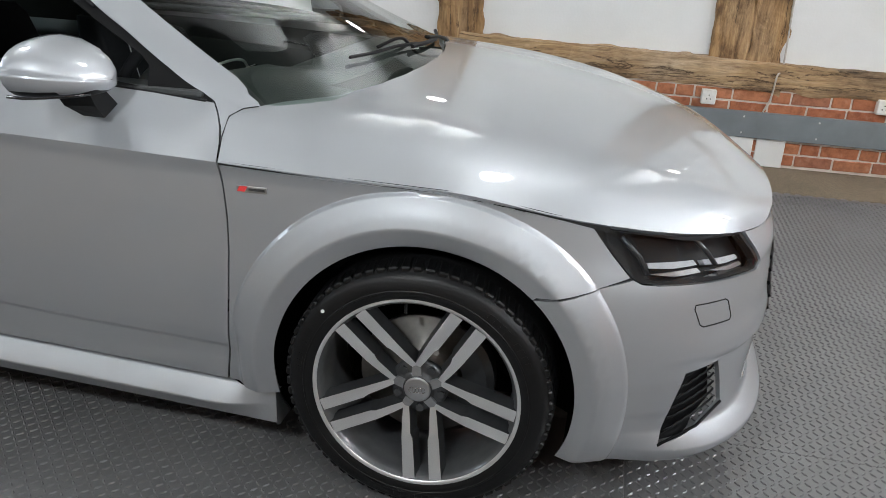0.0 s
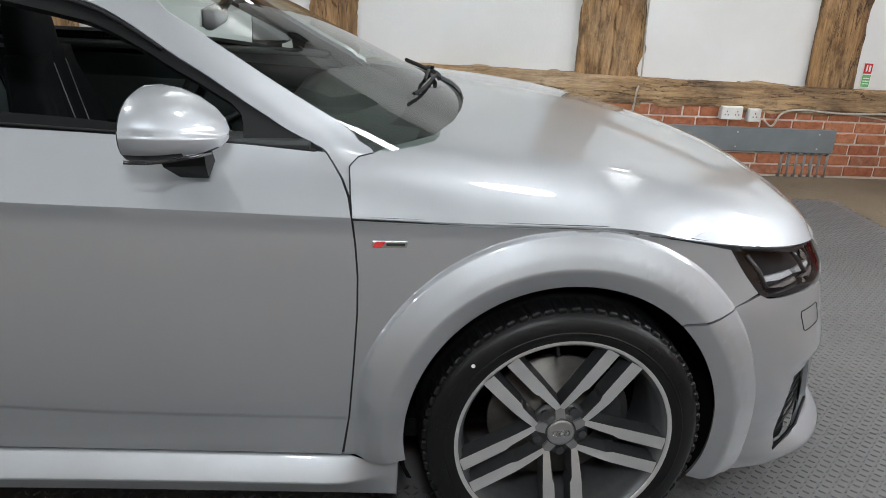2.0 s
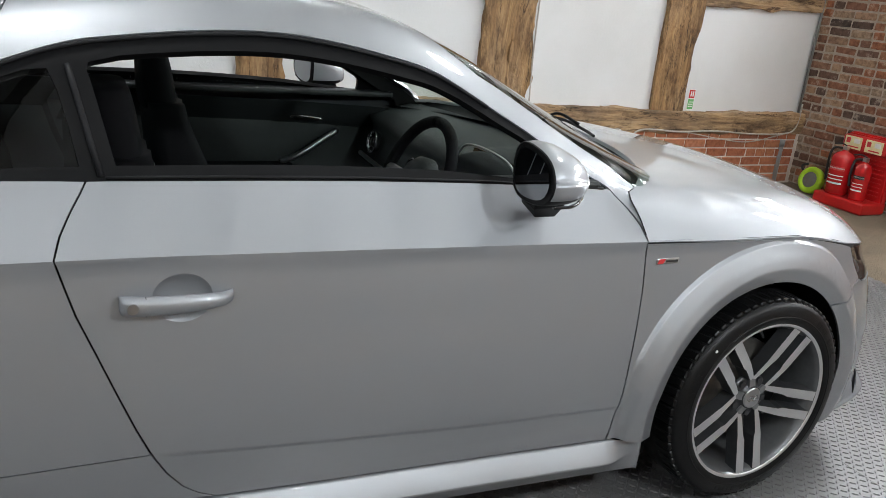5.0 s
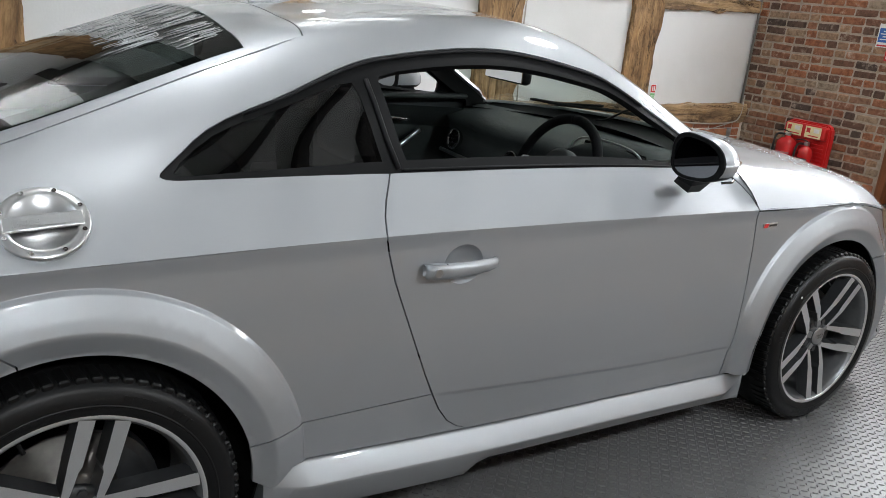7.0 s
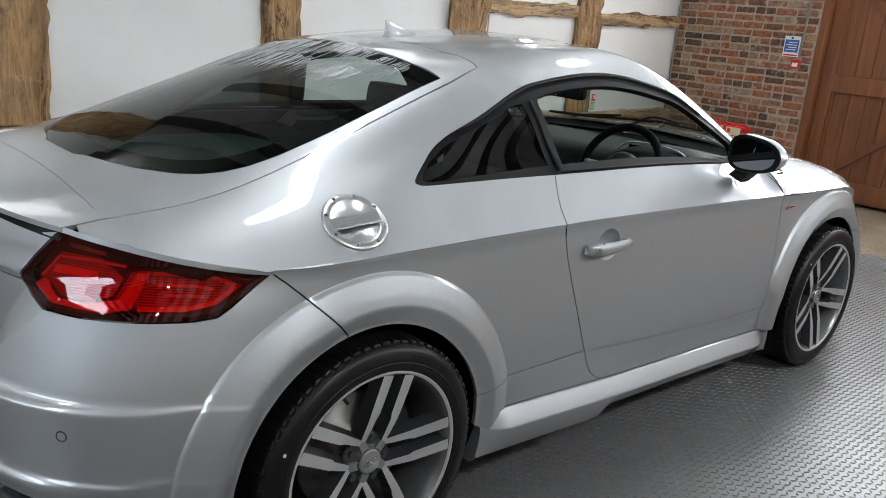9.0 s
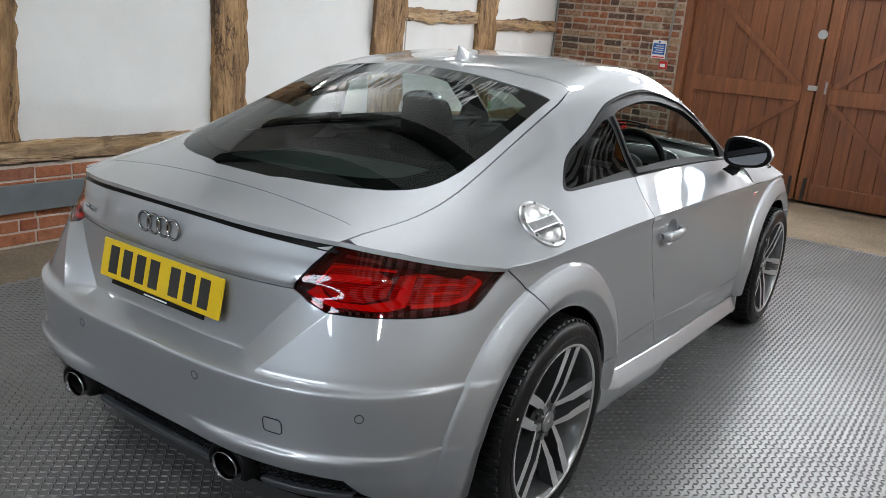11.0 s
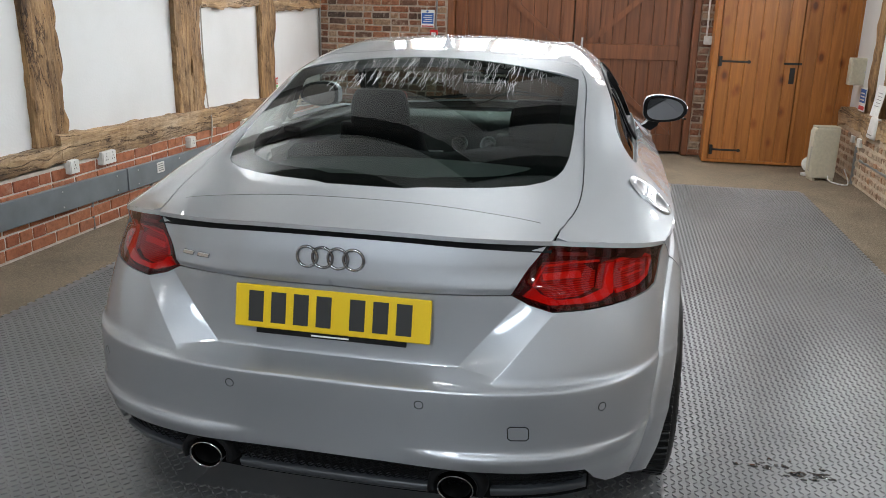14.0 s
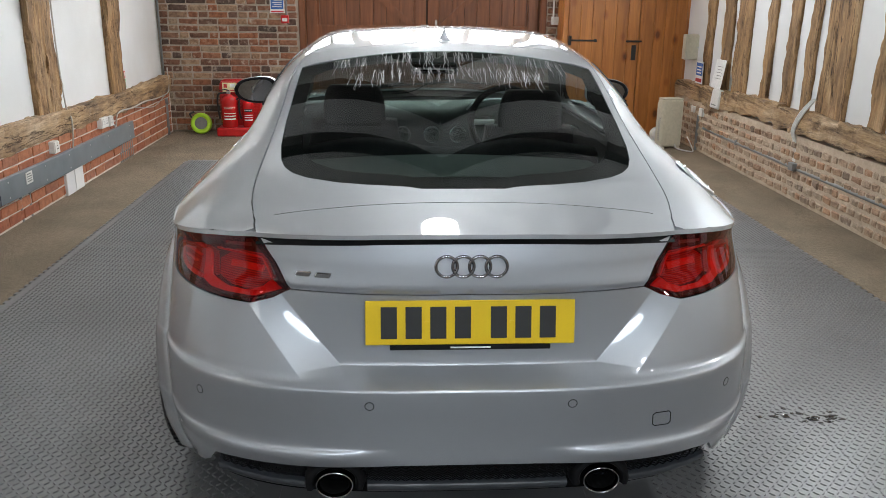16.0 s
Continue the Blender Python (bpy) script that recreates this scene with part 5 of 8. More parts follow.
def add_sill(s):
    """The blade-shaped sill between the wheels: bright upper bevel, tucked lower face."""
    rows = []
    sec = [(-0.012, 0.0, 0.0), (0.004, -0.002, 0.0), (0.040, -0.047, 0.0), (0.042, -0.052, 0.0), (0.034, -0.062, 0.0), (0.0, -0.105, 0.0), (-0.02, -0.115, 0), (-0.2, -0.12, 0)]
    for x in lin(0.385, 0.56, 14) + lin(0.60, 2.0, 36) + lin(2.02, 2.135, 10):
        p = low(x, sill_z(x))
        base = crease_y(x) + flank(crease_z(x) - sill_z(x))
        end = step01((2.13 - x) / 0.15) * max(0.25, step01((x - 0.36) / 0.14))
        deep = 1.0 + 0.35 * step01((1.02 - x) / 0.06)
        row = []
        for dy, dz, _ in sec:
            row.append(Vector((x, s * (base + (dy * (0.04 + 0.96 * end) if dy > 0 else dy)), sill_z(x) + dz * (deep if dz < -0.06 else 1))))
        rows.append(row)
    bm = ribbon_mesh(rows)
    bm.verts.ensure_lookup_table()
    bm.faces.new([bm.verts[k] for k in range(len(sec))])
    bm.faces.new([bm.verts[len(bm.verts) - len(sec) + k] for k in range(len(sec))][::-1])
    ob = part("sill", bm, M_PAINT, car, "silver sill blade")
    md = ob.modifiers.new("bevel", "BEVEL")
    md.width, md.segments, md.limit_method, md.angle_limit = 0.003, 2, "ANGLE", radians(25)
    ob.data.shade_smooth()
    ob.data.set_sharp_from_angle(angle=radians(22))
    return ob


def bumper_rear_patches():
    cut = [(u - G, z - 0.001) for u, z in TAILCUT]
    ring = arc_pts(HUB_R, OPEN_R, a_tail + 0.2, 198, 24)
    foot = [(u_of(0.205, x=-0.40), 0.205), (u_of(0.225, y=0.80), 0.225), (u_of(0.255, y=0.715), 0.255), (u_of(0.29, y=0.685), 0.29), (u_of(0.335, y=0.66), 0.335)]
    edge = [(u_of(0.352, y=y), 0.352 - 0.010 * (y / 0.6) ** 2) for y in (0.60, 0.45, 0.3, 0.15)] + [(-ARC, 0.352)] + [(-ARC, z) for z in RIDGE_Z]
    top = [(-ARC, 0.7815)] + [(u, 0.7795) for u in (-1.3, -1.1, -0.98, -0.906)] + [(-0.862, 0.757), (-0.80, 0.7415), (-0.70, 0.740), (-0.56, 0.743), (-0.45, 0.748), (-0.402, 0.755), (-0.371, 0.775), (-0.326, 0.810)]
    return [(cut + ring + foot + edge + top, low, 0.0125, [], RINGS_R + RIDGES + TROUGH)]


def lip_x(y):
    """The plan line of the spoiler edge."""
    p = low(u_of(0.905, y=max(y, 0.001)), 0.905)
    return p.x - 0.016 * (1 - (y / 0.56) ** 4)


def fascia_top(y):
    """Height of the tailgate's upright face under the spoiler, a finger's width below its edge."""
    x = lip_x(y)
    return cabin(x, cabin.v_at(x, y=max(y, 0.001))).z - 0.024


HATCH_LOW = [(-ARC, 0.7845)] + [(u, 0.7825) for u in (-1.3, -1.1, -0.98, -0.908)] + [(-0.846, 0.848), (-0.7885, 0.8985)] + [(u_of(fascia_top(y), y=y), fascia_top(y)) for y in (0.49, 0.43, 0.36, 0.28, 0.2, 0.1)] + [(-ARC, fascia_top(0.0))]


RG_EDGE = [(0.448, 0.525), (0.40, 0.5275), (0.25, 0.534), (0.07, 0.5395), (-0.08, 0.538), (-0.16, 0.528), (-0.215, 0.510), (-0.26, 0.482), (-0.305, 0.435), (-0.35, 0.36), (-0.39, 0.26), (-0.415, 0.15)]
RG_V = [(0.452, 1.0), (0.452, 0.9), (0.452, 0.8), (0.451, 0.7)] + vrow(cabin, RG_EDGE) + [(-0.43, 0.93), (-0.433, 1.0)]


def hatch_patches():
    side = [(x, HATCH_V(x) + 0.0022) for x in lin(-0.46, 0.56, 34)]
    lip = [(lip_x(y), y) for y in (0.535, 0.5, 0.45, 0.4, 0.33, 0.25, 0.16, 0.08)]
    out = vrow(cabin, [(-0.565, 0.541)]) + vrow(cabin, [(-0.52, 0.548)]) + side + [(HATCH_X(0.62) - 0.004, 0.62), (HATCH_X(0.65) - 0.004, 0.65), (HATCH_X(0.72) - 0.004, 0.72), (HATCH_X(0.8) - 0.004, 0.8), (HATCH_X(0.9) - 0.004, 0.9), (HATCH_X(1.0) - 0.004, 1.0)]
    out += [RG_V[0]] + RG_V[1:] + [(lip_x(0), 1.0)] + vrow(cabin, lip[::-1])
    return [(out, cab, 0.012, [])]


def bonnet_patches():
    pts = [low(u, z) for u, z in BON_EDGE] + [low(u, edge_z(u)) for u in lin(2.95, NOSE - 0.02, 16)]
    edge = vrow(bonnet_top, [(min(p.x, 3.355), max(p.y, 0.0)) for p in pts])
    edge = [(x, 0.0) if x < 3.1 else (x, w) for x, w in edge]
    edge[0] = (2.019, 0.0)
    rear = [(2.335, 1.0), (2.328, 0.9), (2.305, 0.8), (2.27, 0.70), (2.21, 0.6), (2.14, 0.50), (2.085, 0.43), (2.062, 0.40), (2.03, 0.33), (2.012, 0.2), (2.015, 0.1)]
    return [(edge + [(3.355, 1.0)] + rear, bon, 0.015, [])]


DOORS = {}
for s in (-1, 1):
    add_front_fender(s)
    DOORS[s] = add_door(s)
    add_quarter(s)
    add_sill(s)
full_panel("bonnet", bonnet_patches(), M_PAINT, car)
full_panel("front_bumper", bumper_front_patches(), M_PAINT, car)
full_panel("rear_bumper", bumper_rear_patches(), M_PAINT, car)
tailgate = full_panel("tailgate", hatch_patches(), M_PAINT, car, label="silver tailgate with a lip spoiler")
full_panel("tailgate_fascia", [(HATCH_LOW, low, 0.0125, [])], M_PAINT, tailgate)


def even_glass(x0, x1, half):
    """A pane of even curvature laid through the body's surface between x0 and x1."""
    pts = [(x, y, cabin(x, cabin.v_at(x, y=y)).z) for x in lin(x0, x1, 30) for y in lin(1e-4, half, 14) if y < half - 0.5 * max(0.0, -x - 0.2)]
    powers = [(0, 0), (1, 0), (2, 0), (0, 2), (1, 2)]
    co = np.linalg.lstsq(np.array([[x ** i * y ** j for i, j in powers] for x, y, _ in pts]), np.array([p[2] for p in pts]), rcond=None)[0].tolist()

    def f(x, w):
        p = cab(x, w)
        return Vector((p.x, p.y, sum(c * p.x ** i * abs(p.y) ** j for c, (i, j) in zip(co, powers))))

    return f


pane_r = even_glass(-0.43, 0.455, 0.54)
full_panel("rear_window", [(RG_V + [(0.0, 1.0)], pane_r, 0.025, [])], M_GLASS_R, tailgate, 0.0, -0.005, "dark tinted rear window with water runs")
WS_V = [(1.445, 1.0), (1.455, 0.85), (1.48, 0.75), (1.515, 0.68), (1.565, 0.635)] + [(x, WSV(x) + 0.004) for x in lin(1.62, 2.02, 10)] + [(2.07, 0.60), (2.16, 0.62), (2.26, 0.7), (2.33, 0.8), (2.36, 0.9), (2.37, 1.0)]
full_panel("windscreen", [(WS_V, cab, 0.03, [])], M_GLASS, car, 0.0, -0.002, "green tinted windscreen")
for s in (-1, 1):
    for nm, pts, f in (("s", DOOR_R, low), ("s", DOOR_F, low), ("s", DOOR_RU, cab), ("s", DOOR_FU, cab), ("s", TAILCUT, low), ("s", SEAM_F, low), ("s", [(x, sill_z(x) + 0.003) for x in lin(0.45, 1.99, 12)], low), ("s", [(0.40, 0.437), (0.46, 0.441), (0.822, 0.441)], low),
                   ("s", [(x, HATCH_V(x)) for x in lin(-0.44, 0.56, 20)] , cab), ("s", [(HATCH_X(w) - 0.002, w) for w in (0.62, 0.65, 0.72, 0.8, 0.9, 1.0)], cab), ("s", [(-ARC, 0.783), (-1.2, 0.781), (-0.906, 0.781)], low), ("s", [(-0.42, 0.6), (-0.52, 0.602), (-0.567, 0.612)], cab)):
        part("shut_line", seam(pts, f, car, s), M_GAP, car)
    part("shut_line", seam([(u, edge_z(u) - 0.0038) for u in edge_u + [2.94]], low, car, s, 0.003, 0.0065), M_GAP, car)

for s in (-1, 1):
    line_tube([bon(x, w) + Vector((0, 0, 0.0006)) for x, w in ((2.016, 0.03), (2.013, 0.10), (2.011, 0.20), (2.030, 0.33), (2.060, 0.395))], 0.0016, M_GAP, car, "bonnet_shut_line", s)

# ---- wheels ----
def wheel_parts(w, s):
    """A ten-spoke diamond-cut alloy in five pairs, low-profile tyre; the face looks along local +z."""
    I = Matrix.Identity(4)
    tyre = lathe([(0.246, 0.0), (0.252, 0.004), (0.262, 0.0075), (0.272, 0.008), (0.300, 0.0035), (0.309, -0.003), (0.3165, -0.015), (0.3205, -0.036), (0.3215, -0.07), (0.327, -0.078), (0.327, -0.16), (0.322, -0.20), (0.30, -0.225), (0.25, -0.225)], I, 96)
    for f in tyre.faces:
        f.smooth = True
    t = part("tyre", tyre, M_TYRE, w, "low-profile black tyre")
    grooves = bmesh.new()
    for k in range(70):
        a = 2 * math.pi * k / 70
        m = Matrix.Rotation(a, 4, "Z")
        b_ = box((0.303, -0.0112, -0.075), (0.3235, 0.0112, -0.0095), 0.0035, 1)
        b_.transform(m @ Matrix.Rotation(0.10, 4, "X"))
        me = bpy.data.meshes.new("x")
        b_.to_mesh(me)
        b_.free()
        grooves.from_mesh(me)
        bpy.data.meshes.remove(me)
    part("tread_shoulder", grooves, M_TYRE, t)
    ringb = lathe([(0.2695, 0.0078), (0.2705, 0.0092), (0.2735, 0.0092), (0.2745, 0.0078)], I, 96)
    part("sidewall_rib", ringb, M_TYRE, t, smooth=True)
    for g, (a0, n) in enumerate(((0.4, 9), (2.6, 7), (4.3, 11))):
        for k in range(n):
            if k == n // 2:
                continue
            marks = bmesh.new()
            m = Matrix.Rotation(a0 + k * 0.062, 4, "Z")
            vs = [m @ Vector(p) for p in ((0.280, -0.0055, 0.0055), (0.294, -0.0055, 0.0032), (0.294, 0.0055, 0.0032), (0.280, 0.0055, 0.0055))]
            top = [marks.verts.new(v + Vector((0, 0, 0.0022))) for v in vs]
            bot = [marks.verts.new(v) for v in vs]
            marks.faces.new(top)
            for i in range(4):
                marks.faces.new((top[i], bot[i], bot[(i + 1) % 4], top[(i + 1) % 4]))
            bmesh.ops.recalc_face_normals(marks, faces=marks.faces)
            part("sidewall_bar", marks, M_TYRE, t)
    part("valve_dot", cyl((-0.21, 0.205, 0.0068), (-0.21, 0.205, 0.0083), 0.0045, 12), M_PAPER, t, "small white paint dot")
    rim = lathe([(0.2540, -0.004), (0.2555, 0.001), (0.2530, 0.0035), (0.2440, 0.003), (0.2415, 0.0)], I, 96)
    r = part("rim", rim, M_MACHINED, w, "diamond-cut rim edge", True)
    barrel = lathe([(0.2415, 0.0), (0.238, -0.006), (0.233, -0.012), (0.232, -0.03), (0.226, -0.045), (0.222, -0.06), (0.220, -0.17), (0.228, -0.20)], I, 96)
    part("rim_barrel", barrel, M_BARREL, r, smooth=True)

    def spoke(sign):
        bm = bmesh.new()
        # along the radius: position, inner and outer edge from the pair's axis, face height
        st = [(0.050, 0.026, 0.040, -0.034), (0.078, 0.0245, 0.043, -0.026), (0.118, 0.0235, 0.0455, -0.0165), (0.132, 0.019, 0.0465, -0.0145), (0.185, 0.0185, 0.0475, -0.0075), (0.2375, 0.018, 0.0485, -0.001)]
        top, bot = [], []
        for r_, a, b, h in st:
            top.append((bm.verts.new((sign * a, r_, h)), bm.verts.new((sign * b, r_, h))))
            q = 0.0065
            bot.append((bm.verts.new((sign * (a - q), r_, h - 0.040)), bm.verts.new((sign * (b + q * 0.7), r_, h - 0.040))))
        for k in range(len(st) - 1):
            f = bm.faces.new((top[k][0], top[k][1], top[k + 1][1], top[k + 1][0]))
            f.material_index = 0 if k >= 2 else 0
            for p in (0, 1):
                g = bm.faces.new((top[k][p], top[k + 1][p], bot[k + 1][p], bot[k][p]))
                g.material_index = 1
        bmesh.ops.recalc_face_normals(bm, faces=bm.faces)
        return bm

    for k in range(5):
        for sign in (-1, 1):
            b_ = spoke(sign)
            b_.transform(Matrix.Rotation(2 * math.pi * (k + 0.5) / 5 + 0.05, 4, "Z"))
            part("spoke", b_, [M_MACHINED, M_GUN], r)
    hub = lathe([(0.072, -0.055), (0.070, -0.046), (0.058, -0.042), (0.046, -0.040), (0.0375, -0.037), (0.036, -0.030), (0.0335, -0.0285), (0.0, -0.0275)], I, 40)
    part("hub", hub, M_GUN, r, smooth=True)
    for k in range(5):
        a = 2 * math.pi * k / 5 + 0.05 + math.pi / 2
        c = Vector((math.cos(a), math.sin(a), 0))
        d = Vector((-math.sin(a), math.cos(a), 0))
        bm = bmesh.new()
        pr = [c * 0.030 - d * 0.012, c * 0.062 - d * 0.010, c * 0.066, c * 0.062 + d * 0.010, c * 0.030 + d * 0.012]
        tv = [bm.verts.new(p + Vector((0, 0, -0.030 - 0.004 * (i in (1, 2, 3))))) for i, p in enumerate(pr)]
        bv = [bm.verts.new(p + Vector((0, 0, -0.048))) for p in pr]
        bm.faces.new(tv)
        for i in range(5):
            bm.faces.new((tv[i], bv[i], bv[(i + 1) % 5], tv[(i + 1) % 5]))
        bmesh.ops.recalc_face_normals(bm, faces=bm.faces)
        part("hub_arm", bm, M_HUBGREY, r)
        a2 = a + math.pi / 5
        p = Vector((math.cos(a2), math.sin(a2), 0)) * 0.056
        part("wheel_bolt", cyl(p + Vector((0, 0, -0.052)), p + Vector((0, 0, -0.036)), 0.0105, 6), M_GUN, r)
    cap = part("centre_cap", lathe([(0.0325, -0.0285), (0.032, -0.0255), (0.028, -0.0245), (0.0, -0.0240)], I, 32), M_ALU, r, "silver centre cap", True)
    rings = bmesh.new()
    for q in (-0.0165, -0.0055, 0.0055, 0.0165):
        rings_m = lathe([(0.0078, 0), (0.0088, 0.0012), (0.0066, 0.0012), (0.0078, 0)], Matrix.Translation((q * 0.72, 0, -0.0243)), 20)
        me = bpy.data.meshes.new("x")
        rings_m.to_mesh(me)
        rings_m.free()
        rings.from_mesh(me)
        bpy.data.meshes.remove(me)
    part("ring_emblem", rings, M_CHROME, cap, "plain chrome ring emblem", True)
    disc = lathe([(0.060, -0.075), (0.085, -0.078), (0.086, -0.098), (0.160, -0.098), (0.160, -0.118), (0.085, -0.118)], I, 64)
    part("brake_disc", disc, M_DISC, w, "worn steel brake disc", True)
    cal = bmesh.new()
    n = 10
    rows = []
    for k in range(n + 1):
        a = radians(-42 + 84 * k / n)
        rows.append([Vector((math.cos(a) * r_, math.sin(a) * r_, h)) for r_, h in ((0.100, -0.082), (0.158, -0.080), (0.176, -0.088), (0.176, -0.13), (0.10, -0.13))])
    cal = ribbon_mesh(rows)
    part("brake_caliper", cal, M_GUN, w, "dark grey brake caliper")
    part("hub_carrier", lathe([(0.075, -0.076), (0.06, -0.070), (0.0, -0.068)], I, 32), M_DISC, w)
    part("valve", cyl((-0.02, 0.225, -0.03), (-0.018, 0.206, -0.012), 0.0045, 8), M_SATIN, w, "black tyre valve")


def add_wheel(x, s, spin):
    w = new("wheel")
    w.parent = car
    face = Matrix(((1, 0, 0), (0, 0, -1), (0, 1, 0))).to_4x4() if s < 0 else Matrix(((-1, 0, 0), (0, 0, 1), (0, 1, 0))).to_4x4()
    w.matrix_world = Matrix.Translation((x, s * (0.900 if x > 1 else 0.905), HUB_Z)) @ face @ Matrix.Rotation(spin, 4, "Z")
    w["label"] = "low-profile tyre on a ten-spoke diamond-cut alloy wheel"
    return w


first = add_wheel(HUB_F, -1, 0.06)
wheel_parts(first, -1)
for x, s, spin in ((HUB_R, -1, 0.35), (HUB_F, 1, 0.2), (HUB_R, 1, 0.5)):
    w = add_wheel(x, s, spin)
    made = {first: w}
    for o in first.children_recursive:
        made[o] = o.copy()
        scene.collection.objects.link(made[o])
        made[o].parent = made[o.parent]
for x, s in ((HUB_F, -1), (HUB_R, -1), (HUB_F, 1), (HUB_R, 1)):
    xc = x + (0.003 if x > 1 else 0)
    rows = []
    for k in range(33):
        a = radians(-25 + 230 * k / 32)
        ez = HUB_Z + math.sin(a) * 0.372
        ey = min(0.873, low(u_of(ez, x=xc + math.cos(a) * 0.372, tail=x < 1), ez).y - 0.014)
        rows.append([Vector((xc + math.cos(a) * r_, s * y, HUB_Z + math.sin(a) * r_)) for r_, y in ((0.372, ey), (0.385, ey - 0.013), (0.39, 0.62), (0.05, 0.60))])
    part("wheel_arch_liner", ribbon_mesh(rows), M_LINER, car)
part("underbody", box((-0.50, -0.56, 0.16), (3.10, 0.56, 0.20)), M_LINER, car)
for s in (-1, 1):
    part("floor_pan", box((0.43, min(s * 0.561, s * 0.83), 0.165), (2.07, max(s * 0.561, s * 0.83), 0.20)), M_LINER, car)

# ---- car: glazing frames, lamps, trim ----
DLO = [(x, WAIST) for x in lin(1.955, 0.27, 24)] + QWIN_TIP + [(x, 0.4) for x in lin(0.36, 1.60, 40)] + [(1.72, 0.397), (1.84, 0.385), (1.93, 0.345), (1.952, 0.28)]
DOOR_WIN = [(x, 0.222) for x in lin(1.79, 0.80, 14)] + [(0.780, 0.222), (0.768, 0.26), (0.752, 0.31), (0.738, 0.352), (0.742, 0.362)] + [(x, 0.368) for x in lin(0.80, 1.60, 18)] + [(1.70, 0.362), (1.765, 0.352), (1.785, 0.33), (1.79, 0.28)]
Q_WIN = [(x, 0.222) for x in lin(0.715, 0.275, 8)] + [(0.245, 0.226), (0.232, 0.242), (0.248, 0.285), (0.285, 0.333), (0.325, 0.362), (0.36, 0.369)] + [(x, 0.371) for x in lin(0.40, 0.63, 6)] + [(0.668, 0.364), (0.684, 0.33), (0.70, 0.28)]
for s in (-1, 1):
    fr = panel("window_frame", [(DLO, cab, 0.022, [DOOR_WIN, Q_WIN])], M_SATIN, car, s, 0.02, -0.004, "satin black window surround")
    panel("quarter_window", [(Q_WIN, cab, 0.03, [])], M_GLASS_Q, fr, s, 0.0, -0.006, "dark privacy quarter window")
    line_tube([cab(x, w) for x, w in [(0.76, 0.205), (1.0, 0.205), (1.3, 0.205), (1.6, 0.205), (1.94, 0.205)]], 0.0035, M_SEAL, fr, "waist_seal", s)
    line_tube([cab(x, 0.393) for x in lin(0.40, 1.62, 30)], 0.0045, M_SEAL, fr, "roof_seal", s)
    line_tube([cab(x, w) for x, w in ((0.752, 0.207), (0.735, 0.26), (0.716, 0.32), (0.704, 0.362))], 0.006, M_SEAL, fr, "pillar_seal", s)
    # handle cup and handle
    def cup(u, z):
        p = low(u, z)
        r2 = min(1.0, ((u - HANDLE_C[0]) / HANDLE_R[0]) ** 2 + ((z - HANDLE_C[1]) / HANDLE_R[1]) ** 2)
        return Vector((p.x, p.y - 0.026 * (1 - r2) ** 0.8, p.z))
    h = panel("door_handle", [(CUP, cup, 0.008, [])], M_PAINT, DOORS[s], s, 0.0, 0.0, "silver pull handle over a rounded cup")
    rows = []
    for x, out, hh in ((0.768, 0.004, 0.014), (0.771, 0.017, 0.019), (0.79, 0.025, 0.0205), (0.82, 0.031, 0.0195), (0.88, 0.034, 0.018), (0.93, 0.031, 0.016), (0.962, 0.022, 0.0135), (0.975, 0.010, 0.0115), (0.979, 0.002, 0.009)):
        z = 0.7745 + (x - 0.87) * 0.02
        y = low(x, z).y
        th = 0.011
        rows.append([Vector((x, s * (y + out + dy * th), z + dz * hh)) for dy, dz in ((-1, -0.7), (-0.2, -1), (0.6, -0.85), (1, -0.35), (1, 0.35), (0.6, 0.85), (-0.2, 1), (-1, 0.7))])
    bm = ribbon_mesh([r + [r[0]] for r in rows])
    bmesh.ops.remove_doubles(bm, verts=bm.verts, dist=1e-5)
    bmesh.ops.recalc_face_normals(bm, faces=bm.faces)
    part("pull_bar", bm, M_PAINT, h, "", True)
    yy = low(0.79, 0.773).y + 0.0355
    part("lock_barrel", cyl((0.79, s * yy, 0.7725), (0.79, s * (yy + 0.003), 0.7725), 0.0105, 20), M_ALU, h, "silver key lock")
    part("lock_split", box((0.8125, min(s * (yy - 0.006), s * (yy + 0.0008)), 0.755), (0.8135, max(s * (yy - 0.006), s * (yy + 0.0008)), 0.793)), M_GAP, h)
    part("lock_button", box((0.826, min(s * (yy - 0.002), s * (yy + 0.0012)), 0.770), (0.840, max(s * (yy - 0.002), s * (yy + 0.0012)), 0.778), 0.002), M_ALU, h)
    # wing badge: red slash and silver bar
    bd = Matrix(((1, 0, 0), (0, 0, 1), (0, 1, 0))).to_4x4()
    yb = low(2.095, 0.776).y
    badge = part("wing_badge", box((2.060, min(s * (yb + 0.0005), s * (yb + 0.004)), 0.767), (2.134, max(s * (yb + 0.0005), s * (yb + 0.004)), 0.782), 0.002), M_ALU, car, "small silver and red wing badge")
    bm = bmesh.new()
    q = [(2.062, 0.768), (2.080, 0.768), (2.088, 0.781), (2.068, 0.781)]
    vs = [bm.verts.new((x, s * (yb + 0.0052), z)) for x, z in q] + [bm.verts.new((x, s * (yb + 0.003), z)) for x, z in q]
    bm.faces.new(vs[:4])
    for k in range(4):
        bm.faces.new((vs[k], vs[(k + 1) % 4], vs[4 + (k + 1) % 4], vs[4 + k]))
    bmesh.ops.recalc_face_normals(bm, faces=bm.faces)
    part("red_slash", bm, M_REDPRINT, badge)
    part("dark_bars", box((2.090, min(s * (yb + 0.003), s * (yb + 0.0048)), 0.7715), (2.129, max(s * (yb + 0.003), s * (yb + 0.0048)), 0.7775)), M_GUN, badge)


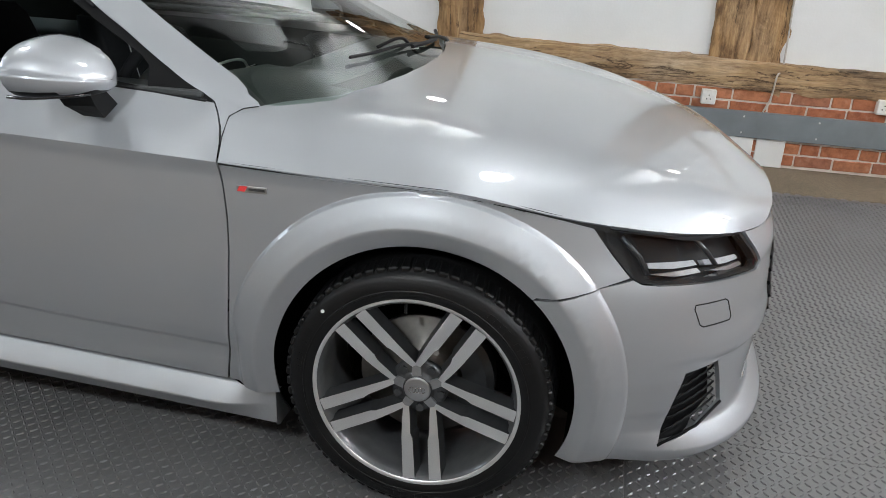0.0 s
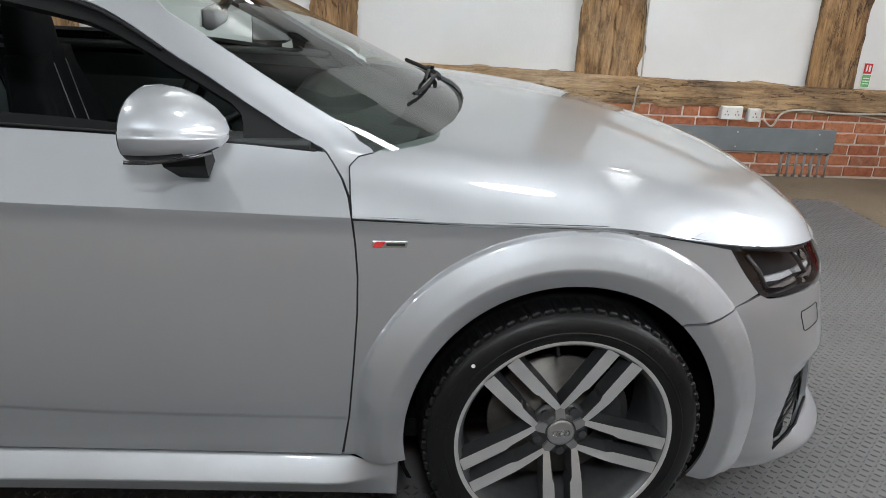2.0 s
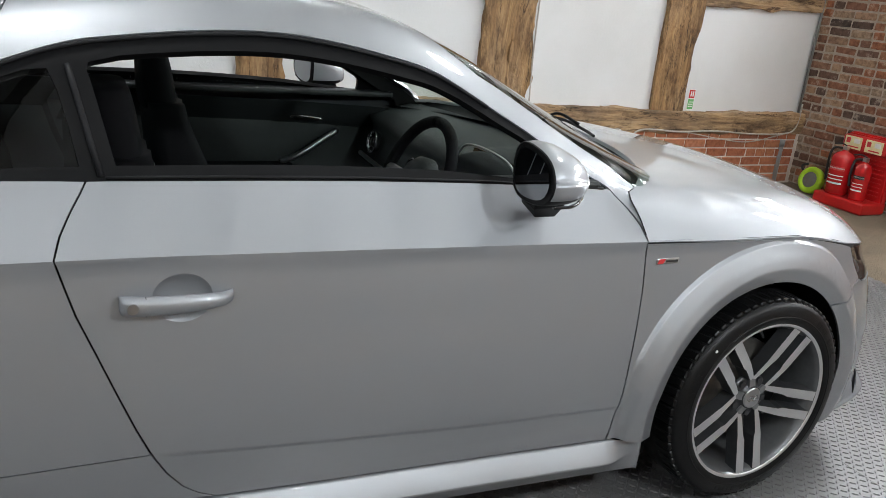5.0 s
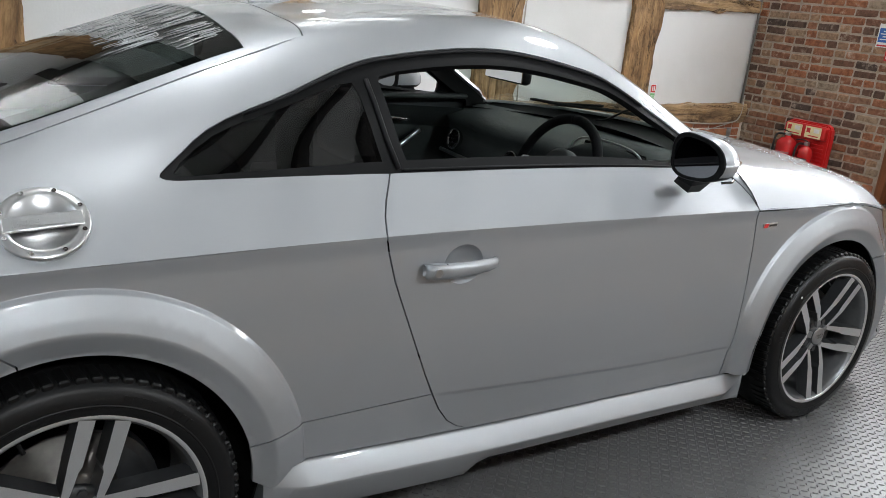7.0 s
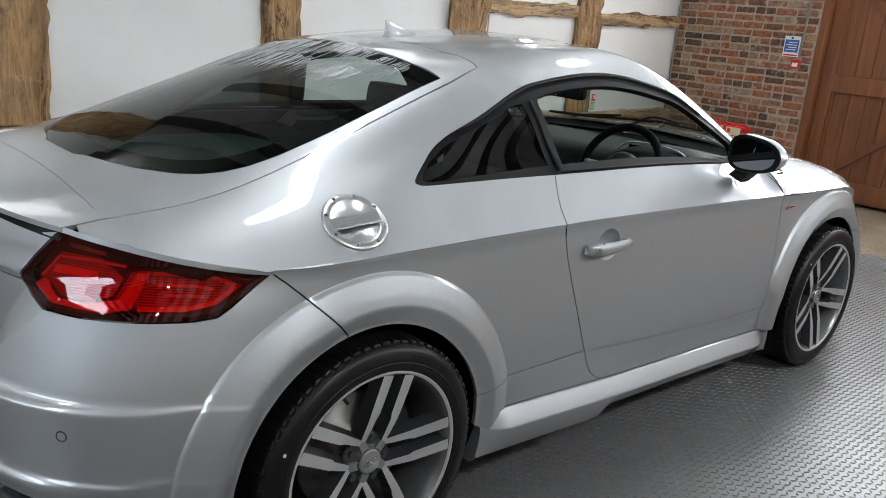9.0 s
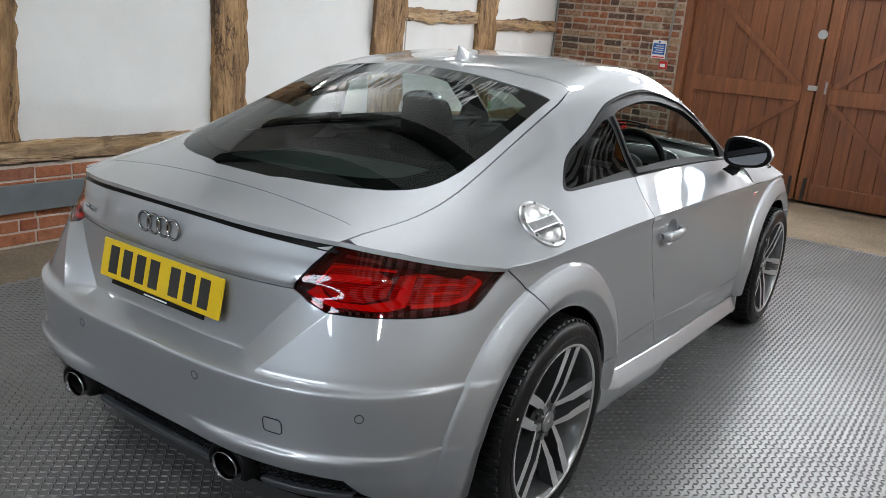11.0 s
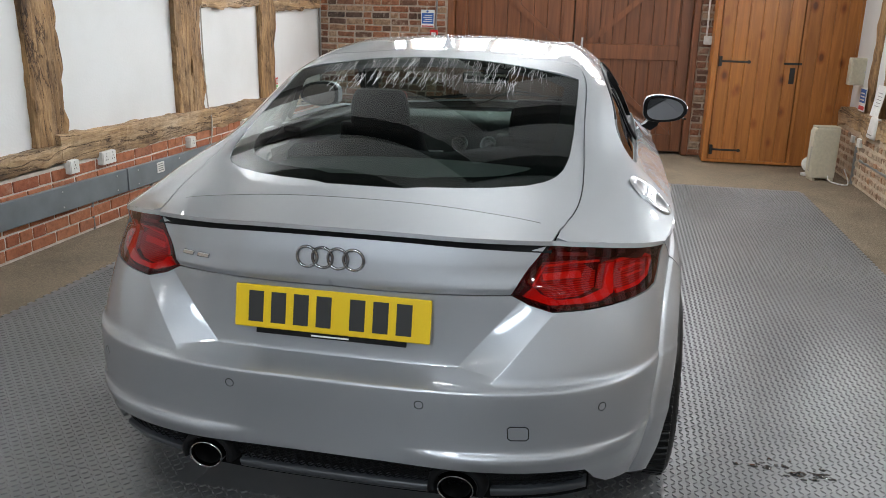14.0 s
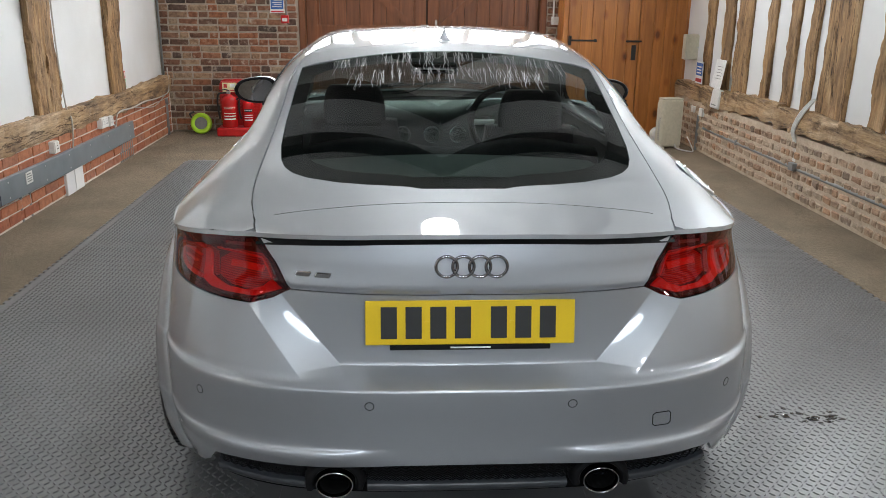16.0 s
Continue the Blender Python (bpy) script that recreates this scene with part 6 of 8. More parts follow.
# ---- tail lamps ----
def shrink(poly, d):
    c = np.array(poly).mean(0)
    out = []
    for p in poly:
        v = np.array(p) - c
        out.append(tuple(c + v * (1 - d / max(np.linalg.norm(v), 1e-6))))
    return out


def smooth_red():
    m, t, b = nodes("red_reflector")
    w = t.nodes.new("ShaderNodeTexWave")
    w.wave_type, w.bands_direction = "BANDS", "Z"
    t.links.new(coords(t, (1, 1, 1)), w.inputs["Vector"])
    w.inputs["Scale"].default_value = 60
    t.links.new(ramp(t, w.outputs["Fac"], [(0.2, (0.30, 0.012, 0.010)), (0.8, (0.62, 0.035, 0.028))]), b.inputs["Base Color"])
    b.inputs["Roughness"].default_value = 0.25
    return m


M_REFLECT = smooth_red()
M_LENS_TAIL = pane("tail_lens", (0.66, 0.055, 0.055), 1.2)
RED_IN = [(-0.845, 0.795), (-0.79, 0.858), (-0.69, 0.857), (-0.62, 0.826), (-0.64, 0.792), (-0.70, 0.777), (-0.78, 0.775)]
RED_OUT = [(-0.60, 0.838), (-0.55, 0.842), (-0.38, 0.830), (-0.345, 0.818), (-0.40, 0.784), (-0.47, 0.773), (-0.60, 0.776), (-0.635, 0.790)]
RED_BAND = [(-0.872, 0.777), (-0.84, 0.790), (-0.78, 0.772), (-0.70, 0.771), (-0.62, 0.786), (-0.58, 0.838), (-0.555, 0.839), (-0.59, 0.770), (-0.64, 0.758), (-0.70, 0.757), (-0.80, 0.760)]
M_REDGLOW = plain("bright_red_light_guide", (0.95, 0.055, 0.035), 0.25, coat=0.4)
M_CLEARLAMP = plain("clear_reversing_lamp", (0.20, 0.19, 0.19), 0.25, coat=0.5)


def guide_strip(line, w):
    """A closed outline of even width along an open line in (u, z)."""
    up, dn = [], []
    for i, (a, b) in enumerate(line):
        p, q = line[max(i - 1, 0)], line[min(i + 1, len(line) - 1)]
        dx, dz = q[0] - p[0], q[1] - p[1]
        n = math.hypot(dx, dz)
        up.append((a - dz / n * w, b + dx / n * w))
        dn.append((a + dz / n * w, b - dx / n * w))
    return up + dn[::-1]


for s in (-1, 1):
    lamp = panel("tail_lamp", [(LAMP_R, low, 0.018, [])], M_LENS_TAIL, car, s, 0.0, -0.002, "red tail lamp cluster with a smoked upper edge")
    panel("lamp_housing", [(LAMP_R, low, 0.02, [])], M_REDDARK, lamp, s, 0.0, -0.030)
    panel("lens_border", [(LAMP_R, low, 0.018, [shrink(LAMP_R, 0.017)])], M_GLOSSBLK, lamp, s, 0.004, -0.0035, "gloss black lens border")
    panel("reflector", [(RED_IN, low, 0.012, [])], M_REFLECT, lamp, s, 0.004, -0.024)
    panel("reflector", [(RED_OUT, low, 0.012, [])], M_REFLECT, lamp, s, 0.004, -0.024)
    panel("light_guide", [(RED_BAND, low, 0.012, [])], M_REDGLOW, lamp, s, 0.008, -0.012)
    for line, w in (([(-0.545, 0.838), (-0.47, 0.840), (-0.40, 0.832), (-0.362, 0.820)], 0.0035), ([(-0.362, 0.818), (-0.41, 0.786), (-0.47, 0.775), (-0.575, 0.772)], 0.005), ([(-0.535, 0.818), (-0.46, 0.820), (-0.41, 0.814)], 0.0025), ([(-0.52, 0.800), (-0.47, 0.802), (-0.43, 0.800)], 0.0025), ([(-0.80, 0.824), (-0.74, 0.826), (-0.68, 0.824)], 0.0075), ([(-0.835, 0.806), (-0.79, 0.848), (-0.70, 0.850), (-0.61, 0.846)], 0.0022)):
        panel("light_guide", [(guide_strip(line, w), low, 0.010, [])], M_REDGLOW, lamp, s, 0.006, -0.014)
    smoke = [(u, z - 0.011) for u, z in LAMP_TOP[2:-1]] + [(u, z - 0.034 - 0.010 * k / 9) for k, (u, z) in enumerate(LAMP_TOP[-2:2:-1])]
    panel("smoked_edge", [(smoke, low, 0.012, [])], M_GLOSSBLK, lamp, s, 0.006, -0.010)
    panel("reversing_lamp", [([(-0.755, 0.874), (-0.75, 0.883), (-0.655, 0.874), (-0.655, 0.866)], low, 0.012, [])], M_CLEARLAMP, lamp, s, 0.003, -0.007, "clear grey reversing lamp strip")
    for k in range(13):
        u = -0.375 - 0.011 * k
        z = LAMP_TOP[0][1] - 0.022
        panel("lens_rib", [([(u, z - 0.0035), (u - 0.004, z + 0.0035), (u - 0.007, z + 0.0035), (u - 0.003, z - 0.0035)], low, 0.010, [])], M_REDDEEP, lamp, s, 0.0, -0.0095)

# ---- headlamps ----
for s in (-1, 1):
    lamp = panel("headlamp", [(LAMP_F, low, 0.02, [])], M_LENS, car, s, 0.0, -0.003, "clear headlamp with dark bezel and silver light bars")
    panel("bezel", [(LAMP_F, low, 0.02, [])], M_DARKLAMP, lamp, s, 0.0, -0.045)
    rimp = shrink(LAMP_F, 0.014)
    panel("lens_border", [(LAMP_F, low, 0.02, [rimp])], M_SEAL, lamp, s, 0.02, -0.005)
    for q in ([(3.055, 0.660), (3.05, 0.671), (3.19, 0.667), (3.20, 0.656), (3.12, 0.655)], [(3.225, 0.653), (3.22, 0.664), (3.355, 0.652), (3.365, 0.640), (3.30, 0.643)]):
        panel("light_bar", [(q, low, 0.015, [])], M_GUIDE, lamp, s, 0.02, -0.030, "silver light bar")
        panel("reflector", [([(u, z - 0.013) for u, z in q][:1] + [(u, z - 0.017) for u, z in q][2:], low, 0.015, [])], M_ALU, lamp, s, 0.012, -0.024)
    for u0, z0 in ((2.975, 0.725), (3.17, 0.714), (3.335, 0.695)):
        pts = [low(u0, z0), low(u0 + 0.045, z0 - 0.045), low(u0 + 0.062, 0.640)]
        line_tube([p + Vector((-0.004, -0.022, 0)) for p in pts], 0.006, M_GUN if u0 < 3.3 else M_GLOSSBLK, lamp, "lamp_fin", s, 6)

# ---- nose and tail fittings ----
vent_poly = VENT
for s in (-1, 1):
    v = panel("bumper_vent", [(vent_poly, low, 0.015, [])], M_SATIN, car, s, 0.0, -0.035, "black honeycomb side vent")
    for k in range(7):
        z = 0.24 + k * 0.025
        line_tube([low(u, z + 0.3 * (u - 3.19)) + Vector((-0.008, -0.022, 0.003 * (i % 2))) for i, u in enumerate(lin(3.10 + 0.004 * k, 3.268 - 0.004 * k, 12))], 0.003, M_SEAL, v, "vent_bar", s, 5)
    line_tube([low(u, z) for u, z in VENT[2:5]], 0.004, M_SATIN, v, "vent_edge", s)
    wash = [(3.157, 0.569), (3.252, 0.566), (3.262, 0.560), (3.273, 0.520), (3.268, 0.512), (3.18, 0.514), (3.170, 0.520), (3.154, 0.560)]
    line_tube([low(u, z) for u, z in densify(wash, 0.006) + wash[:1]], 0.0017, M_GAP, car, "washer_cover", s, 5)
full_panel("grille", [(GRILLE, low, 0.03, [])], M_GLOSSBLK, car, 0.0, -0.03, "gloss black front grille")
for k in range(9):
    z = 0.29 + k * 0.036
    bm = tube([tuple(low(u, z)) for u in lin(3.56, NOSE, 8)] + [tuple(low(u, z) * Vector((1, 1, 1))) for u in []], 0.006, 5, smooth_steps=1)
    part("grille_bar", bm, M_SATIN, car)
    bm = tube([(p.x, -p.y, p.z) for p in [low(u, z) for u in lin(3.56, NOSE, 8)]], 0.006, 5, smooth_steps=1)
    part("grille_bar", bm, M_SATIN, car)


def disc_on(f, a, b, side, r, material, name, parent, label="", proud=0.0006):
    e = 0.003
    p = f(a, b)
    n = (f(a + e, b) - f(a - e, b)).cross(f(a, b + e) - f(a, b - e)).normalized()
    if n.dot(p - Vector((1.1, 0, 0.45))) < 0:
        n = -n
    p, n = Vector((p.x, side * p.y, p.z)), Vector((n.x, side * n.y, n.z))
    return p, n, Matrix.Translation(p) @ n.to_track_quat("Z", "Y").to_matrix().to_4x4()


for s in (-1, 1):
    for x, y, z in ((None, 0.25, 0.527), (None, 0.69, 0.512)):
        p, n, m = disc_on(low, u_of(z, y=y), z, s, 0, None, "", car)
        sn = part("parking_sensor", lathe([(0.0, 0.0006), (0.0098, 0.0006), (0.0100, -0.002)], m, 24), M_PAINT, car, "round painted parking sensor")
        part("sensor_gap", lathe([(0.0100, 0.0002), (0.0105, 0.0009), (0.0118, 0.0009), (0.0122, 0.0)], m, 24), M_GAP, sn)
tow = [(-0.938, 0.478), (-0.900, 0.477), (-0.893, 0.471), (-0.890, 0.444), (-0.896, 0.438), (-0.934, 0.439), (-0.941, 0.445), (-0.944, 0.472)]
line_tube([low(u, z) for u, z in densify(tow, 0.006) + tow[:1]], 0.0016, M_GAP, car, "towing_eye_cover", -1, 5)

# spoiler edge: an upright painted lip over a dark gap
face, rows = [[], [], []], [[], [], []]
for y in lin(-0.537, 0.537, 45):
    a = abs(y)
    lx = lip_x(min(a, 0.54))
    zl = cabin(lx, cabin.v_at(lx, y=min(a, 0.54))).z
    zf = zl - 0.029
    q = low(u_of(zf, y=max(min(a, 0.54), 0.001)), zf)
    face[0].append(Vector((lx - 0.0005, y, zl + 0.0004)))
    face[1].append(Vector((lx - 0.0015, y, zl - 0.0105)))
    face[2].append(Vector((lx + 0.012, y, zl - 0.0115)))
    rows[0].append(Vector((lx + 0.004, y, zl - 0.0106)))
    rows[1].append(Vector((lx + 0.008, y, zl - 0.014)))
    rows[2].append(Vector((q.x - 0.0014, y, zf)))
part("spoiler_lip", ribbon_mesh(face), M_PAINT, tailgate, "upright silver spoiler lip")
part("spoiler_gap", ribbon_mesh(rows), M_SATIN, tailgate, "black strip with the third brake light under the spoiler")
for s in (-1, 1):
    brow = [[], [], []]
    for u, z in LAMP_TOP:
        p, q = low(u, z), low(u, z - 0.0115)
        n = (low(u + 0.002, z) - low(u - 0.002, z)).cross(Vector((0, 0, 1))).normalized()
        n = n if n.dot(p - Vector((0.3, 0, p.z))) > 0 else -n
        for row, v in zip(brow, (p + n * 0.0008, q + n * 0.0012, q - n * 0.012)):
            row.append(Vector((v.x, s * v.y, v.z)))
    part("lamp_brow", ribbon_mesh(brow), M_PAINT, car, "narrow silver lip over the tail lamp")

# thin dark tube drawn for the shade line of the spoiler's crease
jl = [cabin(-0.515, cabin.v_at(-0.515, y=max(abs(y), 0.001))) for y in lin(-0.50, 0.50, 40)]
part("spoiler_joint", tube([(p.x, math.copysign(p.y, y), p.z + 0.0002) for p, y in zip(jl, lin(-0.50, 0.50, 40))], 0.0007, 5, smooth_steps=1), M_GUN, tailgate)

# rear window border and heater lines
RG_IN = [(x, w) for x, w in [(0.405, 1.0), (0.405, 0.85), (0.405, 0.74)] + vrow(cabin, [(0.36, 0.482), (0.2, 0.486), (0.05, 0.488), (-0.08, 0.478), (-0.16, 0.455), (-0.215, 0.425), (-0.262, 0.37), (-0.305, 0.28), (-0.335, 0.17)]) + [(-0.35, 0.92), (-0.352, 1.0)]]
border = RG_V + RG_IN[::-1]
full_panel("window_border", [(border, pane_r, 0.02, [])], M_LINER, tailgate, 0.0, -0.008, "black printed glass border")


def drip_runs():
    """Thin runs of water on the upper part of the rear window."""
    rnd = random.Random(11)
    bm = bmesh.new()
    for row, (top, spread) in enumerate(((0.435, 0.42), (0.315, 0.34))):
        for c in range(11):
            yc = -spread + 2 * spread * (c + 0.5 + rnd.uniform(-0.2, 0.2)) / 11
            for _ in range(rnd.randint(7, 11)):
                x, yy, pts = top + rnd.uniform(-0.012, 0.012), yc + rnd.uniform(-0.026, 0.026), []
                for _ in range(rnd.randint(5, 10)):
                    pts.append((x, yy, pane_r(x, cabin.v_at(x, y=abs(yy)) / K).z - 0.0035))
                    x -= rnd.uniform(0.008, 0.018)
                    yy += rnd.uniform(-0.0045, 0.0045)
                tube(pts, 0.0008, 4, bm, smooth_steps=1)
    ob = part("water_film", bm, M_WATER, tailgate, "clear water runs", True)
    ob["kind"] = "stuff"


def water():
    m, t, b = nodes("water_drops")
    b.inputs["Base Color"].default_value = (0.90, 0.92, 0.93, 1)
    b.inputs["Roughness"].default_value = 0.12
    b.inputs["Transmission Weight"].default_value = 0.7
    b.inputs["IOR"].default_value = 1.33
    return m


M_WATER = water()
drip_runs()

# number plate with plain bars
plate_m = Matrix.Translation((-0.7185, 0, 0.713)) @ pose(0, 0, 0, 0, 10.5, 0)
bm = box((-0.004, -0.26, -0.0555), (0.002, 0.26, 0.0555), 0.002, 1)
bm.transform(plate_m)
plate = part("number_plate", bm, M_YELLOW, tailgate, "yellow rear number plate with plain black bars")
cy = 0.222
for k in range(7):
    w = 0.040
    bm = box((-0.0052, cy - w, -0.040), (-0.0038, cy, 0.040))
    bm.transform(plate_m)
    part("plate_bar", bm, M_INK, plate)
    cy -= w + (0.021 if k != 3 else 0.049)
bm = box((-0.003, -0.20, -0.069), (0.004, 0.20, -0.0563), 0.001, 1)
bm.transform(plate_m)
part("plate_holder", bm, M_SATIN, plate, "black plate holder strip")
bm = box((-0.0036, -0.05, -0.065), (-0.0028, 0.05, -0.061))
bm.transform(plate_m)
part("holder_print", bm, M_PAPER, plate)
for y in (-0.103, 0.1095):
    bm = cyl((-0.007, y, 0.0), (-0.003, y, 0.0), 0.0055, 14)
    bm.transform(plate_m)
    part("screw_cap", bm, M_YELLOW, plate)
plinth = box((0.0, -0.235, -0.05), (0.03, 0.235, 0.05))
plinth.transform(plate_m)
part("plate_backing", plinth, M_SATIN, plate)

# chrome rings and model bars on the tailgate
rm = Matrix.Translation((low(-ARC, 0.858).x - 0.004, 0, 0.858)) @ pose(0, 0, 0, 0, -90, 0)
for k in range(4):
    bm = bmesh.new()
    R, r, n1, n2 = 0.0262, 0.0044, 40, 8
    c = Vector((0, (k - 1.5) * 0.0405, 0))
    vs = [[bm.verts.new(Vector(((R + r * math.cos(b) * 0.9) * math.cos(a), (R + r * math.cos(b) * 0.9) * math.sin(a), r * math.sin(b))) + c) for b in [2 * math.pi * j / n2 for j in range(n2)]] for a in [2 * math.pi * i / n1 for i in range(n1)]]
    for i in range(n1):
        for j in range(n2):
            bm.faces.new((vs[i][j], vs[(i + 1) % n1][j], vs[(i + 1) % n1][(j + 1) % n2], vs[i][(j + 1) % n2]))
    bm.transform(rm)
    part("emblem_ring", bm, M_SMOKECHROME, tailgate, "plain chrome ring", True)
for k, y in enumerate((0.412, 0.362)):
    p = low(u_of(0.825, y=y), 0.825)
    ang = math.degrees(math.atan2(low(u_of(0.825, y=y + 0.02), 0.825).x - low(u_of(0.825, y=y - 0.02), 0.825).x, 0.04))
    m = Matrix.Translation((p.x - 0.002, y, 0.826)) @ pose(0, 0, 0, 0, 0, -ang)
    bm = box((-0.003, -0.019, -0.0065), (0.002, 0.021, 0.0075), 0.003, 2)
    for v in bm.verts:
        v.co.y -= 0.5 * v.co.z
    bm.transform(m)
    part("model_bar", bm, M_CHROME, tailgate, "plain chrome badge bar")

# roof fin
bm = bmesh.new()
fin_rows = []
for t_ in lin(0, 1, 12):
    x = 0.655 + 0.135 * t_
    hgt = 0.058 * (1 - t_) ** 1.3 * (1 if t_ > 0.04 else 0.9) + 0.004
    z0 = cabin(x, 5).z - 0.004
    wd = 0.020 * math.sin(math.pi * min(1, 0.25 + 0.72 * (1 - abs(2 * t_ - 0.9)))) + 0.004
    fin_rows.append([Vector((x - 0.012 * k * (1 - t_), sgn * wd * (1 - k) ** 1.6 * (1 if k else 1.5) + sgn * 0.0015, z0 + hgt * k)) for sgn, ks in ((-1, (0, 0.15, 0.4, 0.7, 1.0)), (1, (1.0, 0.7, 0.4, 0.15, 0))) for k in ks])
fin = ribbon_mesh(fin_rows)
fin.faces.new([v for v in list(fin.verts)[:10]])
bmesh.ops.recalc_face_normals(fin, faces=fin.faces)
part("roof_aerial", fin, M_PAINT, car, "silver shark-fin aerial", True)


# ---- fuel filler cap ----
p, n, m = disc_on(cab, -0.02, 0.122, -1, 0, None, "", car)
ex = Vector((1, 0, 0)) - n * n.x
ex.normalize()
ey = n.cross(ex)
fm = Matrix((ex, ey, n)).transposed().to_4x4()
fm.translation = p
cap = part("fuel_cap", lathe([(0.0815, -0.002), (0.0815, 0.003), (0.079, 0.0055), (0.066, 0.0065), (0.0600, 0.0055), (0.0585, 0.0015), (0.0, 0.0015)], fm, 56), M_ALU, car, "round aluminium fuel filler cap with bolts and a grip bar", True)
bm = box((-0.069, -0.017, 0.002), (0.069, 0.017, 0.0085), 0.003, 2)
bm.transform(fm)
part("grip_bar", bm, M_ALU, cap)
bm = box((-0.050, -0.010, 0.0084), (0.046, 0.010, 0.0094), 0.0006, 1)
bm.transform(fm)
part("bar_inlay", bm, M_ALU, cap)
for q in (-0.034, -0.014):
    bm = box((q - 0.008, -0.006, 0.0094), (q + 0.008, 0.005, 0.0104), 0.0008, 1)
    bm.transform(fm)
    part("inlay_bar", bm, M_ALU, cap)
for k in range(8):
    a = 2 * math.pi * (k + 0.5) / 8
    c = Vector((0.0725 * math.cos(a), 0.0725 * math.sin(a), 0))
    bm = lathe([(0.0048, 0.006), (0.0042, 0.0085), (0.0022, 0.0085), (0.0018, 0.0065), (0.0, 0.0065)], fm @ Matrix.Translation(c), 12)
    part("cap_bolt", bm, M_CHROME, cap)

# ---- door mirrors ----
# silver darkened to stand for the reflection of a dim west end
M_DIM = plain("dark_reflection_mirror", (0.30, 0.31, 0.33), 0.01, 1.0, var=0.0)
for s in (-1, 1):
    turn_c = Vector((1.68, s * 0.90, 1.0))
    mtilt = Matrix.Translation(turn_c) @ pose(0, 0, 0, 0, 0, s * 6) @ Matrix.Translation(-turn_c)
    rows = []
    for x, sc, cy_, cz_ in ((1.602, 0.97, 0.905, 1.018), (1.606, 1.0, 0.905, 1.018), (1.64, 1.02, 0.902, 1.019), (1.68, 0.97, 0.896, 1.017), (1.72, 0.83, 0.885, 1.012), (1.755, 0.62, 0.872, 1.006), (1.778, 0.40, 0.862, 1.001), (1.790, 0.16, 0.855, 0.999), (1.792, 0.02, 0.854, 0.999)):
        row = []
        for k in range(28):
            a = 2 * math.pi * k / 28
            c, q = math.cos(a), math.sin(a)
            nn = 2.7
            rr = (abs(c) ** nn + abs(q) ** nn) ** (-1 / nn)
            y, z = rr * c * 0.106, rr * q * 0.064
            z += -0.10 * y if q > 0 else 0.10 * y
            row.append(mtilt @ Vector((1.70 + (x - 1.70) * 0.82, s * (cy_ + y * sc), cz_ + z * sc)))
        rows.append(row + [row[0]])
    bm = ribbon_mesh(rows)
    bmesh.ops.remove_doubles(bm, verts=bm.verts, dist=1e-6)
    bmesh.ops.recalc_face_normals(bm, faces=bm.faces)
    for f in bm.faces:
        c = mtilt.inverted() @ f.calc_center_median()
        f.material_index = 1 if c.z < 0.979 or c.x < 1.624 else 0
    mir = part("door_mirror", bm, [M_PAINT, M_SATIN], DOORS[s], "silver door mirror with black base", True)
    bm = bmesh.new()
    vs = [bm.verts.new(v * Vector((1, 1, 1)) * 1.0 + Vector((0.002, 0, 0))) for v in rows[0][:-1]]
    bm.faces.new(vs)
    part("mirror_frame", bm, M_SATIN, mir)
    bm = bmesh.new()
    cen = mtilt @ Vector((1.6205, s * 0.905, 1.018))
    vs = [bm.verts.new(cen + (v - cen) * 0.84 + mtilt.to_3x3() @ Vector((-0.003, 0, 0))) for v in rows[0][:-1]]
    bm.faces.new(vs)
    part("mirror_glass", bm, M_DIM, mir, "mirror glass coloured dark for a dim reflection")
    bm = ribbon_mesh([[Vector((x, s * y, z)) for x, y, z in r + r[:1]] for r in (
        [(1.645, 0.885, 0.968), (1.735, 0.885, 0.968), (1.74, 0.84, 0.972), (1.65, 0.84, 0.972)],
        [(1.655, 0.868, 0.93), (1.735, 0.868, 0.935), (1.74, 0.81, 0.945), (1.655, 0.81, 0.94)],
        [(1.68, 0.838, 0.902), (1.735, 0.838, 0.902), (1.74, 0.79, 0.925), (1.67, 0.79, 0.925)])])
    bmesh.ops.holes_fill(bm, edges=bm.edges)
    bmesh.ops.recalc_face_normals(bm, faces=bm.faces)
    part("mirror_stalk", bm, M_SATIN, mir)
    line_tube([q_ for q_ in [(lambda w: Vector((w.x, s * w.y, w.z)))(mtilt @ Vector((1.70 + (x - 1.70) * 0.82, s * y, 0.9725))) for x, y in ((1.612, 1.003), (1.66, 1.0), (1.70, 0.975), (1.74, 0.935), (1.765, 0.90))]], 0.004, M_GLOSSBLK, mir, "indicator_strip", s)

# ---- tail: diffuser, exhausts ----
rows = [[low(u_of(z, y=max(abs(y), 0.001)), z) for y in lin(-0.67, 0.67, 60)] for z in (0.365, 0.33, 0.29, 0.25, 0.20)]
back = [[Vector((p.x + 0.045, math.copysign(abs(p.y), y), p.z)) for p, y in zip(r, lin(-0.67, 0.67, 60))] for r in rows]
diff = part("diffuser", ribbon_mesh(back), M_LINER, car, "black lower grille with satin grey blade and twin exhausts")
for k in range(8):
    z = 0.272 + k * 0.0105
    pts = []
    for i, y in enumerate(lin(-0.655, 0.655, 110)):
        p = low(u_of(z, y=max(abs(y), 0.001)), z)
        pts.append((p.x + 0.022, y, z + (0.0035 if i % 2 else -0.0035)))
    part("grille_bar", tube(pts, 0.0018, 4, smooth_steps=1), M_GLOSSBLK, diff)


